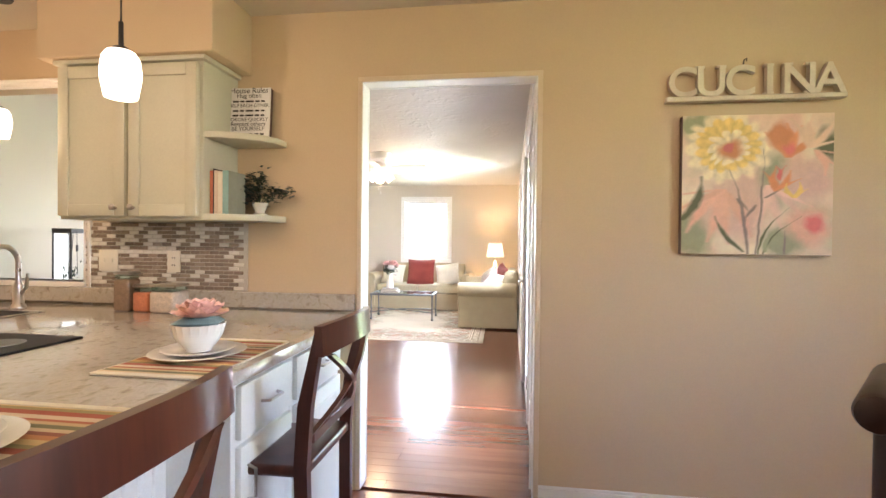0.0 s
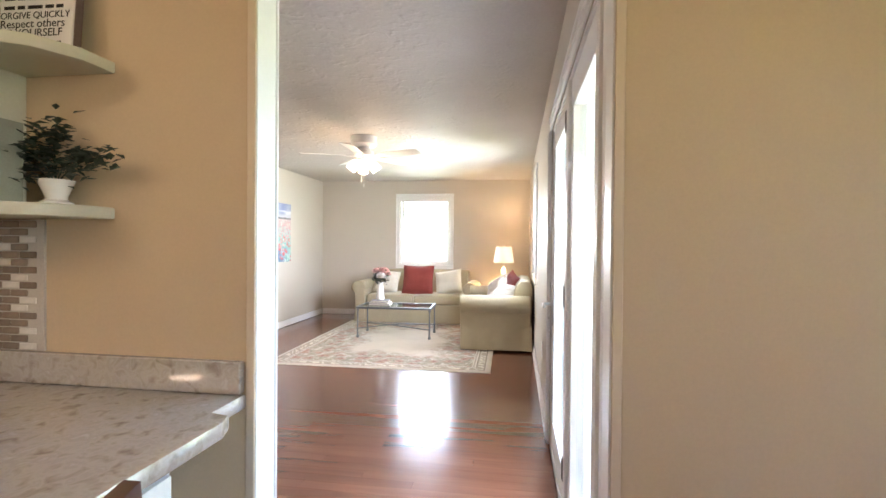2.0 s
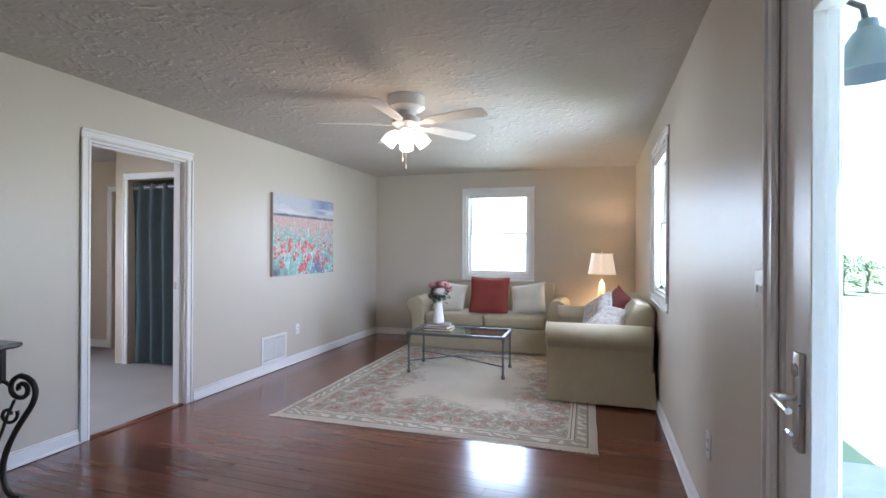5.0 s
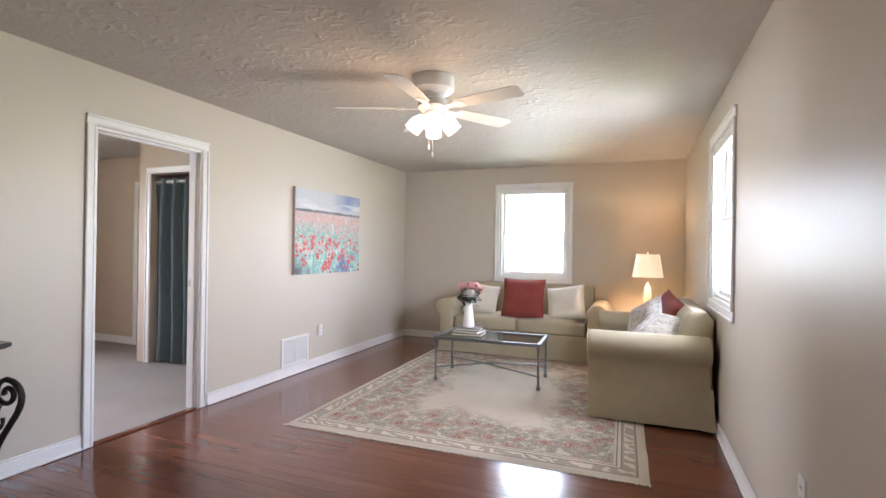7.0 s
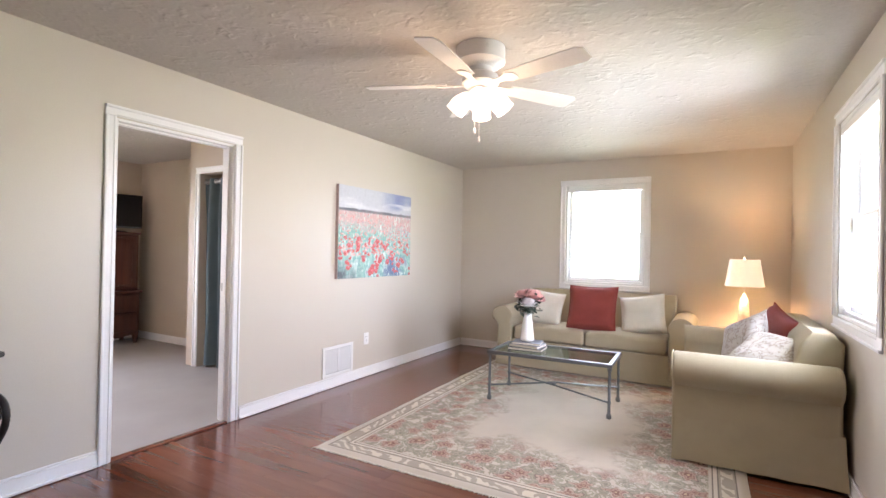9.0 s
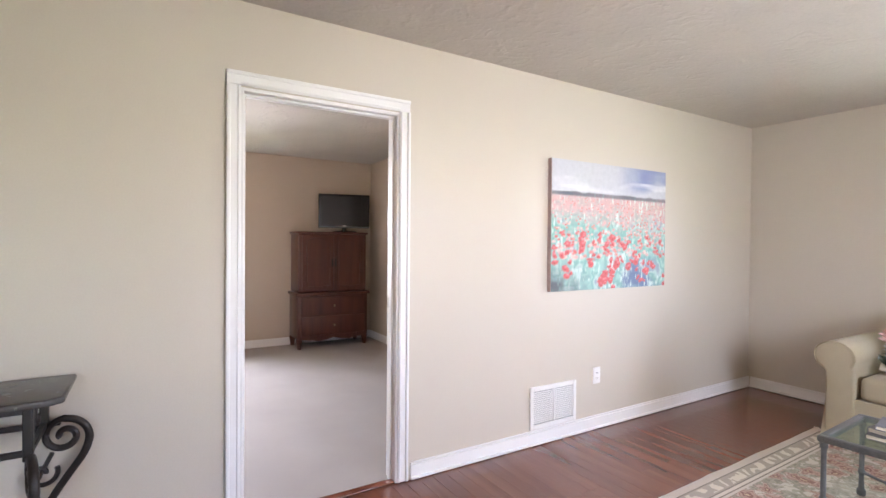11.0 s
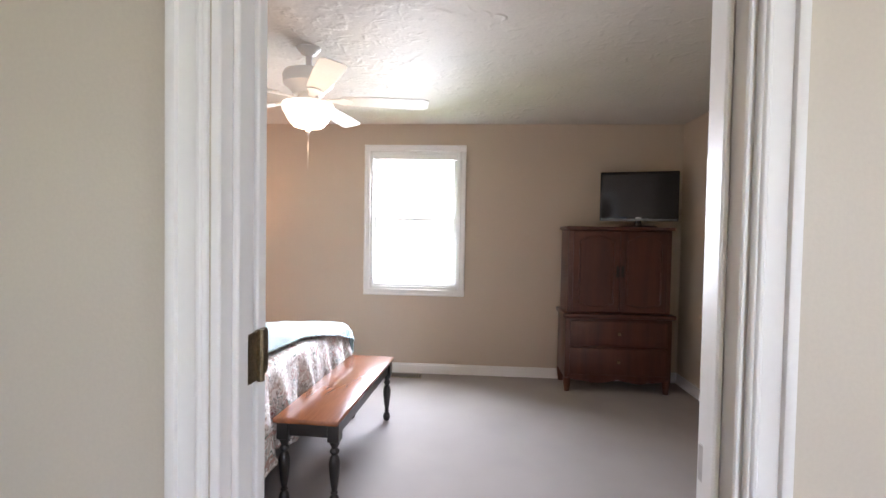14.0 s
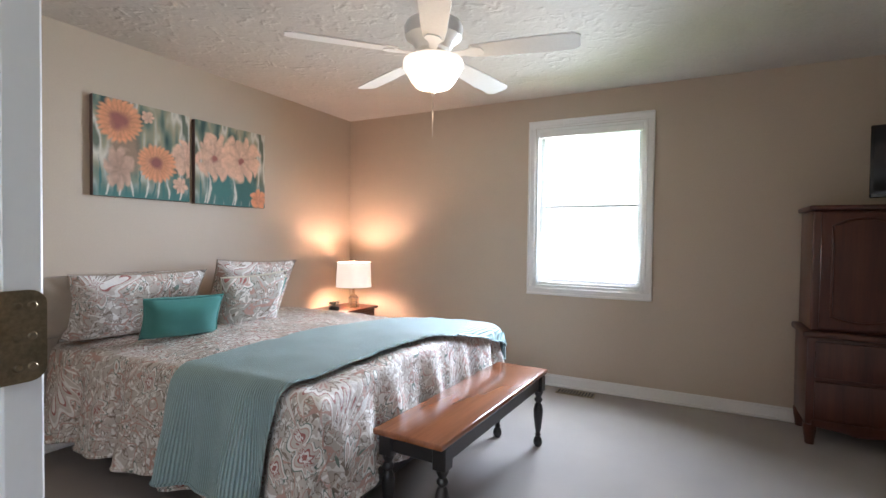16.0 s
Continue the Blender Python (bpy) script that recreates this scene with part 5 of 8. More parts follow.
PIGMENT = material("brushed_pigment", (1, 1, 1), 0.7, 0.10, 30, 260, 0.2)
pn, pl = PIGMENT.node_tree.nodes, PIGMENT.node_tree.links
pcol, pmul = pn.new("ShaderNodeVertexColor"), pn.new("ShaderNodeVectorMath")
pcol.layer_name, pmul.operation = "pigment", "MULTIPLY"
plain = pn["Principled BSDF"].inputs["Base Color"].links[0].from_socket
pl.new(pcol.outputs["Color"], pmul.inputs[0]), pl.new(plain, pmul.inputs[1]), pl.new(pmul.outputs[0], pn["Principled BSDF"].inputs["Base Color"])


def canvas(name, label, m, w, h, ground, motifs, nx=120, nz=120, edge=None):
    """A stretched canvas in its xz plane, facing -y; ground(x, z) gives its first washes."""
    c = tagged(new(name), label, "painting")
    c.matrix_world = m
    boxes("stretcher", edge or CANVAS_EDGE, c, [(-w / 2, w / 2, 0.002, 0.035, -h / 2, h / 2)], 0.002)
    gx, gz = np.meshgrid(np.linspace(-w / 2 + 0.001, w / 2 - 0.001, nx + 1), np.linspace(-h / 2 + 0.001, h / 2 - 0.001, nz + 1))
    x, z = gx.ravel(), gz.ravel()
    img = np.clip(strokes(ground(x, z), x, z, motifs), 0.005, 0.9)
    bm = bmesh.new()
    vs_ = [bm.verts.new((px, -0.001, pz)) for px, pz in zip(x.tolist(), z.tolist())]
    for j in range(nz):
        for i in range(nx):
            k = j * (nx + 1) + i
            bm.faces.new((vs_[k], vs_[k + 1], vs_[k + nx + 2], vs_[k + nx + 1]))
    ob = part("painted_face", bm, PIGMENT, c)
    layer = ob.data.color_attributes.new("pigment", "FLOAT_COLOR", "POINT")
    layer.data.foreach_set("color", np.concatenate([img, np.ones((len(img), 1))], 1).astype(np.float32).ravel())
    return c


YEL, ORG, PNK, PNK2, GRN, GRN2, PALE, SMOKE = (0.80, 0.58, 0.19), (0.72, 0.30, 0.15), (0.78, 0.46, 0.36), (0.70, 0.20, 0.19), (0.13, 0.14, 0.08), (0.36, 0.37, 0.24), (0.78, 0.57, 0.44), (0.27, 0.21, 0.19)
CREAMY, BLUSH = (0.82, 0.70, 0.50), (0.80, 0.55, 0.47)


def petals(col, cx, cz, r, angles, wide):
    """Long petals fanned round a point, as soft bent strokes."""
    out = []
    for k, a in enumerate(angles):
        tx, tz = cx + r * math.sin(radians(a)), cz + r * math.cos(radians(a))
        if abs(tz - cz) < 0.03:
            tz = cz + (0.03 if tz >= cz else -0.03)
        out.append(("stem", tuple(c * (0.92 + 0.05 * (k % 4)) for c in col), cx, cz, tx, tz, wide, 0.012 * (-1) ** k))
    return out


canvas("flower_painting", "stretched canvas of yellow and pink watercolour flowers", pose(0.915, 3.752, 1.538), 0.625, 0.625,
       lambda x, z: wash(x, z, [(0.74, 0.50, 0.42), (0.78, 0.63, 0.48), (0.80, 0.70, 0.55), (0.74, 0.57, 0.46), (0.60, 0.55, 0.38)], 5, 3), [
    ("disc", GRN2, -0.25, 0.26, 0.09, 1, 1), ("disc", GRN, 0.29, 0.17, 0.07, 1.3, 2), ("disc", GRN2, -0.27, -0.22, 0.11, 1.1, 7), ("disc", GRN2, 0.08, 0.02, 0.09, 1.6, 7), ("disc", GRN2, 0.12, -0.25, 0.12, 0.7, 7),
    ("disc", BLUSH, -0.08, -0.10, 0.20, 0.9, 21), ("disc", BLUSH, 0.20, 0.02, 0.15, 0.8, 21)]
    + petals(PNK, -0.14, -0.02, 0.25, (150, 172, 195, 218, 245, 262), 0.040) + petals(BLUSH, 0.06, 0.0, 0.20, (140, 165, 200, 120), 0.032)
    + [("flower", CREAMY, -0.12, 0.165, 0.20, 15, 0.85, 5), ("flower", YEL, -0.12, 0.175, 0.155, 17, 0.85, 7), ("flower", CREAMY, -0.115, 0.165, 0.095, 11, 0.9, 12), ("disc", ORG, -0.11, 0.155, 0.062, 0.85, 6), ("disc", PNK2, -0.12, 0.165, 0.028, 1, 6)]
    + petals(ORG, 0.13, 0.12, 0.15, (-40, -20, 0, 22, 44), 0.030) + petals(PALE, 0.22, 0.16, 0.15, (-30, 5, 40, 75), 0.032) + petals(PNK, 0.24, 0.15, 0.12, (95, 130, 160), 0.022)
    + [("disc", PNK2, 0.13, 0.16, 0.035, 1.2, 11), ("disc", ORG, 0.10, 0.22, 0.06, 1.3, 9)]
    + petals(ORG, 0.09, -0.03, 0.11, (-35, -5, 30, 60), 0.022) + petals(PNK2, 0.10, 0.02, 0.07, (-20, 20), 0.012) + petals(YEL, 0.16, -0.06, 0.075, (-60, -25, 15, 55), 0.016)
    + [("disc", PNK, 0.22, -0.18, 0.12, 0.9, 13), ("disc", PNK2, 0.24, -0.175, 0.055, 0.9, 14),
    ("stem", SMOKE, -0.03, -0.31, -0.11, 0.07, 0.011, 0.015), ("stem", SMOKE, 0.0, -0.31, 0.03, 0.16, 0.008, 0.012), ("stem", GRN, -0.05, -0.30, -0.17, -0.14, 0.020, -0.02), ("stem", GRN, 0.01, -0.31, 0.14, -0.10, 0.008, -0.03), ("stem", GRN, 0.03, -0.31, 0.19, -0.14, 0.007, -0.03), ("stem", GRN2, 0.04, -0.30, 0.10, -0.19, 0.014, -0.02),
    ("stem", GRN, -0.31, -0.16, -0.23, 0.04, 0.032, 0.03), ("stem", SMOKE, 0.12, -0.31, 0.125, -0.20, 0.006, 0.0), ("stem", SMOKE, 0.04, -0.06, 0.11, -0.02, 0.013, 0.0), ("stem", SMOKE, -0.08, -0.06, -0.03, -0.12, 0.016, 0.0), ("stem", SMOKE, 0.0, -0.09, -0.05, -0.16, 0.014, 0.0)], 150, 150)

# lit tank on a stand behind the pass-through
tk = tagged(new("fish_tank"), "small lit glass tank with black frame and green plants", "fish tank")
tk.matrix_world = pose(-3.55, 4.735, 0.0) @ Matrix.Diagonal((0.5, 0.45, 1, 1))
boxes("stand", BLACK_PAINT, tk, [(-0.17, 0.17, -0.16, 0.16, 0, 0.90)], 0.006)
boxes("frame", BLACK_PAINT, tk, [(-0.17, 0.17, -0.16, 0.16, 0.901, 0.925), (-0.17, 0.17, -0.16, 0.16, 1.31, 1.345)] + [(sx * 0.155 - 0.012, sx * 0.155 + 0.012, sy * 0.145 - 0.012, sy * 0.145 + 0.012, 0.925, 1.31) for sx in (-1, 1) for sy in (-1, 1)], 0.003)
boxes("light_back", glow("tank_light", (0.85, 1.0, 0.95), 0.06), tk, [(-0.16, -0.15, -0.14, 0.14, 0.93, 1.30)])
bm = bmesh.new()
leaves(bm, (0.0, -0.02, 0.99), (0.05, 0.06, 0.035), 90, 0.04, random.Random(5), 0.1, 1.2)
part("water_plants", bm, LEAF, tk)
bm = bmesh.new()
tube(bm, [(0.18, -0.13, 1.31), (0.185, -0.16, 1.15), (0.18, -0.19, 1.0), (0.19, -0.24, 0.90), (0.18, -0.25, 0.6)], 0.004, 6)
tube(bm, [(0.18, -0.06, 1.33), (0.182, -0.06, 1.2), (0.18, -0.05, 1.02)], 0.004, 6)
box(bm, 0.17, 0.195, -0.075, -0.045, 1.17, 1.22, 0.004)
part("cord", bm, BLACK, tk, "black hanging cords")


# ---- living room ----
def rolled_arm(bm, x, sign, y0, y1, w=0.19, top=0.67, roll=0.105):
    """A sofa arm with a rolled top; sign: the side it rolls out to."""
    prof = [(-w / 2, 0.06), (w / 2, 0.06)]
    cx, cz = sign * 0.03, top - roll
    arc = [(cx + roll * 1.12 * math.cos(a), cz + roll * math.sin(a)) for a in [-0.55 + k * (math.pi + 1.1) / 16 for k in range(17)]]
    prof = [(-w / 2 * 0.85, 0.06), (w / 2 * 0.85, 0.06), (w / 2 * 0.85, cz - 0.10)] + arc + [(-w / 2 * 0.85, cz - 0.10)]
    v = prism(bm, prof, 0, y1 - y0, 0.018, 3)
    bmesh.ops.transform(bm, matrix=Matrix(((1, 0, 0, x), (0, 0, 1, y0), (0, 1, 0, 0), (0, 0, 0, 1))), verts=bm.verts)


def skirt(bm, x0, x1, y0, y1, top, pleat=0.0):
    """A fabric skirt hanging to the floor, slightly flared and rippled."""
    pts = []
    for (xa, ya), (xb, yb) in (((x0, y0), (x1, y0)), ((x1, y0), (x1, y1)), ((x1, y1), (x0, y1)), ((x0, y1), (x0, y0))):
        for k in range(24):
            pts.append((xa + (xb - xa) * k / 24, ya + (yb - ya) * k / 24))
    cx, cy = (x0 + x1) / 2, (y0 + y1) / 2
    rows = []
    for i, (z, fl) in enumerate(((top, 0.0), (top * 0.5, 0.006), (0.012, 0.016))):
        row = []
        for k, (x, y) in enumerate(pts):
            d = Vector((x - cx, y - cy)).normalized()
            f = fl + (fl * 0.4 * math.sin(k * 1.1)) + (0.012 * (i / 2) if k % 24 in (0, 23, 1) else 0)
            row.append(bm.verts.new((x + d.x * f, y + d.y * f, z)))
        rows.append(row)
    n_ = len(pts)
    for a, b in zip(rows, rows[1:]):
        for k in range(n_):
            bm.faces.new((a[k], a[(k + 1) % n_], b[(k + 1) % n_], b[k]))
    bm.faces.new(rows[0])


def sofa(name, label, m, w, d=0.86, seat=0.45, cushions=2, back=0.84):
    """A slipcovered sofa, front towards -y."""
    s = tagged(new(name), label, "sofa", "slipcovered sofas")
    s.matrix_world = m
    bm = bmesh.new()
    box(bm, -w / 2 + 0.17, w / 2 - 0.17, -d / 2 + 0.04, d / 2, 0.10, 0.30, 0.02, 2)
    part("frame", bm, SLIP, s, smooth=45)
    bm = bmesh.new()
    skirt(bm, -w / 2 + 0.02, w / 2 - 0.02, -d / 2 + 0.02, d / 2 - 0.02, 0.30)
    part("skirt", bm, SLIP, s, smooth=50)
    for sg in (-1, 1):
        bm = bmesh.new()
        rolled_arm(bm, sg * (w / 2 - 0.10), sg, -d / 2, d / 2 - 0.03)
        arm = part("arm", bm, SLIP, s, smooth=45)
        bm = bmesh.new()
        cx, cz, r = sg * (w / 2 - 0.10) + sg * 0.03, 0.565, 0.105
        tube(bm, [(cx + r * 1.1 * math.cos(a), -d / 2 - 0.001, cz + r * math.sin(a)) for a in [-0.55 + k * (math.pi + 1.1) / 16 for k in range(17)]] , 0.005, 6)
        part("piping", bm, SLIP, arm)
    cw = (w - 0.40) / cushions
    for k in range(cushions):
        bm = bmesh.new()
        x0 = -w / 2 + 0.20 + cw * k
        box(bm, x0 + 0.003, x0 + cw - 0.003, -d / 2 + 0.015, d / 2 - 0.20, 0.302, seat + 0.005, 0.038, 4)
        bmesh.ops.subdivide_edges(bm, edges=[e for e in bm.edges if e.calc_length() > 0.2], cuts=6, use_grid_fill=True)
        for v in bm.verts:
            u, q = (v.co.x - x0) / cw * 2 - 1, (v.co.y + 0.09) / (d / 2 - 0.1)
            if v.co.z > seat - 0.03:
                v.co.z += 0.028 * max(0.0, 1 - u * u) * max(0.0, 1 - q * q) + 0.006 * noise.noise(Vector((v.co.x * 6, v.co.y * 6, k)))
        part("seat_cushion", bm, SLIP, s, smooth=60)
    bm = bmesh.new()
    prof = [(0.10, 0.25), (d / 2 - 0.02, 0.25), (d / 2 - 0.0, back - 0.06), (d / 2 - 0.05, back), (d / 2 - 0.15, back + 0.005), (d / 2 - 0.21, back - 0.07)]
    prism(bm, prof, -w / 2 + 0.16, w / 2 - 0.16, 0.02, 3)
    bmesh.ops.transform(bm, matrix=Matrix(((0, 0, 1, 0), (1, 0, 0, 0), (0, 1, 0, 0), (0, 0, 0, 1))), verts=bm.verts)
    part("backrest", bm, SLIP, s, smooth=45)
    return s


sofa("sofa", "khaki slipcovered two-seat sofa under the window", pose(-1.90, 10.74, 0.012), 1.98)
sofa("armchair_sofa", "khaki slipcovered loveseat with rolled arms along the wall", pose(-0.49, 9.27, 0.012, 0, 0, -90), 1.50, 0.88)
one_pillow("sofa_pillow", "cream cushion leaning in the sofa corner", CREAM, 0.42, 0.40, 0.15, pose(-2.42, 10.62, 0.66, -20, 8, 8), "cushions on the sofa", CREAM)
one_pillow("sofa_pillow", "rust-red square cushion in the middle of the sofa", RUST, 0.52, 0.50, 0.17, pose(-1.87, 10.56, 0.70, -18, 0, 0), "cushions on the sofa", RUST)
one_pillow("sofa_pillow", "cream cushion leaning in the sofa corner", CREAM, 0.46, 0.42, 0.16, pose(-1.36, 10.60, 0.665, -20, -10, -10), "cushions on the sofa", CREAM)
one_pillow("sofa_pillow", "rust-red cushion behind the patterned ones", RUST, 0.44, 0.42, 0.15, pose(-0.32, 9.40, 0.70, -16, 14, -74), "cushions on the loveseat", RUST)
one_pillow("sofa_pillow", "cream brocade cushion on the loveseat", BROCADE, 0.42, 0.42, 0.15, pose(-0.52, 9.25, 0.66, -22, -24, -55), "cushions on the loveseat", BROCADE)
one_pillow("sofa_pillow", "pale brocade cushion tilted on the loveseat arm", BROCADE, 0.50, 0.40, 0.15, pose(-0.36, 8.90, 0.655, -62, 4, -34), "cushions on the loveseat", BROCADE)


# rug with a floral border
def rug_material(hx, hy):
    m = bpy.data.materials.new("floral_rug_wool")
    m.use_nodes = True
    n, l = m.node_tree.nodes, m.node_tree.links
    b = n["Principled BSDF"]
    b.inputs["Roughness"].default_value, b.inputs["Specular IOR Level"].default_value = 0.95, 0.1
    at, sep = n.new("ShaderNodeTexCoord"), n.new("ShaderNodeSeparateXYZ")
    l.new(at.outputs["Object"], sep.inputs[0])
    def math_(op, a, b_=None):
        x = n.new("ShaderNodeMath")
        x.operation = op
        for i, v in enumerate((a, b_)):
            if v is None:
                continue
            if isinstance(v, (int, float)):
                x.inputs[i].default_value = v
            else:
                l.new(v, x.inputs[i])
        return x.outputs[0]
    dx = math_("SUBTRACT", hx, math_("ABSOLUTE", sep.outputs[0]))
    dy = math_("SUBTRACT", hy, math_("ABSOLUTE", sep.outputs[1]))
    d = math_("MINIMUM", dx, dy)
    wob = n.new("ShaderNodeTexNoise")
    wob.inputs["Scale"].default_value, wob.inputs["Detail"].default_value = 3.0, 3
    l.new(at.outputs["Object"], wob.inputs["Vector"])
    ground, line, taupe = (0.54, 0.48, 0.41), (0.22, 0.19, 0.165), (0.38, 0.335, 0.28)
    band = n.new("ShaderNodeValToRGB")
    band.color_ramp.interpolation = "CONSTANT"
    e = band.color_ramp.elements
    e[0].position, e[0].color = 0, (*ground, 1)
    e[1].position, e[1].color = 0.055, (*line, 1)
    for p, c in ((0.066, taupe), (0.145, line), (0.156, (0.60, 0.54, 0.46)), (0.175, line), (0.182, ground)):
        e.new(p).color = (*c, 1)
    l.new(d, band.inputs[0])
    # leaf scroll inside the narrow band
    wave = n.new("ShaderNodeTexWave")
    wave.wave_type, wave.bands_direction = "BANDS", "DIAGONAL"
    wave.inputs["Scale"].default_value, wave.inputs["Distortion"].default_value, wave.inputs["Detail"].default_value = 5.0, 14.0, 3.0
    l.new(at.outputs["Object"], wave.inputs["Vector"])
    in_band = math_("MULTIPLY", math_("GREATER_THAN", d, 0.075), math_("LESS_THAN", d, 0.138))
    scroll = math_("MULTIPLY", in_band, math_("GREATER_THAN", wave.outputs["Fac"], 0.62))
    mix1 = n.new("ShaderNodeMix")
    mix1.data_type = "RGBA"
    mix1.inputs["B"].default_value = (0.62, 0.56, 0.47, 1)
    l.new(scroll, mix1.inputs["Factor"]), l.new(band.outputs[0], mix1.inputs["A"])
    # flowers and leaves in the broad border
    warp = n.new("ShaderNodeTexNoise")
    warp.inputs["Scale"].default_value, warp.inputs["Detail"].default_value = 9.0, 3
    mad = n.new("ShaderNodeVectorMath")
    mad.operation, mad.inputs[1].default_value = "MULTIPLY_ADD", (0.12, 0.12, 0.0)
    l.new(at.outputs["Object"], warp.inputs["Vector"]), l.new(warp.outputs["Color"], mad.inputs[0]), l.new(at.outputs["Object"], mad.inputs[2])
    out = mix1.outputs["Result"]
    edge = math_("ADD", d, math_("MULTIPLY", math_("SUBTRACT", wob.outputs[0], 0.5), 0.75))
    fade = math_("MULTIPLY", math_("SUBTRACT", 0.78, edge), 3.2)
    inside = math_("MULTIPLY", math_("GREATER_THAN", d, 0.20), math_("MINIMUM", math_("MAXIMUM", fade, 0.0), 1.0))
    def laid(base, mask, colour):
        mx = n.new("ShaderNodeMix")
        mx.data_type = "RGBA"
        l.new(mask, mx.inputs["Factor"]), l.new(base, mx.inputs["A"])
        if isinstance(colour, tuple):
            mx.inputs["B"].default_value = (*colour, 1)
        else:
            l.new(colour, mx.inputs["B"])
        return mx.outputs["Result"]

    # curling stems, leaves and petalled blooms, dense at the border and thinning inwards
    for scale, width, colour, seed in ((7.0, 0.030, (0.27, 0.23, 0.18), 1.0), (11.0, 0.035, (0.30, 0.29, 0.22), 5.0)):
        t, off = n.new("ShaderNodeTexNoise"), n.new("ShaderNodeVectorMath")
        off.operation, off.inputs[1].default_value = "ADD", (seed, seed, 0)
        t.inputs["Scale"].default_value, t.inputs["Detail"].default_value, t.inputs["Distortion"].default_value = scale, 2, 1.0
        l.new(at.outputs["Object"], off.inputs[0]), l.new(off.outputs[0], t.inputs["Vector"])
        thin = math_("LESS_THAN", math_("ABSOLUTE", math_("SUBTRACT", t.outputs[0], 0.5)), width)
        out = laid(out, math_("MULTIPLY", math_("MULTIPLY", inside, thin), 0.75), colour)
    for scale, petal, cut, stops in ((13.0, 3, 0.42, [(0, (0.24, 0.22, 0.17)), (0.16, (0.36, 0.33, 0.26)), (0.30, (0.28, 0.26, 0.21))]), (6.0, 5, 0.36, [(0, (0.55, 0.40, 0.28)), (0.05, (0.24, 0.12, 0.10)), (0.13, (0.44, 0.29, 0.24)), (0.20, (0.30, 0.17, 0.14)), (0.26, (0.49, 0.37, 0.31)), (0.33, (0.22, 0.17, 0.14))])):
        vo, sub, sp = n.new("ShaderNodeTexVoronoi"), n.new("ShaderNodeVectorMath"), n.new("ShaderNodeSeparateXYZ")
        vo.voronoi_dimensions = "2D"
        vo.inputs["Scale"].default_value = scale
        sub.operation = "SUBTRACT"
        l.new(mad.outputs[0], vo.inputs["Vector"]), l.new(mad.outputs[0], sub.inputs[0]), l.new(vo.outputs["Position"], sub.inputs[1]), l.new(sub.outputs[0], sp.inputs[0])
        turn = math_("COSINE", math_("MULTIPLY", math_("ARCTAN2", sp.outputs[1], sp.outputs[0]), petal))
        r_ = math_("MULTIPLY", vo.outputs["Distance"], math_("ADD", math_("MULTIPLY", turn, 0.22), 1.0))
        ramp = n.new("ShaderNodeValToRGB")
        ramp.color_ramp.interpolation = "CONSTANT"
        e = ramp.color_ramp.elements
        e[0].position, e[0].color = 0, (*stops[0][1], 1)
        e[1].position, e[1].color = stops[1][0], (*stops[1][1], 1)
        for p, c in stops[2:]:
            e.new(p).color = (*c, 1)
        l.new(r_, ramp.inputs[0])
        out = laid(out, math_("MULTIPLY", math_("MULTIPLY", inside, math_("LESS_THAN", r_, cut)), 0.86), ramp.outputs[0])
    worn = n.new("ShaderNodeMapRange")
    worn.inputs["To Min"].default_value, worn.inputs["To Max"].default_value = 0.86, 1.12
    l.new(wob.outputs[0], worn.inputs[0])
    sc = n.new("ShaderNodeVectorMath")
    sc.operation = "SCALE"
    l.new(out, sc.inputs[0]), l.new(worn.outputs[0], sc.inputs["Scale"]), l.new(sc.outputs[0], b.inputs["Base Color"])
    pile, bp = n.new("ShaderNodeTexNoise"), n.new("ShaderNodeBump")
    pile.inputs["Scale"].default_value = 260
    bp.inputs["Strength"].default_value, bp.inputs["Distance"].default_value = 0.8, 0.004
    l.new(at.outputs["Object"], pile.inputs["Vector"]), l.new(pile.outputs[0], bp.inputs["Height"]), l.new(bp.outputs[0], b.inputs["Normal"])
    return m


HX, HY = 1.22, 1.50
rg = tagged(new("rug"), "cream wool rug with a floral border in muted red and grey", "rug")
rg.matrix_world = pose(-1.752, 9.02, 0.0008, 0, 0, 1.0)
bm = bmesh.new()
N = 60
grid = [[None] * (N + 1) for _ in range(N + 1)]
for i in range(N + 1):
    for j in range(N + 1):
        x, y = -HX + 2 * HX * i / N, -HY + 2 * HY * j / N
        ex = 0.008 * noise.noise(Vector((x * 4, y * 4, 1)))
        edge_ = min(HX - abs(x), HY - abs(y))
        grid[i][j] = bm.verts.new((x + ex, y + ex, 0.010 if edge_ > 0.01 else 0.001))
for i in range(N):
    for j in range(N):
        bm.faces.new((grid[i][j], grid[i + 1][j], grid[i + 1][j + 1], grid[i][j + 1]))
part("rug_face", bm, rug_material(HX, HY), rg)
bm = bmesh.new()
rr = random.Random(8)
for k in range(240):
    x = -HX + 2 * HX * k / 239
    for s in (-1, 1):
        tube(bm, [(x, s * (HY - 0.004), 0.004), (x + rr.uniform(-0.008, 0.008), s * (HY + rr.uniform(0.008, 0.02)), 0.003)], 0.003, 4)
tagged(part("fringe", bm, CREAM, rg, "short cream fringe"), kind="stuff")

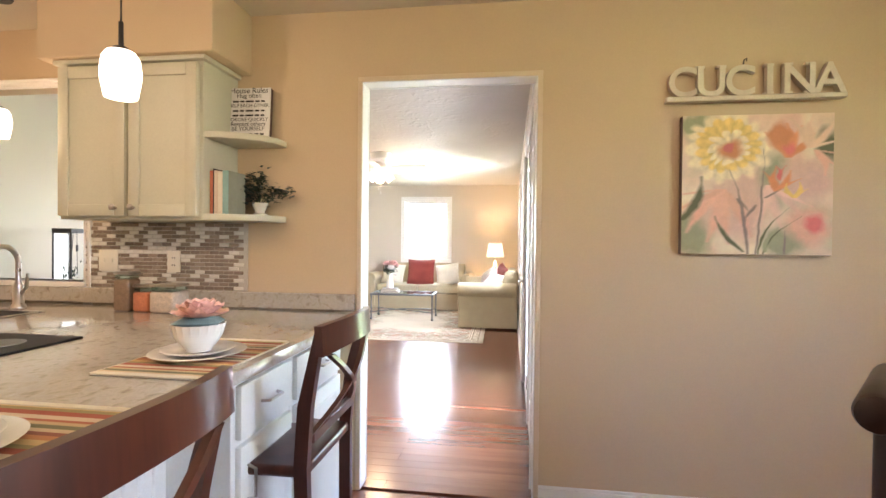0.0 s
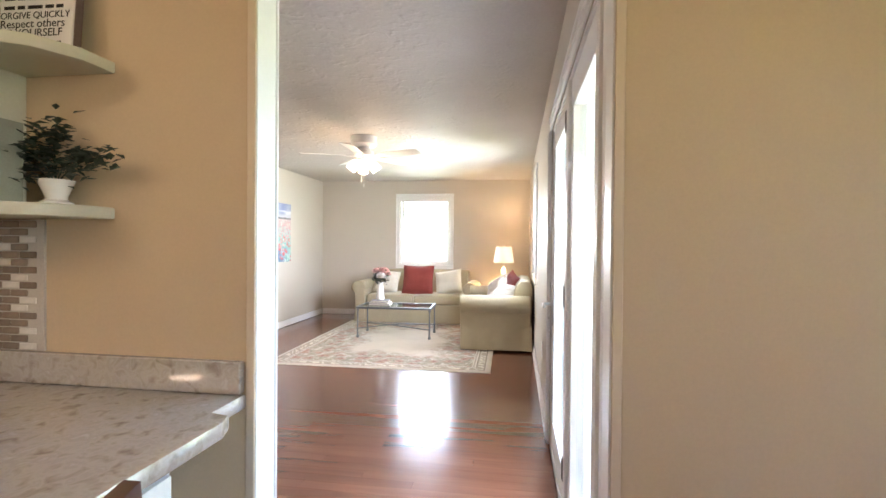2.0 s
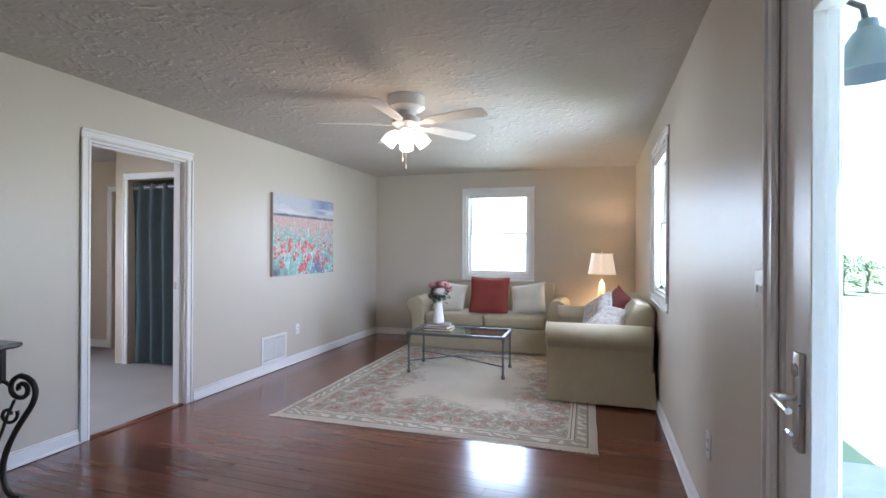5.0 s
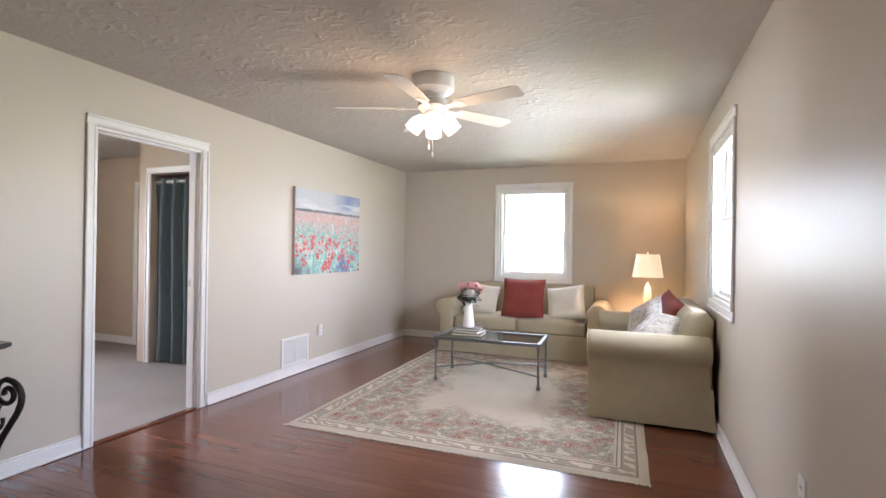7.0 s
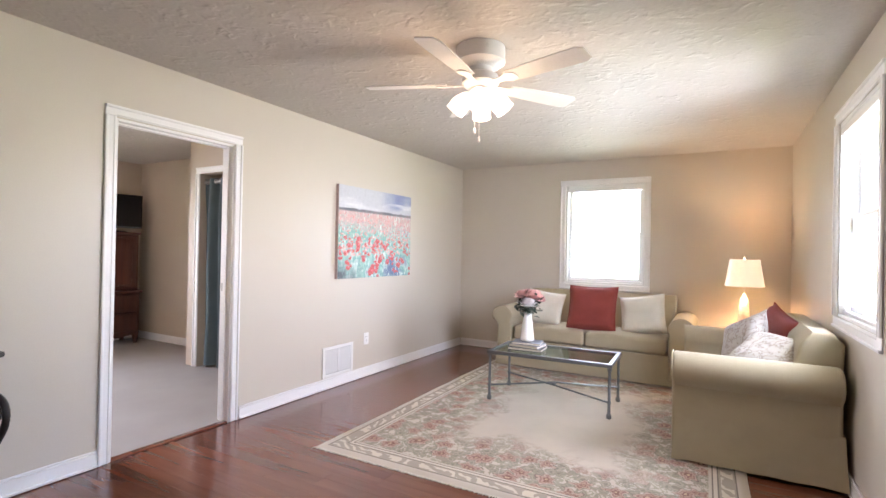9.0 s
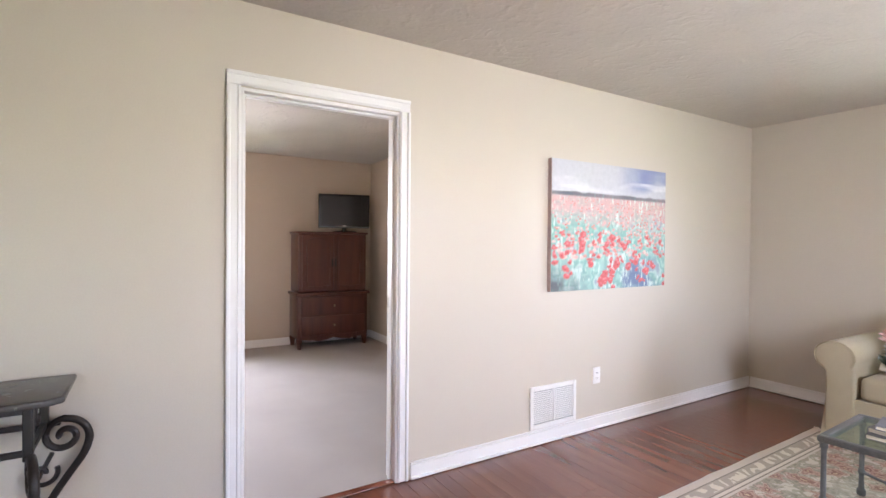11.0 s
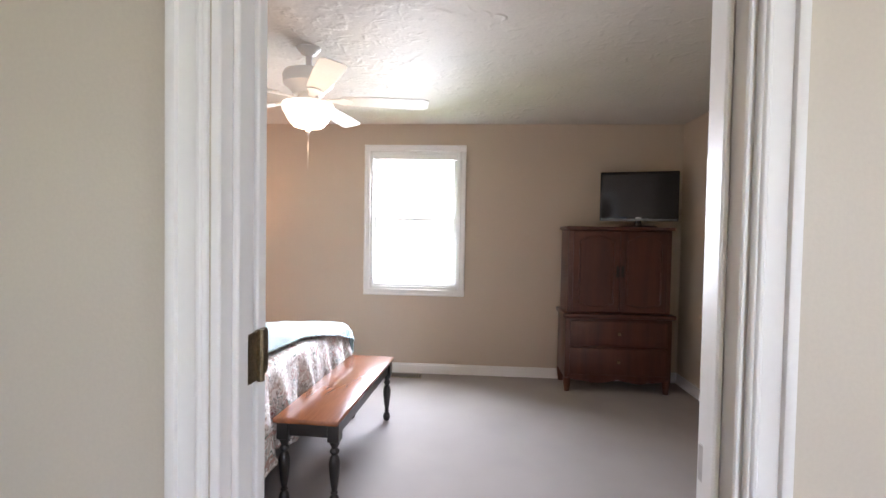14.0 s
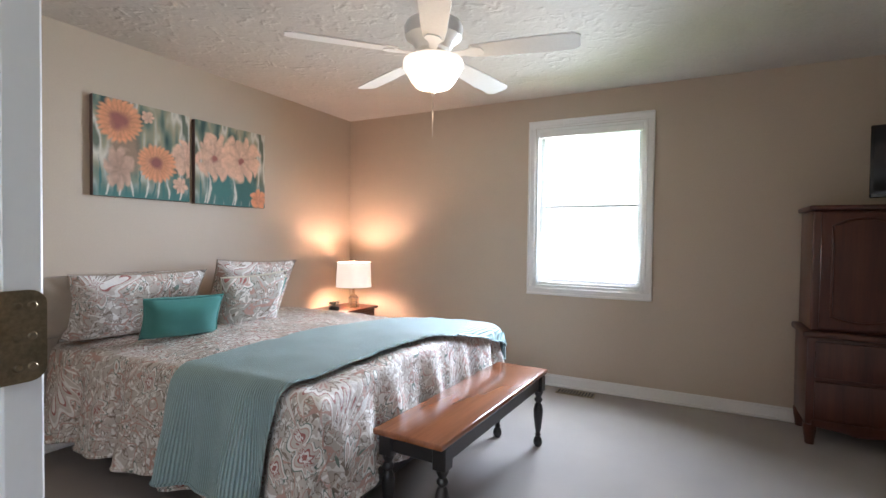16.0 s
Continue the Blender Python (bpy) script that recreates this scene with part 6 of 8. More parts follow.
# coffee table
ct = tagged(new("coffee_table"), "grey iron coffee table with an inset glass top", "coffee table")
ct.matrix_world = pose(-1.915, 9.32, 0.012, 0, 0, 2)
TW, TD, TH = 0.52, 0.275, 0.425
bm = bmesh.new()
for x0, x1, y0, y1 in ((-TW, TW, -TD, -TD + 0.035), (-TW, TW, TD - 0.035, TD), (-TW, -TW + 0.035, -TD + 0.035, TD - 0.035), (TW - 0.035, TW, -TD + 0.035, TD - 0.035)):
    box(bm, x0, x1, y0, y1, TH - 0.03, TH, 0.006, 2)
part("top_frame", bm, PEWTER, ct, smooth=40)
boxes("glass_top", TABLE_GLASS, ct, [(-TW + 0.03, TW - 0.03, -TD + 0.03, TD - 0.03, TH - 0.012, TH - 0.003)])
for sx in (-1, 1):
    for sy in (-1, 1):
        bm = bmesh.new()
        lathe(bm, [(0.016, 0), (0.02, 0.006), (0.02, 0.03), (0.013, 0.038), (0.0115, 0.11), (0.016, 0.118), (0.016, 0.13), (0.0115, 0.138), (0.0115, 0.36), (0.017, 0.37), (0.017, TH - 0.031)], (sx * (TW - 0.022), sy * (TD - 0.022), 0), 12)
        part("leg", bm, PEWTER, ct, smooth=40)
for s in (-1, 1):
    bm = bmesh.new()
    tube(bm, [(-(TW - 0.022) * (1 - 2 * k), -s * (TD - 0.022) * (1 - 2 * k), 0.124 + 0.012 * s * (1 - abs(1 - 2 * k)) + 0.02 * (1 - abs(1 - 2 * k))) for k in [i / 10 for i in range(11)]], 0.0075, 8)
    part("cross_stretcher", bm, PEWTER, ct, smooth=40)
bm = bmesh.new()
lathe(bm, [(0.0, -0.015), (0.02, -0.008), (0.022, 0), (0.02, 0.008), (0.0, 0.016)], (0, 0, 0.144), 12)
part("stretcher_boss", bm, PEWTER, ct, smooth=40)
for k, (w, d, h, col, rz) in enumerate(((0.30, 0.23, 0.022, (0.10, 0.10, 0.11), 4), (0.27, 0.21, 0.024, (0.12, 0.12, 0.13), -5), (0.25, 0.19, 0.02, (0.16, 0.17, 0.20), 9))):
    bk = tagged(new("book"), "grey-covered book in a stack on the glass table", "book", "books on the coffee table")
    bk.matrix_world = pose(-2.15, 9.30, 0.436 + sum((0.022, 0.024, 0.02)[:k]) + 0.001 * k, 0, 0, rz)
    mt = material("book_cover_grey", col, 0.45, 0.1, 30, 200, 0.05)
    boxes("cover", mt, bk, [(-w / 2, w / 2, -d / 2, d / 2, 0, 0.003), (-w / 2, w / 2, -d / 2, d / 2, h - 0.003, h), (-w / 2, -w / 2 + 0.003, -d / 2, d / 2, 0.003, h - 0.003)], 0.001)
    boxes("page_block", PAPER, bk, [(-w / 2 + 0.004, w / 2 - 0.004, -d / 2 + 0.004, d / 2 - 0.004, 0.003, h - 0.003)])
vs = tagged(new("vase"), "tall white ceramic vase on the books", "vase")
vs.matrix_world = pose(-2.16, 9.31, 0.507)
bm = bmesh.new()
lathe(bm, [(0.056, 0), (0.062, 0.006), (0.061, 0.03), (0.050, 0.12), (0.036, 0.215), (0.035, 0.228), (0.045, 0.25), (0.041, 0.25), (0.030, 0.228), (0.03, 0.1)], (0, 0, 0), 24)
part("body", bm, CHINA, vs, smooth=60)


def bouquet(m, heads, seed):
    bq = tagged(new("bouquet"), "bunch of pink and white silk peonies with dark leaves", "flowers")
    bq.matrix_world = m
    rng = random.Random(seed)
    for (x, y, z), mat, r in heads:
        bm = bmesh.new()
        for ring in range(6):
            cnt, el, rr_ = 10 - ring, -0.35 + 0.34 * ring, r * (1 - 0.09 * ring)
            for k in range(cnt):
                a = 2 * math.pi * k / cnt + ring * 0.5 + rng.uniform(-0.15, 0.15)
                d = Vector((math.cos(a) * math.cos(el), math.sin(a) * math.cos(el), math.sin(el)))
                s = Vector((-math.sin(a), math.cos(a), 0))
                c = Vector((x, y, z))
                w_ = rr_ * 0.50
                up = Vector((0, 0, rr_ * 0.25))
                v = [bm.verts.new(c + q) for q in (d * 0.004, d * rr_ * 0.6 + s * w_, d * rr_ + s * w_ * 0.5 + up, d * rr_ - s * w_ * 0.5 + up, d * rr_ * 0.6 - s * w_)]
                bm.faces.new(v)
        part("bloom", bm, mat, bq)
    bm = bmesh.new()
    leaves(bm, (0, 0, 0.05), (0.05, 0.045, 0.03), 150, 0.058, rng, 0.5, 0.8)
    leaves(bm, (0, 0, 0.11), (0.055, 0.055, 0.035), 60, 0.045, rng, 0.2, 1.0)
    part("foliage", bm, LEAF, bq)
    bm = bmesh.new()
    for (x, y, z), _, _ in heads:
        tube(bm, [(x * 0.1, y * 0.1, -0.10), (x * 0.5, y * 0.5, z * 0.5), (x, y, z)], 0.0025, 5)
    part("stems", bm, LEAF, bq)


bouquet(pose(-2.16, 9.31, 0.752), [((0.065, -0.02, 0.155), PETAL_PINK, 0.082), ((-0.055, -0.01, 0.15), PETAL_PINK, 0.075), ((0.03, -0.065, 0.085), PETAL_WHITE, 0.082), ((-0.02, 0.05, 0.165), PETAL_PINK, 0.065), ((0.10, 0.03, 0.12), PETAL_PINK, 0.06), ((-0.07, 0.04, 0.09), PETAL_WHITE, 0.055)], 12)

# end table and lamp in the corner
et = tagged(new("end_table"), "dark wooden end table between the sofas", "side table")
et.matrix_world = pose(-0.46, 10.62, 0)
bm = bmesh.new()
lathe(bm, [(0.22, 0), (0.225, 0.01), (0.22, 0.025)], (0, 0, 0.555), 28)
part("tabletop", bm, ARMOIRE_WOOD, et, smooth=40)
for k in range(3):
    a = k * 2.094 + 0.5
    bm = bmesh.new()
    tube(bm, [(0.17 * math.cos(a), 0.17 * math.sin(a), 0), (0.13 * math.cos(a), 0.13 * math.sin(a), 0.3), (0.15 * math.cos(a), 0.15 * math.sin(a), 0.556)], 0.016, 8)
    part("leg", bm, ARMOIRE_WOOD, et, smooth=40)


def table_lamp(name, label, m, base_rows, base_mat, shade, shade_mat, watts, colour):
    t = tagged(new(name), label, "table lamp")
    t.matrix_world = m
    bm = bmesh.new()
    lathe(bm, base_rows, (0, 0, 0), 20)
    part("base", bm, base_mat, t, smooth=40)
    rb, rt, z0, z1 = shade
    bm = bmesh.new()
    k = 32
    rings = [[bm.verts.new((r * math.cos(2 * math.pi * i / k), r * math.sin(2 * math.pi * i / k), z)) for i in range(k)] for r, z in ((rb, z0), (rt, z1), (rt - 0.004, z1), (rb - 0.004, z0))]
    for a, b in zip(rings, rings[1:] + rings[:1]):
        for i in range(k):
            bm.faces.new((a[i], a[(i + 1) % k], b[(i + 1) % k], b[i]))
    part("shade", bm, shade_mat, t, "lit fabric shade", 50)
    bm = bmesh.new()
    tube(bm, [(0, 0, base_rows[-1][1]), (0, 0, z1 + 0.012)], 0.004, 8)
    for a in (0, 2.094, 4.189):
        tube(bm, [(0, 0, z1 - 0.01), ((rt - 0.003) * math.cos(a), (rt - 0.003) * math.sin(a), z1 - 0.008)], 0.002, 5)
    lathe(bm, [(0.006, 0), (0.010, 0.008), (0.005, 0.02)], (0, 0, z1 + 0.012), 10)
    part("harp", bm, METAL, t)
    lamp(name + "_bulb", "POINT", m @ Matrix.Translation((0, 0, (z0 + z1) / 2)), watts, colour, 0.035)
    return t


MARBLE = noise_ramp("cream_marble_glass", [(0.35, (0.62, 0.50, 0.36)), (0.55, (0.74, 0.66, 0.54)), (0.7, (0.80, 0.76, 0.68))], 18, 5, 1.0, 0.2)
table_lamp("table_lamp", "cream stone table lamp with a lit linen shade", pose(-0.46, 10.62, 0.581), [(0.075, 0), (0.075, 0.015), (0.05, 0.022), (0.048, 0.03), (0.058, 0.04), (0.034, 0.31), (0.02, 0.325), (0.012, 0.36)], MARBLE, (0.165, 0.125, 0.43, 0.685), SHADE, 2.2, WARM)


# console table with iron scrolls
co = tagged(new("console_table"), "black wrought-iron console table with scrolled legs and stone top", "console table")
bm = bmesh.new()
prism(bm, [(-3.785, 4.92), (-3.46, 4.92), (-3.425, 4.955), (-3.40, 5.50), (-3.425, 6.045), (-3.46, 6.085), (-3.785, 6.085)], 0.775, 0.80, 0.008, 3)
part("top", bm, STONE_TOP, co, smooth=40)
for x0, x1, y0, y1 in ((-3.76, -3.74, 4.95, 6.04), (-3.47, -3.45, 4.98, 5.98), (-3.74, -3.47, 4.96, 4.98), (-3.74, -3.47, 5.98, 6.0)):
    for z in (0.755, 0.615):
        boxes("apron_rail", IRON, co, [(x0, x1, y0, y1, z, z + 0.02)], 0.003)
for (x, y) in ((-3.46, 5.99), (-3.46, 4.97), (-3.75, 5.99), (-3.75, 4.97)):
    boxes("apron_post", IRON, co, [(x - 0.014, x + 0.014, y - 0.014, y + 0.014, 0.60, 0.775)], 0.003)
for y in (5.15, 5.40, 5.65, 5.85):
    bm = bmesh.new()
    for s in (-1, 1):
        tube(bm, spiral((-3.46, y + s * 0.035, 0.695), 0.045, 0.012, math.pi / 2, math.pi / 2 + s * 4.6, ((0, 1, 0), (0, 0, 1))), 0.006, 6)
    part("apron_scroll", bm, IRON, co, smooth=50)
for y in (5.985, 4.985):
    bm = bmesh.new()
    for s in (-1, 1):
        tube(bm, spiral((-3.60 + s * 0.065, y, 0.69), 0.06, 0.014, math.pi / 2, math.pi / 2 + s * 4.6, ((1, 0, 0), (0, 0, 1))), 0.006, 6)
    part("apron_scroll", bm, IRON, co, smooth=50)


def flowing(pts, n=6):
    """A smooth run of points through the given ones."""
    p = [Vector(q) for q in pts]
    p = [2 * p[0] - p[1]] + p + [2 * p[-1] - p[-2]]
    out = []
    for a, b, c, d in zip(p, p[1:], p[2:], p[3:]):
        for k in range(n):
            t = k / n
            out.append(0.5 * (2 * b + (c - a) * t + (2 * a - 5 * b + 4 * c - d) * t * t + (3 * b - a - 3 * c + d) * t ** 3))
    return out + [p[-2]]


def scroll_leg(x, y, out):
    """A cabriole leg of bent bar with a scroll at the knee; out: the way it faces."""
    o = Vector(out).normalized()
    c = Vector((x, y, 0))
    def at(a, z):
        return c + o * a + Vector((0, 0, z))
    bm = bmesh.new()
    tube(bm, flowing([at(*p) for p in ((0.115, 0.642), (0.155, 0.632), (0.188, 0.602), (0.20, 0.555), (0.182, 0.495), (0.14, 0.43), (0.095, 0.36), (0.055, 0.28), (0.028, 0.20), (0.025, 0.13), (0.04, 0.06), (0.08, 0.016), (0.125, 0.012))], 4), 0.0145, 8)
    tube(bm, spiral(at(0.122, 0.575), 0.067, 0.012, 1.6, 1.6 + 8.2, (tuple(o), (0, 0, 1)), 40), 0.0125, 7)
    tube(bm, [at(*p) for p in ((0.06, 0.59), (0.03, 0.61), (0.0, 0.615))], 0.010, 6)
    tube(bm, flowing([at(*p) for p in ((0.085, 0.515), (0.05, 0.44), (0.02, 0.36), (-0.01, 0.28), (-0.02, 0.20), (0.0, 0.12), (0.03, 0.09))], 4), 0.008, 6)
    tube(bm, spiral(at(0.052, 0.44), 0.052, 0.014, 0.4, 0.4 - 6.6, (tuple(o), (0, 0, 1)), 30), 0.009, 7)
    part("scroll_leg", bm, IRON, co, smooth=50)


for x, y, o in ((-3.47, 5.985, (1, 0.25, 0)), (-3.47, 4.985, (1, -0.25, 0)), (-3.74, 5.93, (0.0, 1, 0)), (-3.74, 5.03, (0.0, -1, 0))):
    scroll_leg(x, y, o)
bm = bmesh.new()
tube(bm, [(-3.46, 5.93, 0.17), (-3.58, 5.70, 0.24), (-3.60, 5.48, 0.26), (-3.58, 5.26, 0.24), (-3.46, 5.03, 0.17)], 0.009, 7)
part("stretcher", bm, IRON, co, smooth=50)


# ceiling fans
def fan(name, label, x, y, drop, blade_z, angle, radius, housing, globes, pitch, group="ceiling fans"):
    f = tagged(new(name), label, "ceiling fan", group)
    f.matrix_world = pose(x, y, CEIL + 0.022)
    bm = bmesh.new()
    lathe(bm, housing, (0, 0, 0), 30)
    part("motor_housing", bm, FAN_WHITE, f, smooth=35)
    for k in range(5):
        a = angle + 72 * k
        m = pose(0, 0, blade_z, 0, 0, a) @ pose(0, 0, 0, pitch, 0, 0)
        bm = bmesh.new()
        outline = [(0.19, -0.048), (0.30, -0.058), (0.52, -0.066), (radius - 0.03, -0.066), (radius, -0.045), (radius, 0.045), (radius - 0.03, 0.066), (0.52, 0.066), (0.30, 0.058), (0.19, 0.048)]
        prism(bm, outline, -0.003, 0.003, 0.001, 1)
        bmesh.ops.transform(bm, matrix=m, verts=bm.verts)
        bl = part("blade", bm, FAN_BLADE, f, smooth=30)
        bm = bmesh.new()
        prism(bm, [(0.085, -0.018), (0.16, -0.022), (0.205, -0.045), (0.245, -0.03), (0.255, 0.0), (0.245, 0.03), (0.205, 0.045), (0.16, 0.022), (0.085, 0.018)], -0.009, -0.004, 0.001, 1)
        bmesh.ops.transform(bm, matrix=m, verts=bm.verts)
        part("blade_bracket", bm, FAN_WHITE, bl, smooth=30)
    globes(f)
    return f


def tulip_globes(f):
    for k in range(4):
        a = radians(20 + 90 * k)
        tilt = pose(0.06 * math.cos(a), 0.06 * math.sin(a), -0.268, 0, 0, math.degrees(a)) @ pose(0, 0, 0, 0, -38, 0)
        bm = bmesh.new()
        lathe(bm, [(0.012, 0.0), (0.02, -0.012), (0.022, -0.02)], (0, 0, 0), 14)
        bmesh.ops.transform(bm, matrix=tilt, verts=bm.verts)
        g = part("lamp_arm", bm, FAN_WHITE, f, smooth=40)
        bm = bmesh.new()
        lathe(bm, [(0.022, -0.012), (0.034, -0.03), (0.050, -0.065), (0.055, -0.095), (0.052, -0.125), (0.056, -0.135), (0.03, -0.128)], (0, 0, 0), 22)
        bmesh.ops.transform(bm, matrix=tilt, verts=bm.verts)
        part("glass_globe", bm, FROST, g, "lit frosted glass globe", 50).visible_shadow = False
    for dx, ln in ((0.012, 0.24), (-0.015, 0.19)):
        bm = bmesh.new()
        tube(bm, [(dx, -0.03, -0.285), (dx, -0.03, -0.285 - ln)], 0.0016, 5)
        lathe(bm, [(0.003, 0), (0.007, -0.01), (0.007, -0.028), (0.003, -0.034)], (dx, -0.03, -0.285 - ln), 8)
        part("pull_chain", bm, FAN_WHITE, f)


fan("ceiling_fan", "white flush-mount ceiling fan with five blades and lit globes", -1.87, 7.62, 0, -0.225, 200.6, 0.66,
    [(0.13, 0), (0.137, -0.01), (0.137, -0.105), (0.112, -0.125), (0.075, -0.138), (0.07, -0.165), (0.10, -0.178), (0.105, -0.22), (0.085, -0.242), (0.06, -0.25), (0.062, -0.275), (0.04, -0.298), (0.01, -0.303)], tulip_globes, -11)
lamp("fan_bulb", "POINT", pose(-1.87, 7.62, CEIL - 0.38), 1.05, WARM, 0.16)


def bowl_globe(f):
    bm = bmesh.new()
    lathe(bm, [(0.145, -0.345), (0.150, -0.36), (0.146, -0.385), (0.125, -0.42), (0.112, -0.445), (0.085, -0.475), (0.03, -0.487)], (0, 0, 0), 30)
    part("glass_bowl", bm, FROST, f, "lit alabaster glass bowl", 50).visible_shadow = False
    bm = bmesh.new()
    lathe(bm, [(0.018, -0.485), (0.02, -0.495), (0.008, -0.505), (0.006, -0.52)], (0, 0, 0), 12)
    tube(bm, [(0.0, 0.0, -0.515), (0.0, 0.0, -0.72)], 0.0014, 5)
    tube(bm, [(0.02, 0.01, -0.48), (0.02, 0.01, -0.60)], 0.0014, 5)
    part("finial_and_chain", bm, METAL, f)


fan("ceiling_fan", "white bedroom ceiling fan with five blades and a lit glass bowl", -5.85, 6.11, 0, -0.315, 29.1, 0.70,
    [(0.07, 0), (0.068, -0.03), (0.04, -0.06), (0.018, -0.07), (0.018, -0.14), (0.05, -0.15), (0.135, -0.165), (0.145, -0.185), (0.14, -0.235), (0.10, -0.265), (0.085, -0.295), (0.06, -0.30), (0.06, -0.33), (0.10, -0.345), (0.03, -0.35)], bowl_globe, -11)
lamp("fan_bulb", "POINT", pose(-5.84, 6.10, CEIL - 0.56), 0.8, WARM, 0.15)

# wall things in the living room
def poppy_field(x, z):
    """Sky, tree line, hazy far rows and loose teal leaves of the field."""
    n1, n2, n3 = lattice(x, z, 5, 31), lattice(x, z, 14, 32), lattice(x, z, 34, 33)
    streak = lattice(x * 0.8, z * 5, 4, 34)
    img = wash(x, z, [(0.26, 0.44, 0.40), (0.34, 0.56, 0.49), (0.20, 0.40, 0.36), (0.44, 0.60, 0.55), (0.30, 0.36, 0.40)], 13, 35)
    img = lay(img, (0.52, 0.40, 0.38), (n2 - 0.45) * 3 * np.clip((z + 0.2) / 0.3, 0, 1))
    img = lay(img, (0.62, 0.38, 0.36), np.clip((z - 0.0) / 0.16, 0, 0.75) * (0.5 + n3))
    img = lay(img, (0.15, 0.21, 0.32), (n1 - 0.55) * 4 * np.clip((-0.08 - z) / 0.2, 0, 1))
    swath = np.clip(1 - np.abs(z + 0.10 + 0.12 * x + 0.10 * (n1 - 0.5)) / 0.13, 0, 1)
    img = lay(img, (0.16, 0.44, 0.38), swath * (n3 * 1.3 - 0.1))
    img = lay(img, (0.60, 0.74, 0.68), (lattice(x * 2.2, z * 0.7, 26, 36) - 0.62) * 5)
    img = lay(img, (0.12, 0.13, 0.14), np.clip((-0.25 - z) / 0.15, 0, 1) * np.clip((-0.2 - x) / 0.25, 0, 1) * (n2 * 1.4))
    rng = random.Random(21)
    for k in range(620):
        f = rng.random() ** 1.3
        cx, cz, r = rng.uniform(-0.6, 0.6), 0.20 - 0.42 * f, 0.006 + 0.020 * f
        d = np.hypot(x - cx, (z - cz) / 0.6)
        img = lay(img, rng.choice(((0.66, 0.24, 0.22), (0.70, 0.36, 0.34), (0.62, 0.14, 0.13), (0.70, 0.50, 0.44))), (r - d) / (0.5 * r) * 0.75)
    for k in range(46):
        cx, cz = rng.uniform(-0.6, 0.6), -0.06 - 0.36 * rng.random()
        for q in range(rng.choice((1, 2, 3))):
            px, pz, r = cx + rng.uniform(-0.05, 0.05), cz + rng.uniform(-0.035, 0.035), rng.uniform(0.017, 0.034)
            d = np.hypot(x - px + (n3 - 0.5) * 0.05, (z - pz + (n2 - 0.5) * 0.05) / 0.85)
            img = lay(img, (0.60, 0.12, 0.12), (r - d) / (0.3 * r) * 0.95)
            d = np.hypot(x - px - 0.006, (z - pz - 0.012) / 0.6)
            img = lay(img, (0.72, 0.28, 0.28), (0.6 * r - d) / (0.5 * r) * 0.8)
            d = np.hypot(x - px, z - pz + 0.008)
            img = lay(img, (0.10, 0.03, 0.04), (0.18 * r - d) / (0.15 * r))
    sky_c = lay(np.tile((0.52, 0.53, 0.56), (len(x), 1)), (0.15, 0.20, 0.42), np.clip((x - 0.02) / 0.45, 0, 1) * np.clip((z - 0.26 + 0.1 * (n1 - 0.5)) / 0.08, 0, 0.9) * (0.5 + n1))
    sky_c = lay(sky_c, (0.72, 0.72, 0.72), (streak - 0.5) * 3.5 * np.clip((0.42 - z) / 0.12, 0, 1))
    over = np.clip((z - 0.222 - 0.012 * n2) / 0.008, 0, 1)
    img = lay(img, (0.10, 0.13, 0.15), np.clip((z - 0.200) / 0.01, 0, 1) * (0.6 + 0.4 * n1))
    return img + (sky_c - img) * over[:, None]


canvas("poppy_painting", "large stretched canvas of a red poppy field", pose(-3.764, 9.21, 1.455, 0, 0, 90), 1.22, 0.89, poppy_field, [], 190, 140, material("pale_canvas_edge", (0.50, 0.40, 0.38), 0.75, 0.25, 12, 150, 0.2))

vt = tagged(new("wall_vent"), "white louvred return-air vent low on the wall", "vent")
vy0, vy1, vz0, vz1 = 8.46, 8.88, 0.105, 0.385
boxes("backing", PEWTER, vt, [(LX0, LX0 + 0.003, vy0 + 0.01, vy1 - 0.01, vz0 + 0.01, vz1 - 0.01)])
boxes("frame", WHITE_PLASTIC, vt, [(LX0, LX0 + 0.012, vy0, vy0 + 0.03, vz0, vz1), (LX0, LX0 + 0.012, vy1 - 0.03, vy1, vz0, vz1), (LX0, LX0 + 0.012, vy0 + 0.03, vy1 - 0.03, vz0, vz0 + 0.03), (LX0, LX0 + 0.012, vy0 + 0.03, vy1 - 0.03, vz1 - 0.03, vz1), (LX0, LX0 + 0.012, 8.663, 8.677, vz0 + 0.03, vz1 - 0.03)], 0.002)
for k in range(16):
    z = vz0 + 0.037 + 0.0132 * k
    boxes("louvre", WHITE_PLASTIC, vt, [(LX0 + 0.003, LX0 + 0.009, vy0 + 0.031, 8.662, z, z + 0.0088), (LX0 + 0.003, LX0 + 0.009, 8.678, vy1 - 0.031, z, z + 0.0088)])
wall_plate("wall_outlet", "y", LX0, 1, 9.09, 0.385, 0.075, 0.118, "white outlet plate on the greige wall", SOCKET, WHITE_PLASTIC)
wall_plate("wall_outlet", "y", LX1, -1, 6.72, 0.435, 0.075, 0.118, "white outlet plate near the floor", SOCKET, WHITE_PLASTIC)
wall_plate("light_switch", "y", LX1, -1, 5.995, 1.19, 0.115, 0.118, "white double switch plate beside the patio door", [(-0.023, 0, 0.01, 0.022), (0.023, 0, 0.01, 0.022)], WHITE_PLASTIC)

# ---- bedroom ----
BX_L, BX_R, B_HEAD, B_FOOT, B_TOP = -6.84, -5.14, 4.12, 6.02, 0.612


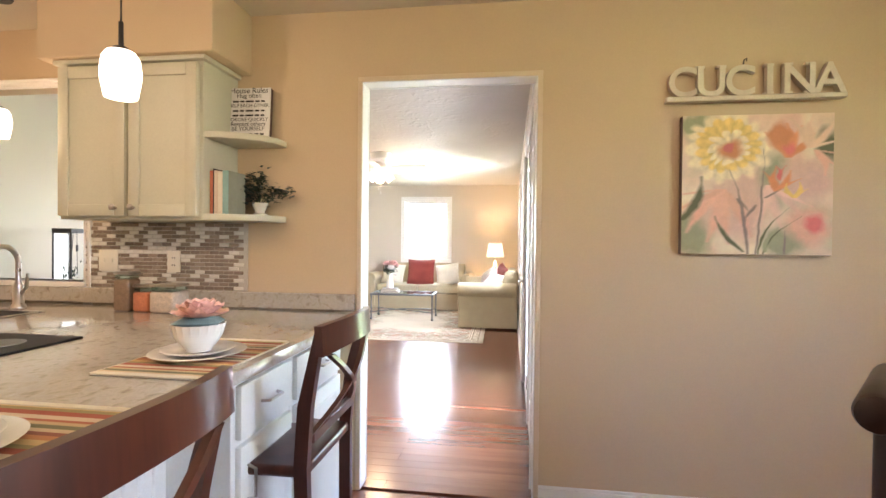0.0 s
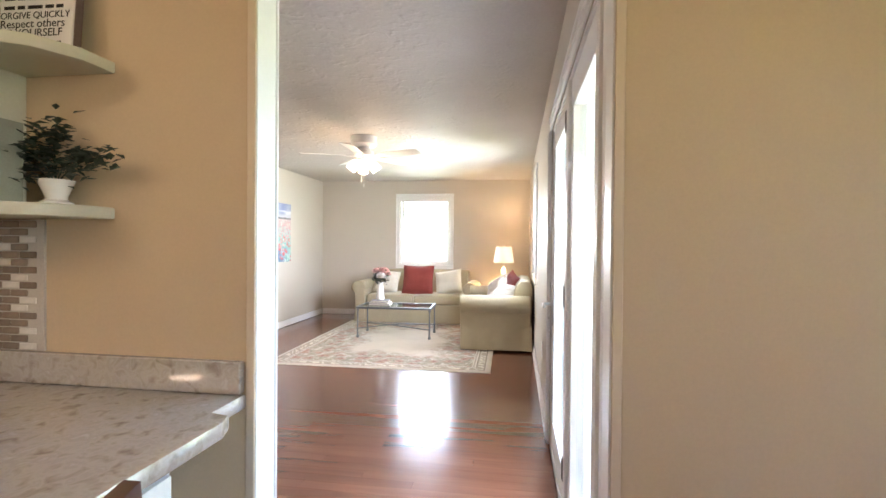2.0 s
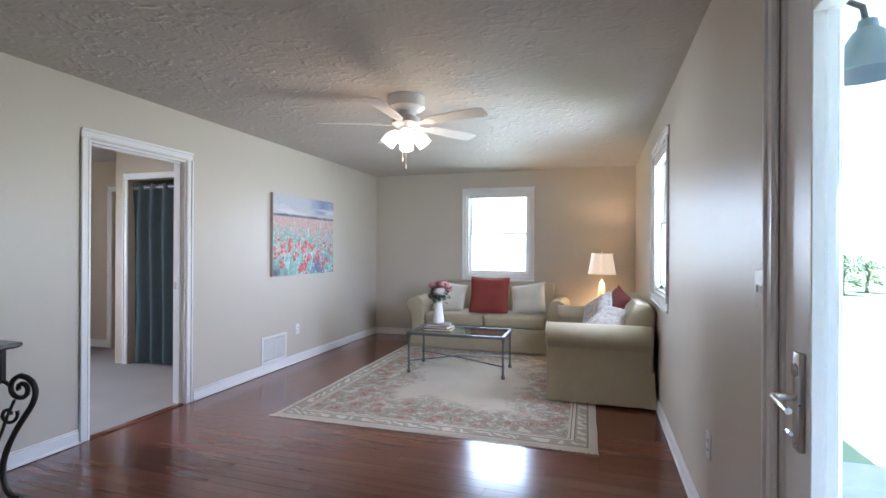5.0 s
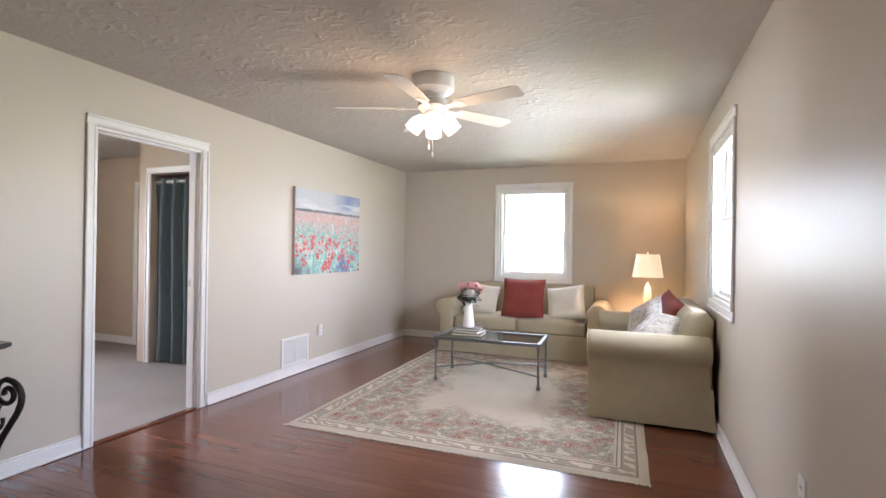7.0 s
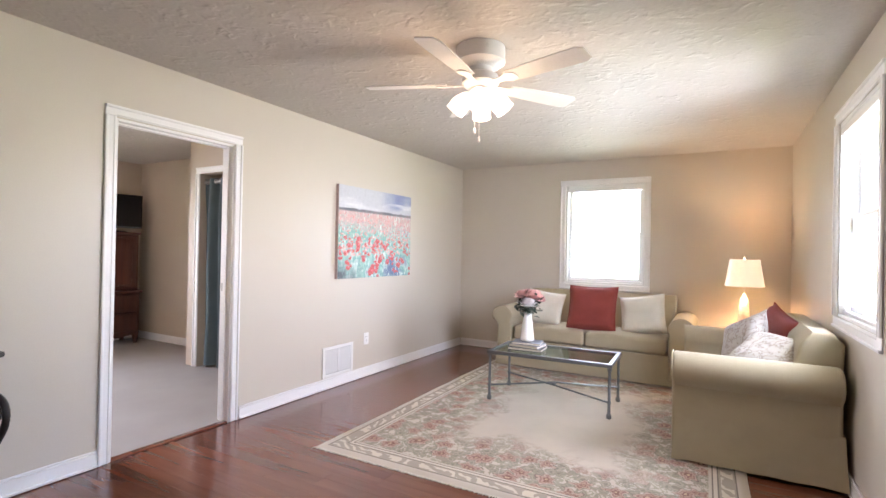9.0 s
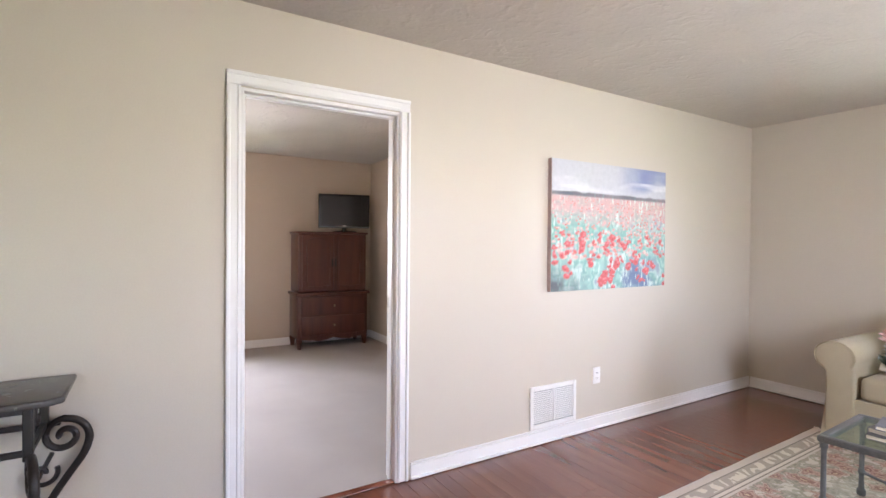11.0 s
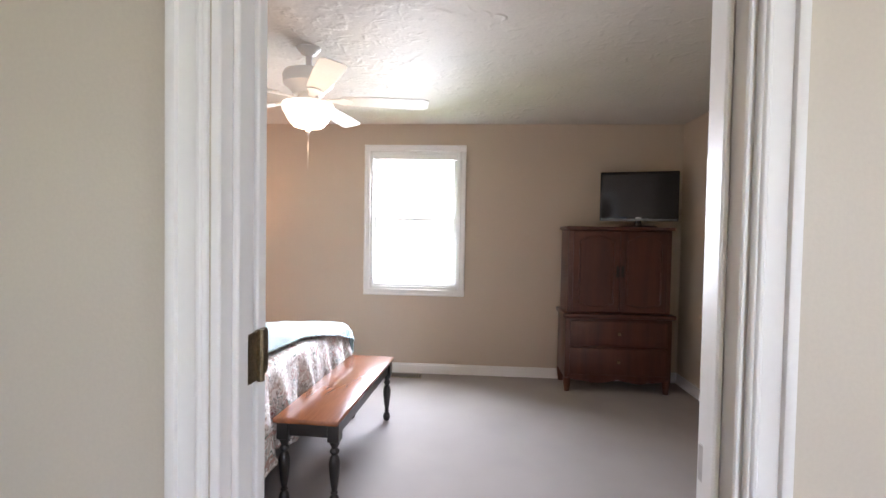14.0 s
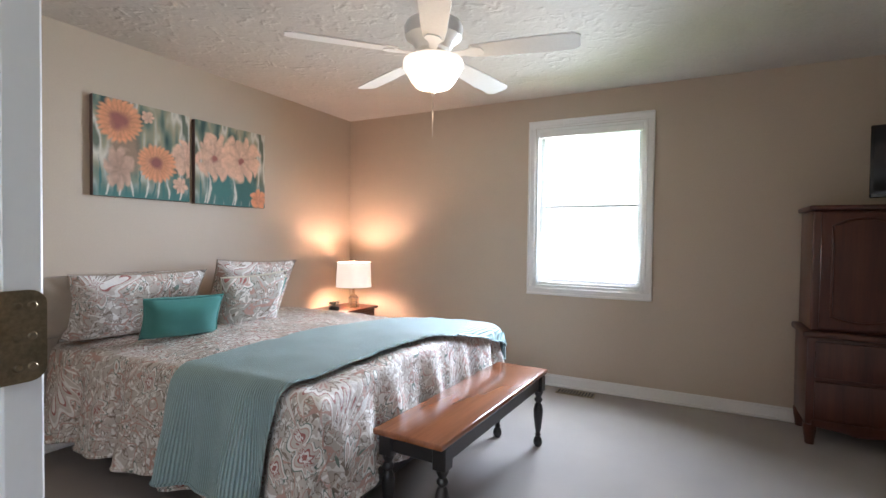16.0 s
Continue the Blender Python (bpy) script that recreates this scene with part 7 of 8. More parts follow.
def cloth(bm, x0, x1, y0, y1, over_l, over_r, over_f, lift, hem_seed, nx=70, ny=70, ripple=0.018, skew=0.0):
    """A cover laid on the bed, hanging over its far side, near side and foot."""
    def fold(p, edge, sign):
        o = sign * (p - edge)
        if o <= 0:
            return p, 0.0
        r = 0.038 + lift
        if o < r * 1.57:
            a = o / r
            return edge + sign * r * math.sin(a), -r * (1 - math.cos(a))
        h = o - r * 1.57
        return edge + sign * (r + 0.16 * h), -(r + 0.985 * h)
    rows = []
    for i in range(nx + 1):
        row = []
        X = x0 - over_l + (x1 - x0 + over_l + over_r) * i / nx
        for j in range(ny + 1):
            Y = y0 + (y1 - y0 + over_f) * j / ny - skew * max(0.0, (X - x0) / (x1 - x0))
            xa, za = fold(X, BX_L, -1) if X < (BX_L + BX_R) / 2 else fold(X, BX_R, 1)
            ya, zb = fold(Y, B_FOOT, 1)
            drop = za + zb if not (za < -0.05 and zb < -0.05) else min(za, zb) - 0.12 * min(-za, -zb)
            hang = min(1.0, -drop / 0.35)
            t = Y if za < zb else X
            w = ripple * hang * (math.sin(t * 19 + hem_seed) + 0.6 * math.sin(t * 33 + 2 * hem_seed)) + 0.006 * noise.noise(Vector((X * 5, Y * 5, hem_seed)))
            puff = 0.016 * noise.noise(Vector((X * 2.6, Y * 2.6, hem_seed + 4))) + 0.007 * noise.noise(Vector((X * 9, Y * 9, hem_seed)))
            if za < zb:
                xa += w * (1 if X > -6 else -1)
            else:
                ya += w
            crown = 0.055 * (1 - min(1, abs(X - (BX_L + BX_R) / 2) / 0.8) ** 2)
            row.append(bm.verts.new((xa, ya, B_TOP + crown + lift + drop + puff * (1 - 0.5 * hang))))
        rows.append(row)
    for a, b in zip(rows, rows[1:]):
        for j in range(ny):
            bm.faces.new((a[j], a[j + 1], b[j + 1], b[j]))
    rim = [r[-1] for r in rows]
    return [[v.co.copy() for v in edge] for edge in (rows[0], rim, rows[-1])]


def hem(edges, r, mat, parent):
    """A rolled seam along each hanging edge of a cover."""
    for pts in edges:
        bm = bmesh.new()
        tube(bm, pts, r, 6)
        part("hem", bm, mat, parent, smooth=60)


bed = tagged(new("bed"), "wide bed with a dark base", "bed")
boxes("base", BLACK_PAINT, bed, [(BX_L + 0.03, BX_R - 0.03, B_HEAD, B_FOOT - 0.04, 0.06, 0.30)], 0.01)
boxes("mattress", WHITE_LINEN, bed, [(BX_L, BX_R, B_HEAD, B_FOOT - 0.005, 0.302, 0.592)], 0.05, seg=4)
for x in (BX_L + 0.1, BX_R - 0.1):
    for y in (B_HEAD + 0.1, B_FOOT - 0.15):
        boxes("foot", BLACK_PAINT, bed, [(x - 0.03, x + 0.03, y - 0.03, y + 0.03, 0, 0.06)])
cf = tagged(new("comforter"), "paisley cotton comforter in coral, sage and white, hanging over the bed", "comforter")
bm = bmesh.new()
edges = cloth(bm, BX_L, BX_R, B_HEAD + 0.02, B_FOOT, 0.42, 0.50, 0.44, 0.012, 1.3, 80, 90, 0.030)
part("cover", bm, PAISLEY, cf, smooth=60)
hem(edges, 0.007, PAISLEY, cf)
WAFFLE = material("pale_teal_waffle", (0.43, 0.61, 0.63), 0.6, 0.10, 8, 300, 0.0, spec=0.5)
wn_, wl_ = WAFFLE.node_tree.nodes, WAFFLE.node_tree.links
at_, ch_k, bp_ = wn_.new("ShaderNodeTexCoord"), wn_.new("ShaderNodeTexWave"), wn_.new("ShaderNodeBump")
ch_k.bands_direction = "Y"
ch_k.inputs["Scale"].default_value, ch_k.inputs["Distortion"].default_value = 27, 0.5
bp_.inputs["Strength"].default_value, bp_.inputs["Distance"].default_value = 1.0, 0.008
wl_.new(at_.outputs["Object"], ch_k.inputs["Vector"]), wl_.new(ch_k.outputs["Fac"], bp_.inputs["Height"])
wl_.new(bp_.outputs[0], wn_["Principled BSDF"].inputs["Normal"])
# rib valleys darkened in the colour too, standing in for groove shade
knit_, rib_shade_ = wn_.new("ShaderNodeVectorMath"), wn_.new("ShaderNodeMapRange")
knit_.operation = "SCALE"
rib_shade_.inputs["To Min"].default_value, rib_shade_.inputs["To Max"].default_value = 0.74, 1.12
wl_.new(ch_k.outputs["Fac"], rib_shade_.inputs[0])
wl_.new(wn_["Principled BSDF"].inputs["Base Color"].links[0].from_socket, knit_.inputs[0]), wl_.new(rib_shade_.outputs[0], knit_.inputs["Scale"])
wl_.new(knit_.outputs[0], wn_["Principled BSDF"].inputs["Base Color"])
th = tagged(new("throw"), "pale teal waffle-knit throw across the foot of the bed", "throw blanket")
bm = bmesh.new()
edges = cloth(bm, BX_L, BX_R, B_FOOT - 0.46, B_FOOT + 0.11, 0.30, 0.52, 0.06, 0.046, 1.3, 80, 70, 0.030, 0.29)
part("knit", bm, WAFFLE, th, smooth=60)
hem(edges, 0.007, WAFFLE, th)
one_pillow("bed_pillow", "taupe linen sleeping pillow against the wall", TAUPE_LINEN, 0.62, 0.40, 0.17, pose(-5.22, 4.27, 0.84, -30, 0, 4), "pillows on the bed")
one_pillow("bed_pillow", "paisley sham leaning on the headboard wall", PAISLEY, 0.70, 0.43, 0.18, pose(-5.40, 4.42, 0.835, -28, 0, -12), "pillows on the bed", TAUPE_LINEN)
one_pillow("bed_pillow", "paisley sham leaning on the headboard wall", PAISLEY, 0.66, 0.46, 0.18, pose(-6.26, 4.36, 0.85, -24, -2, -6), "pillows on the bed", TAUPE_LINEN)
one_pillow("bed_pillow", "teal lumbar cushion in front of the shams", TEAL, 0.40, 0.26, 0.13, pose(-5.46, 4.74, 0.78, -28, 0, -20), "pillows on the bed", TEAL)
one_pillow("bed_pillow", "teal cushion half hidden behind the square one", TEAL, 0.40, 0.28, 0.12, pose(-6.15, 4.56, 0.80, -24, 0, -4), "pillows on the bed", TEAL)
one_pillow("bed_pillow", "square paisley cushion with a medallion", MEDALLION, 0.42, 0.42, 0.15, pose(-5.93, 4.74, 0.81, -28, 4, -18), "pillows on the bed", CREAM)


# bench with turned legs
be = tagged(new("bench"), "bench with a honey-stained top and black turned legs", "bench")
be.matrix_world = pose(-5.975, 6.315, 0.004, 0, 0, 181.8 - 180 - 4.2)
bm = bmesh.new()
box(bm, -0.635, 0.635, -0.165, 0.165, 0.425, 0.452, 0.008, 3)
part("top", bm, BENCH_TOP, be, smooth=40)
boxes("apron", BLACK_PAINT, be, [(-0.575, 0.575, -0.14, -0.12, 0.345, 0.424), (-0.575, 0.575, 0.12, 0.14, 0.345, 0.424), (-0.58, -0.56, -0.12, 0.12, 0.345, 0.424), (0.56, 0.58, -0.12, 0.12, 0.345, 0.424)], 0.003)
for sx in (-1, 1):
    for sy in (-1, 1):
        bm = bmesh.new()
        lathe(bm, [(0.016, 0), (0.024, 0.012), (0.027, 0.03), (0.022, 0.05), (0.013, 0.062), (0.019, 0.07), (0.013, 0.08), (0.02, 0.12), (0.027, 0.18), (0.029, 0.22), (0.022, 0.25), (0.014, 0.262), (0.024, 0.275), (0.024, 0.285), (0.015, 0.297), (0.026, 0.32), (0.026, 0.33)], (sx * 0.57, sy * 0.13, 0), 16)
        box(bm, sx * 0.57 - 0.03, sx * 0.57 + 0.03, sy * 0.13 - 0.03, sy * 0.13 + 0.03, 0.33, 0.4245, 0.003)
        part("turned_leg", bm, BLACK_PAINT, be, smooth=40)

# armoire and television
ar = tagged(new("armoire"), "dark cherry armoire with two panelled doors and two drawers", "armoire")
AX0, AX1, AY0, AY1 = -7.76, -7.37, 7.89, 8.80
boxes("lower_body", ARMOIRE_WOOD, ar, [(AX0, AX1, AY0, AY1, 0.13, 0.66)], 0.006, seg=2)
boxes("waist_moulding", ARMOIRE_WOOD, ar, [(AX0, AX1 + 0.03, AY0 - 0.025, AY1 + 0.025, 0.661, 0.70)], 0.012, seg=3)
boxes("upper_body", ARMOIRE_WOOD, ar, [(AX0, AX1 - 0.015, AY0 + 0.015, AY1 - 0.015, 0.701, 1.43)], 0.012, seg=3)
boxes("cornice", ARMOIRE_WOOD, ar, [(AX0, AX1 + 0.005, AY0 - 0.005, AY1 + 0.005, 1.431, 1.46)], 0.010, seg=3)
for sx in (AX0 + 0.03, AX1 - 0.03):
    for sy in (AY0 + 0.03, AY1 - 0.03):
        bm = bmesh.new()
        lathe(bm, [(0.024, 0.004), (0.026, 0.03), (0.034, 0.08), (0.038, 0.129)], (sx, sy, 0), 12)
        part("foot", bm, ARMOIRE_WOOD, ar, smooth=40)
# scalloped apron
bm = bmesh.new()
pts = [(AY0 + 0.03, 0.16)] + [(AY0 + 0.03 + (AY1 - AY0 - 0.06) * k / 20, 0.125 - 0.035 * abs(math.sin(math.pi * k / 20 * 2)) * (1 if 5 <= k <= 15 else 0.6)) for k in range(21)] + [(AY1 - 0.03, 0.16)]
prism(bm, pts, AX1 - 0.02, AX1 + 0.004)
bmesh.ops.transform(bm, matrix=Matrix(((0, 0, 1, 0), (1, 0, 0, 0), (0, 1, 0, 0), (0, 0, 0, 1))), verts=bm.verts)
part("scalloped_apron", bm, ARMOIRE_WOOD, ar)
for z0, z1 in ((0.17, 0.40), (0.42, 0.64)):
    d = boxes("drawer", ARMOIRE_WOOD, ar, [(AX1 + 0.0005, AX1 + 0.018, AY0 + 0.04, AY1 - 0.04, z0, z1)], 0.007, seg=3)
    bm = bmesh.new()
    lathe(bm, [(0.008, 0), (0.008, 0.01), (0.015, 0.018), (0.010, 0.026)], seg=12, m=pose(AX1 + 0.018, (AY0 + AY1) / 2, (z0 + z1) / 2, 0, 90, 0))
    part("drawer_knob", bm, BRASS, d, "aged brass knob", 40)
ymid = (AY0 + AY1) / 2
for y0, y1, s in ((AY0 + 0.055, ymid - 0.002, 1), (ymid + 0.002, AY1 - 0.055, -1)):
    xf = AX1 - 0.0145
    d = boxes("door", ARMOIRE_WOOD, ar, [(xf, xf + 0.016, y0, y1, 0.72, 1.415)], 0.004)
    bm = bmesh.new()
    ya, yb, za, zb = y0 + 0.055, y1 - 0.055, 0.79, 1.335
    loop = [(xf + 0.017, ya, za + 0.03)]
    loop = [(xf + 0.0165, ya + (yb - ya) * k / 12, za - 0.03 * math.sin(math.pi * k / 12)) for k in range(13)] + [(xf + 0.0165, yb, za + (zb - za) * k / 6) for k in range(1, 7)] + [(xf + 0.0165, yb - (yb - ya) * k / 12, zb + 0.045 * math.sin(math.pi * k / 12)) for k in range(1, 13)] + [(xf + 0.0165, ya, zb - (zb - za) * k / 6) for k in range(1, 6)]
    tube(bm, loop, 0.008, 6, True)
    part("panel_moulding", bm, ARMOIRE_WOOD, d, smooth=50)
    bm = bmesh.new()
    box(bm, xf + 0.0165, xf + 0.02, (y1 - 0.03) if s > 0 else (y0 + 0.008), (y1 - 0.008) if s > 0 else (y0 + 0.03), 1.02, 1.12, 0.0015)
    tube(bm, spiral((xf + 0.03, (y1 - 0.02) if s > 0 else (y0 + 0.02), 1.05), 0.022, 0.018, -2.8, -0.3, ((0, 1, 0), (0, 0, 1)), 10), 0.0035, 6)
    part("door_pull", bm, IRON, d, "dark brass plate pull", 40)
tv = tagged(new("television"), "flat black television on the armoire, switched off", "television")
tv.matrix_world = pose(-7.56, 8.545, 1.461, 0, 0, 76)
bm = bmesh.new()
box(bm, -0.33, 0.33, -0.02, 0.035, 0.055, 0.50, 0.006, 2)
part("casing", bm, BEZEL, tv, smooth=40)
boxes("screen", SCREEN, tv, [(-0.31, 0.31, -0.0225, -0.0205, 0.095, 0.475)])
boxes("speaker_bar", PEWTER, tv, [(-0.32, 0.32, -0.024, -0.0205, 0.058, 0.076)], 0.001)
boxes("logo_bar", METAL, tv, [(-0.025, 0.025, -0.0225, -0.0205, 0.081, 0.088)])
bm = bmesh.new()
lathe(bm, [(0.16, 0), (0.165, 0.006), (0.15, 0.014), (0.03, 0.02), (0.025, 0.06)], (0, 0, 0), 28)
for v in bm.verts:
    v.co.y *= 0.7
part("stand", bm, BEZEL, tv, smooth=40)

# nightstand, lamp and small plant
ns = tagged(new("nightstand"), "dark wooden nightstand in the corner by the bed", "nightstand")
boxes("top", ARMOIRE_WOOD, ns, [(-7.66, -7.02, 4.14, 4.52, 0.54, 0.565)], 0.006, seg=2)
boxes("body", ARMOIRE_WOOD, ns, [(-7.63, -7.05, 4.16, 4.50, 0.08, 0.539)], 0.004)
boxes("drawer", ARMOIRE_WOOD, ns, [(-7.60, -7.08, 4.5005, 4.515, 0.36, 0.52)], 0.004)
for x in (-7.60, -7.08):
    for y in (4.19, 4.47):
        boxes("leg", ARMOIRE_WOOD, ns, [(x - 0.02, x + 0.02, y - 0.02, y + 0.02, 0.004, 0.08)])
tl = table_lamp("bedside_lamp", "small glass-caged bedside lamp with a lit white shade", pose(-7.40, 4.42, 0.566), [(0.045, 0), (0.045, 0.012), (0.038, 0.014), (0.040, 0.10), (0.03, 0.12), (0.012, 0.13), (0.012, 0.19)], glass("clear_lamp_glass", (0.85, 0.8, 0.75), 0.05, 0.6), (0.165, 0.155, 0.20, 0.43), SHADE_BED, 4.0, (1.0, 0.62, 0.42))
bm = bmesh.new()
for z in (0.004, 0.05, 0.10):
    tube(bm, [(0.047 * math.cos(a), 0.047 * math.sin(a), z) for a in [k * math.pi / 8 for k in range(16)]], 0.0025, 5, True)
for k in range(6):
    a = k * math.pi / 3
    tube(bm, [(0.047 * math.cos(a), 0.047 * math.sin(a), 0), (0.047 * math.cos(a), 0.047 * math.sin(a), 0.10)], 0.0025, 5)
part("wire_cage", bm, PEWTER, tl)
pot_plant("succulent", "small succulent in a dark round pot on the nightstand", pose(-7.10, 4.44, 0.566), [(0.03, 0), (0.045, 0.015), (0.05, 0.035), (0.042, 0.05), (0.038, 0.05)], BLACK_PAINT,
          [((0.0, 0, 0.075), (0.022, 0.02, 0.012)), ((-0.03, 0.0, 0.07), (0.012, 0.012, 0.01)), ((0.03, 0.01, 0.07), (0.012, 0.012, 0.01))], 26, 0.035, 9)

# canvases above the bed
PEACH, PEACH2, MARO, STEMW, TEALD = (0.72, 0.30, 0.15), (0.72, 0.44, 0.31), (0.32, 0.11, 0.09), (0.66, 0.63, 0.56), (0.045, 0.16, 0.15)


def garden(x, z):
    img = wash(x, z, [(0.035, 0.08, 0.07), (0.15, 0.20, 0.15), (0.33, 0.30, 0.20), (0.64, 0.60, 0.52), (0.12, 0.14, 0.10)], 8, 51, (2.2, 0.6))
    return lay(img, (0.05, 0.17, 0.16), np.clip((-0.08 - z) / 0.2, 0, 1) * (0.4 + lattice(x, z, 9, 52)))


blades = [("stem", STEMW if k % 2 else TEALD, -0.28 + 0.04 * k, -0.29, -0.28 + 0.04 * k + 0.03 * math.sin(k), -0.05 - 0.05 * (k % 3), 0.009, 0.01) for k in range(15)]
canvas("gerbera_painting", "square canvas of orange gerbera flowers on dark green", pose(-5.635, 4.106, 1.765, 0, 0, 180), 0.62, 0.60, garden, blades + [
    ("disc", (0.36, 0.24, 0.16), -0.12, -0.02, 0.12, 1.4, 30), ("flower", (0.52, 0.33, 0.24), -0.16, -0.13, 0.10, 7, 1.5, 31), ("flower", PEACH2, 0.29, 0.0, 0.12, 8, 1.2, 32), ("flower", PEACH, -0.16, 0.17, 0.15, 24, 1.0, 33), ("disc", MARO, -0.16, 0.17, 0.07, 1, 34), ("flower", PEACH, 0.08, -0.06, 0.14, 24, 0.95, 35), ("disc", MARO, 0.08, -0.06, 0.055, 0.9, 36), ("flower", PEACH2, 0.02, 0.23, 0.05, 6, 1.0, 37), ("flower", PEACH2, 0.24, -0.19, 0.06, 7, 1, 38)])
canvas("lily_painting", "square canvas of peach lilies on teal leaves", pose(-6.30, 4.106, 1.76, 0, 0, 180), 0.63, 0.60, garden, blades + [
    ("disc", TEALD, -0.1, -0.15, 0.16, 1.2, 41), ("disc", TEALD, 0.12, -0.18, 0.14, 1.2, 42), ("stem", (0.10, 0.13, 0.10), -0.02, 0.10, 0.04, 0.29, 0.03, 0.01), ("flower", PEACH2, -0.15, 0.05, 0.19, 6, 1.0, 43), ("disc", MARO, -0.15, 0.04, 0.035, 1, 44), ("flower", PEACH2, 0.08, 0.07, 0.20, 6, 1.0, 45), ("disc", MARO, 0.08, 0.06, 0.035, 1, 46), ("flower", PEACH, 0.25, -0.23, 0.09, 6, 1, 47), ("stem", STEMW, -0.22, -0.29, -0.20, -0.06, 0.015, 0.02), ("stem", STEMW, 0.02, -0.29, 0.0, -0.08, 0.015, 0.02)])

fr = tagged(new("floor_register"), "brown metal floor register in the carpet", "floor vent")
boxes("frame", BRASS, fr, [(-7.70, -7.59, 6.30, 6.60, 0.004, 0.010)], 0.002)
for k in range(12):
    boxes("slat", SLOT, fr, [(-7.69, -7.60, 6.315 + 0.0235 * k, 6.315 + 0.0235 * k + 0.012, 0.0102, 0.012)])

# closet curtain
cr = tagged(new("curtain"), "slate-blue grommet curtain closing the closet doorway", "curtain")
bm = bmesh.new()
rows = []
NZ, NU = 14, 120
for i in range(NZ + 1):
    z = 2.02 - 1.99 * i / NZ
    row = []
    for j in range(NU + 1):
        u = j / NU
        x = -5.53 + 0.81 * u
        amp = 0.030 + 0.012 * (i / NZ)
        if u < 0.25:
            x -= 0.09 * (i / NZ) ** 1.5 * (1 - u / 0.25)
        y = 8.455 + amp * math.sin(u * 2 * math.pi * 4.6 + 0.5 * math.sin(i * 0.4)) + 0.008 * noise.noise(Vector((u * 9, i * 0.5, 2)))
        row.append(bm.verts.new((x, y, z)))
    rows.append(row)
for a, b in zip(rows, rows[1:]):
    for j in range(NU):
        bm.faces.new((a[j], a[j + 1], b[j + 1], b[j]))
part("fabric", bm, SLATE, cr, smooth=60)
bm = bmesh.new()
tube(bm, [(-5.53, 8.455, 1.985), (-4.72, 8.455, 1.985)], 0.012, 10)
part("rod", bm, METAL, cr, "chrome tension rod", 50)
for k in range(11):
    x = -5.53 + 0.81 * (k + 0.5) / 11
    bm = bmesh.new()
    tube(bm, [(x + 0.004 * ((-1) ** k), 8.455 + 0.024 * math.cos(a), 1.985 + 0.024 * math.sin(a)) for a in [q * math.pi / 8 for q in range(16)]], 0.005, 6, True)
    part("grommet", bm, METAL, cr, "chrome grommet", 50)

# vanity seen through the bathroom doorway
va = tagged(new("bathroom_vanity"), "warm brown wooden vanity with a white top", "vanity")
boxes("cabinet", wooden("oak_vanity", (0.16, 0.065, 0.025), (0.30, 0.14, 0.06), 0.4, "Z", 9, 0.2), va, [(-7.25, -5.75, 10.05, 10.59, 0.06, 0.80)], 0.006)
boxes("countertop", CHINA, va, [(-7.27, -5.73, 10.02, 10.59, 0.801, 0.84)], 0.008, seg=2)
boxes("drawer_front", wooden("oak_drawer", (0.15, 0.06, 0.024), (0.28, 0.13, 0.055), 0.4, "Z", 9, 0.2), va, [(-7.15 + 0.5 * k, -6.70 + 0.5 * k, 10.035, 10.0495, 0.12, 0.74) for k in range(3)], 0.005)
wall_tow = tagged(new("hand_towel"), "white hand towel hanging on the bathroom wall", "towel")
bm = bmesh.new()
box(bm, -6.85, -6.55, 10.555, 10.585, 1.05, 1.55, 0.01, 3)
part("cloth", bm, WHITE_LINEN, wall_tow, smooth=50)
bm = bmesh.new()
tube(bm, [(-6.9, 10.57, 1.555), (-6.5, 10.57, 1.555)], 0.008, 8)
part("towel_bar", bm, METAL, wall_tow)
# lamp and globe are added, unseen, to give the bathroom its warm light
lamp("bathroom_added_lamp", "POINT", pose(-6.4, 9.9, 2.2), 0.5, SOFT, 0.08)
bl = tagged(new("bathroom_light"), "small lit ceiling globe, added unseen to light the bathroom", "ceiling light")
bm = bmesh.new()
lathe(bm, [(0.03, -0.16), (0.09, -0.13), (0.10, -0.08), (0.07, -0.03), (0.08, -0.025), (0.08, 0)], (-6.4, 9.9, CEIL), 20)
part("globe", bm, FROST, bl, smooth=50).visible_shadow = False

# ---- outside ----
ol = tagged(new("wall_lantern"), "dark gooseneck barn lamp on the outer wall", "outdoor lamp")
bm = bmesh.new()
lathe(bm, [(0.055, 0), (0.055, 0.02), (0.02, 0.03)], seg=16, m=pose(0.135, 6.36, 2.05, 0, 90, 0))
tube(bm, [(0.16, 6.36, 2.05), (0.22, 6.36, 2.16), (0.30, 6.36, 2.21), (0.37, 6.36, 2.17), (0.385, 6.36, 2.09)], 0.011, 8)
part("gooseneck", bm, BLACK, ol, smooth=50)
bm = bmesh.new()
lathe(bm, [(0.028, 0.09), (0.032, 0.06), (0.045, 0.05), (0.128, -0.10), (0.123, -0.10), (0.036, 0.04)], (0.385, 6.36, 2.03), 24)
part("cone_shade", bm, material("blue_grey_enamel", (0.10, 0.14, 0.16), 0.4, 0.1, 20, 90, 0.03), ol, smooth=40)

LEAVES = material("tree_leaves", (0.14, 0.18, 0.12), 0.7, 0.4, 2, 20, 0.0)
BARK = material("bark", (0.10, 0.07, 0.05), 0.9, 0.3, 6, 40, 0.6)


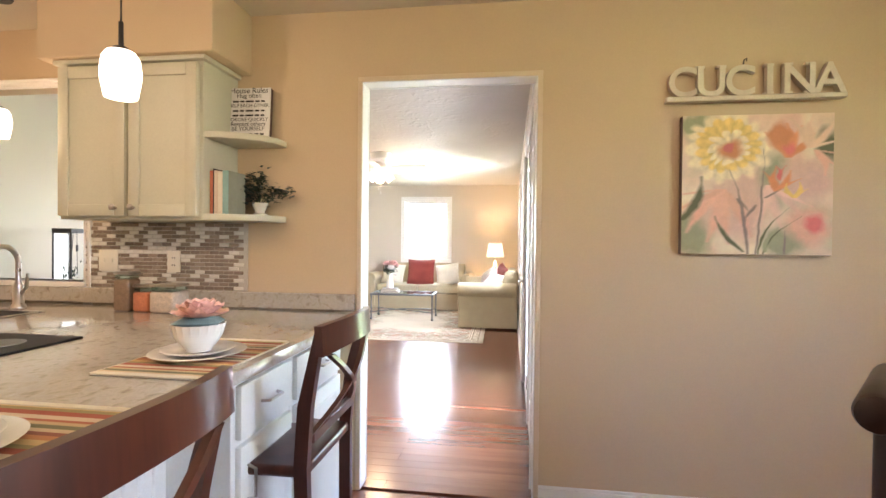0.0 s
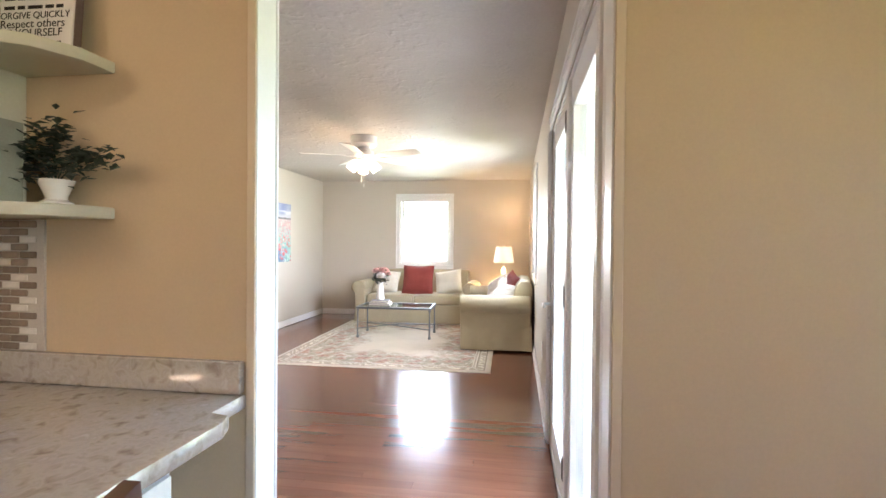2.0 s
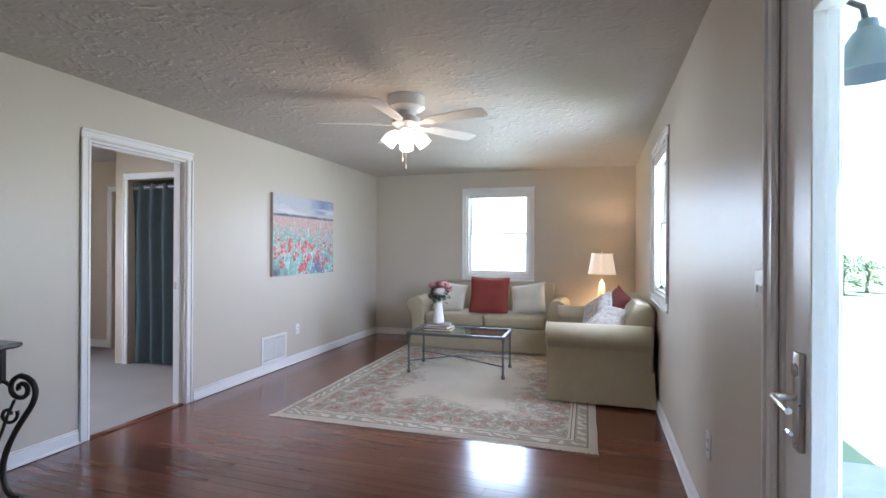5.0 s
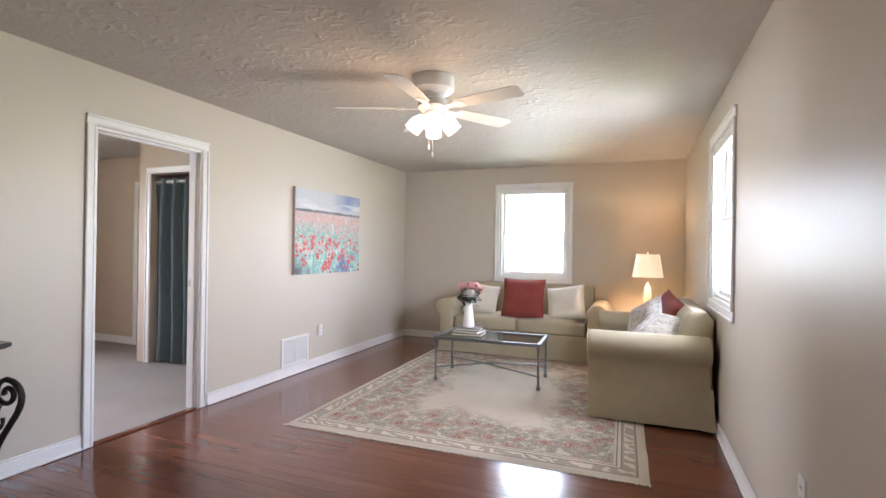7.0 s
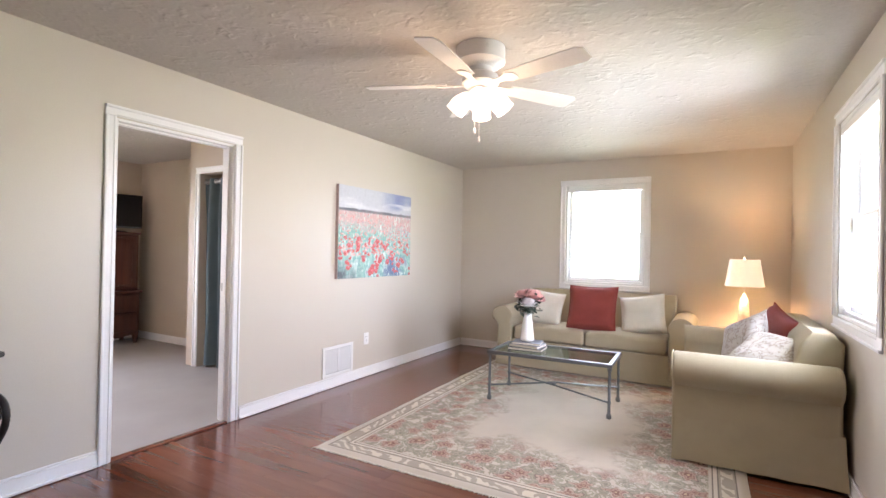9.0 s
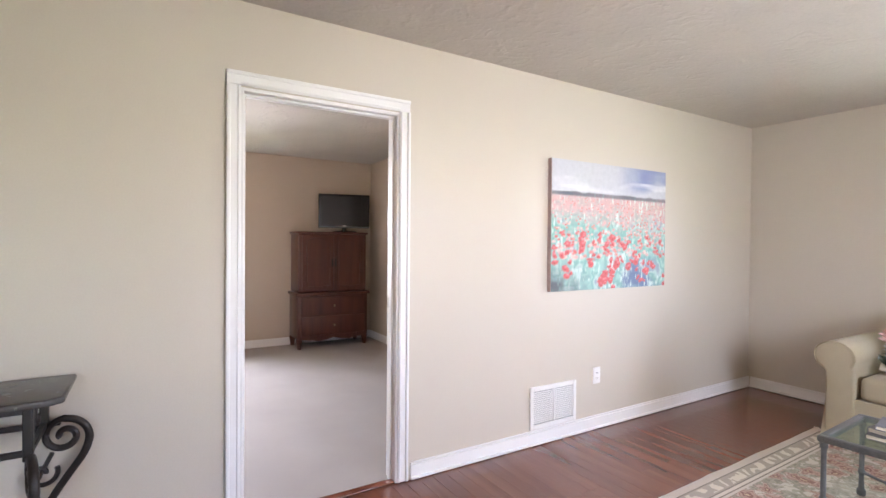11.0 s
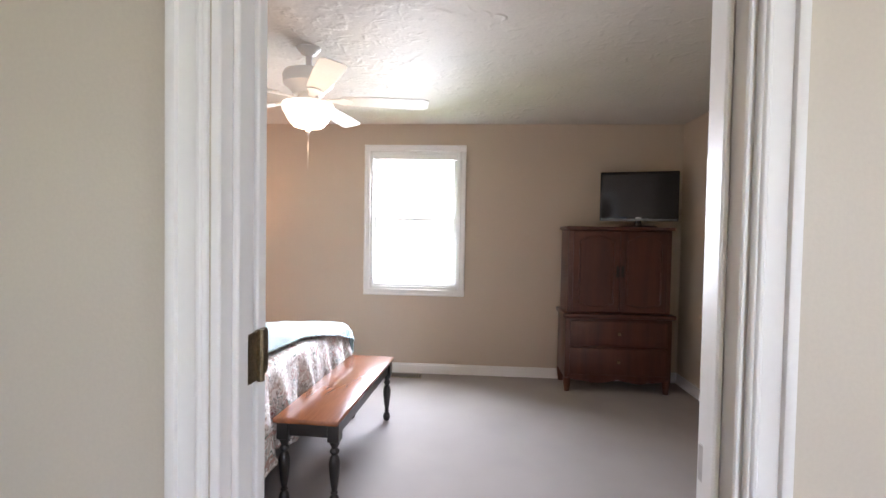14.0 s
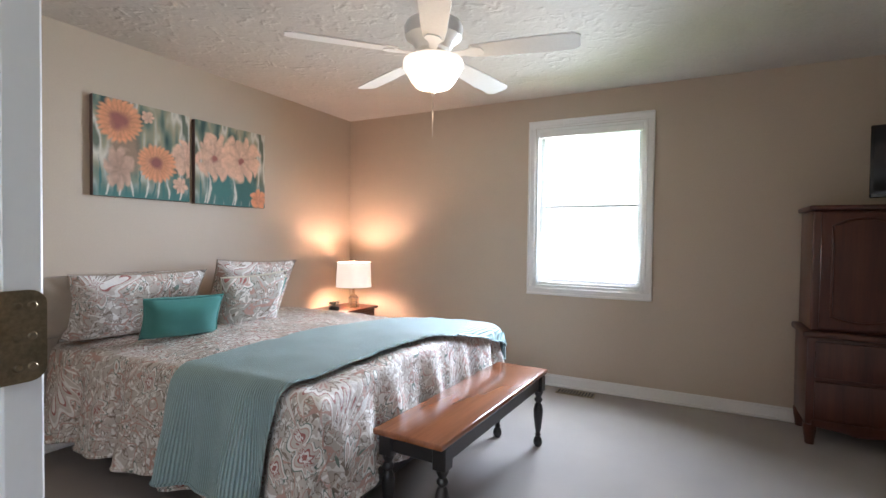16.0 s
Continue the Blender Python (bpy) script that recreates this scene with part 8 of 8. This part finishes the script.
def tree(m, h, seed):
    t = tagged(new("tree"), "broad leafy tree at the edge of the lawn", "tree", "trees beyond the lawn")
    t.matrix_world = m
    rng = random.Random(seed)
    bm = bmesh.new()
    tube(bm, [(0, 0, 0), (0.05 * h / 8, 0, h * 0.25), (0.1, 0.08, h * 0.5), (0.0, 0.1, h * 0.75)], 0.035 * h, 10, taper=lambda k: 1.25 - 1.0 * k)
    ends = []
    for k in range(9):
        a, z0 = rng.uniform(0, 6.28), h * rng.uniform(0.28, 0.6)
        r, z1 = h * rng.uniform(0.2, 0.36), z0 + h * rng.uniform(0.1, 0.32)
        tube(bm, [(0.05, 0.05, z0), (r * 0.5 * math.cos(a), r * 0.5 * math.sin(a), (z0 + z1) / 2 + 0.1), (r * math.cos(a), r * math.sin(a), z1)], 0.011 * h, 6, taper=lambda k_: 1 - 0.7 * k_)
        ends.append((r * math.cos(a), r * math.sin(a), z1))
    part("trunk", bm, BARK, t, smooth=60)
    bm = bmesh.new()
    for c in ends + [(0, 0, h * 0.85), (0.1 * h, 0, h * 0.75), (-0.1 * h, 0.05 * h, h * 0.7), (0, -0.12 * h, h * 0.62)] + [(0.28 * h * math.cos(q), 0.28 * h * math.sin(q), h * (0.24 + 0.12 * (q % 2))) for q in range(7)]:
        leaves(bm, c, (h * 0.085, h * 0.085, h * 0.06), 150, h * 0.05, rng, 0.6, 0.6)
    part("crown", bm, LEAVES, t)
    return t


for x, y, h, sd in ((10.4, 21.6, 2.7, 1), (12.6, 20.6, 2.9, 2), (8.2, 26.0, 1.7, 3), (6.6, 27.6, 1.5, 4), (9.6, 27.5, 1.6, 5), (30, 55, 4.5, 6), (44, 50, 5, 7)):
    tree(pose(x, y, -0.32), h, sd)

# ---- floor planks, the small pieces last ----
fl_ = tagged(new("floor"), "glossy reddish brown hardwood plank floor", "floor", kind="structure")
PW = 0.0826
plank_mesh = {}
rk = random.Random(17)
y = KY1 - 0.06
row = 0
while y < LY1:
    x = LX0 - 0.0
    first = True
    while x < LX1 - 0.01:
        ln = rk.choice((1.2, 1.5, 1.8)) if not first else rk.choice((0.6, 0.9, 1.2, 1.5))
        first = False
        end = min(x + ln, LX1)
        if LX1 - end < 0.35:
            end = LX1
        size = round(end - x, 3)
        if size not in plank_mesh:
            b = bmesh.new()
            box(b, 0.0004, size - 0.0004, 0.0003, PW - 0.0003, -0.012, 0.0, 0.0007)
            plank_mesh[size] = mesh_of("plank", b, PLANK)
        p = new("plank", plank_mesh[size])
        p.location, p.parent = (x, y, 0), fl_
        x = end
    y += PW
    row += 1
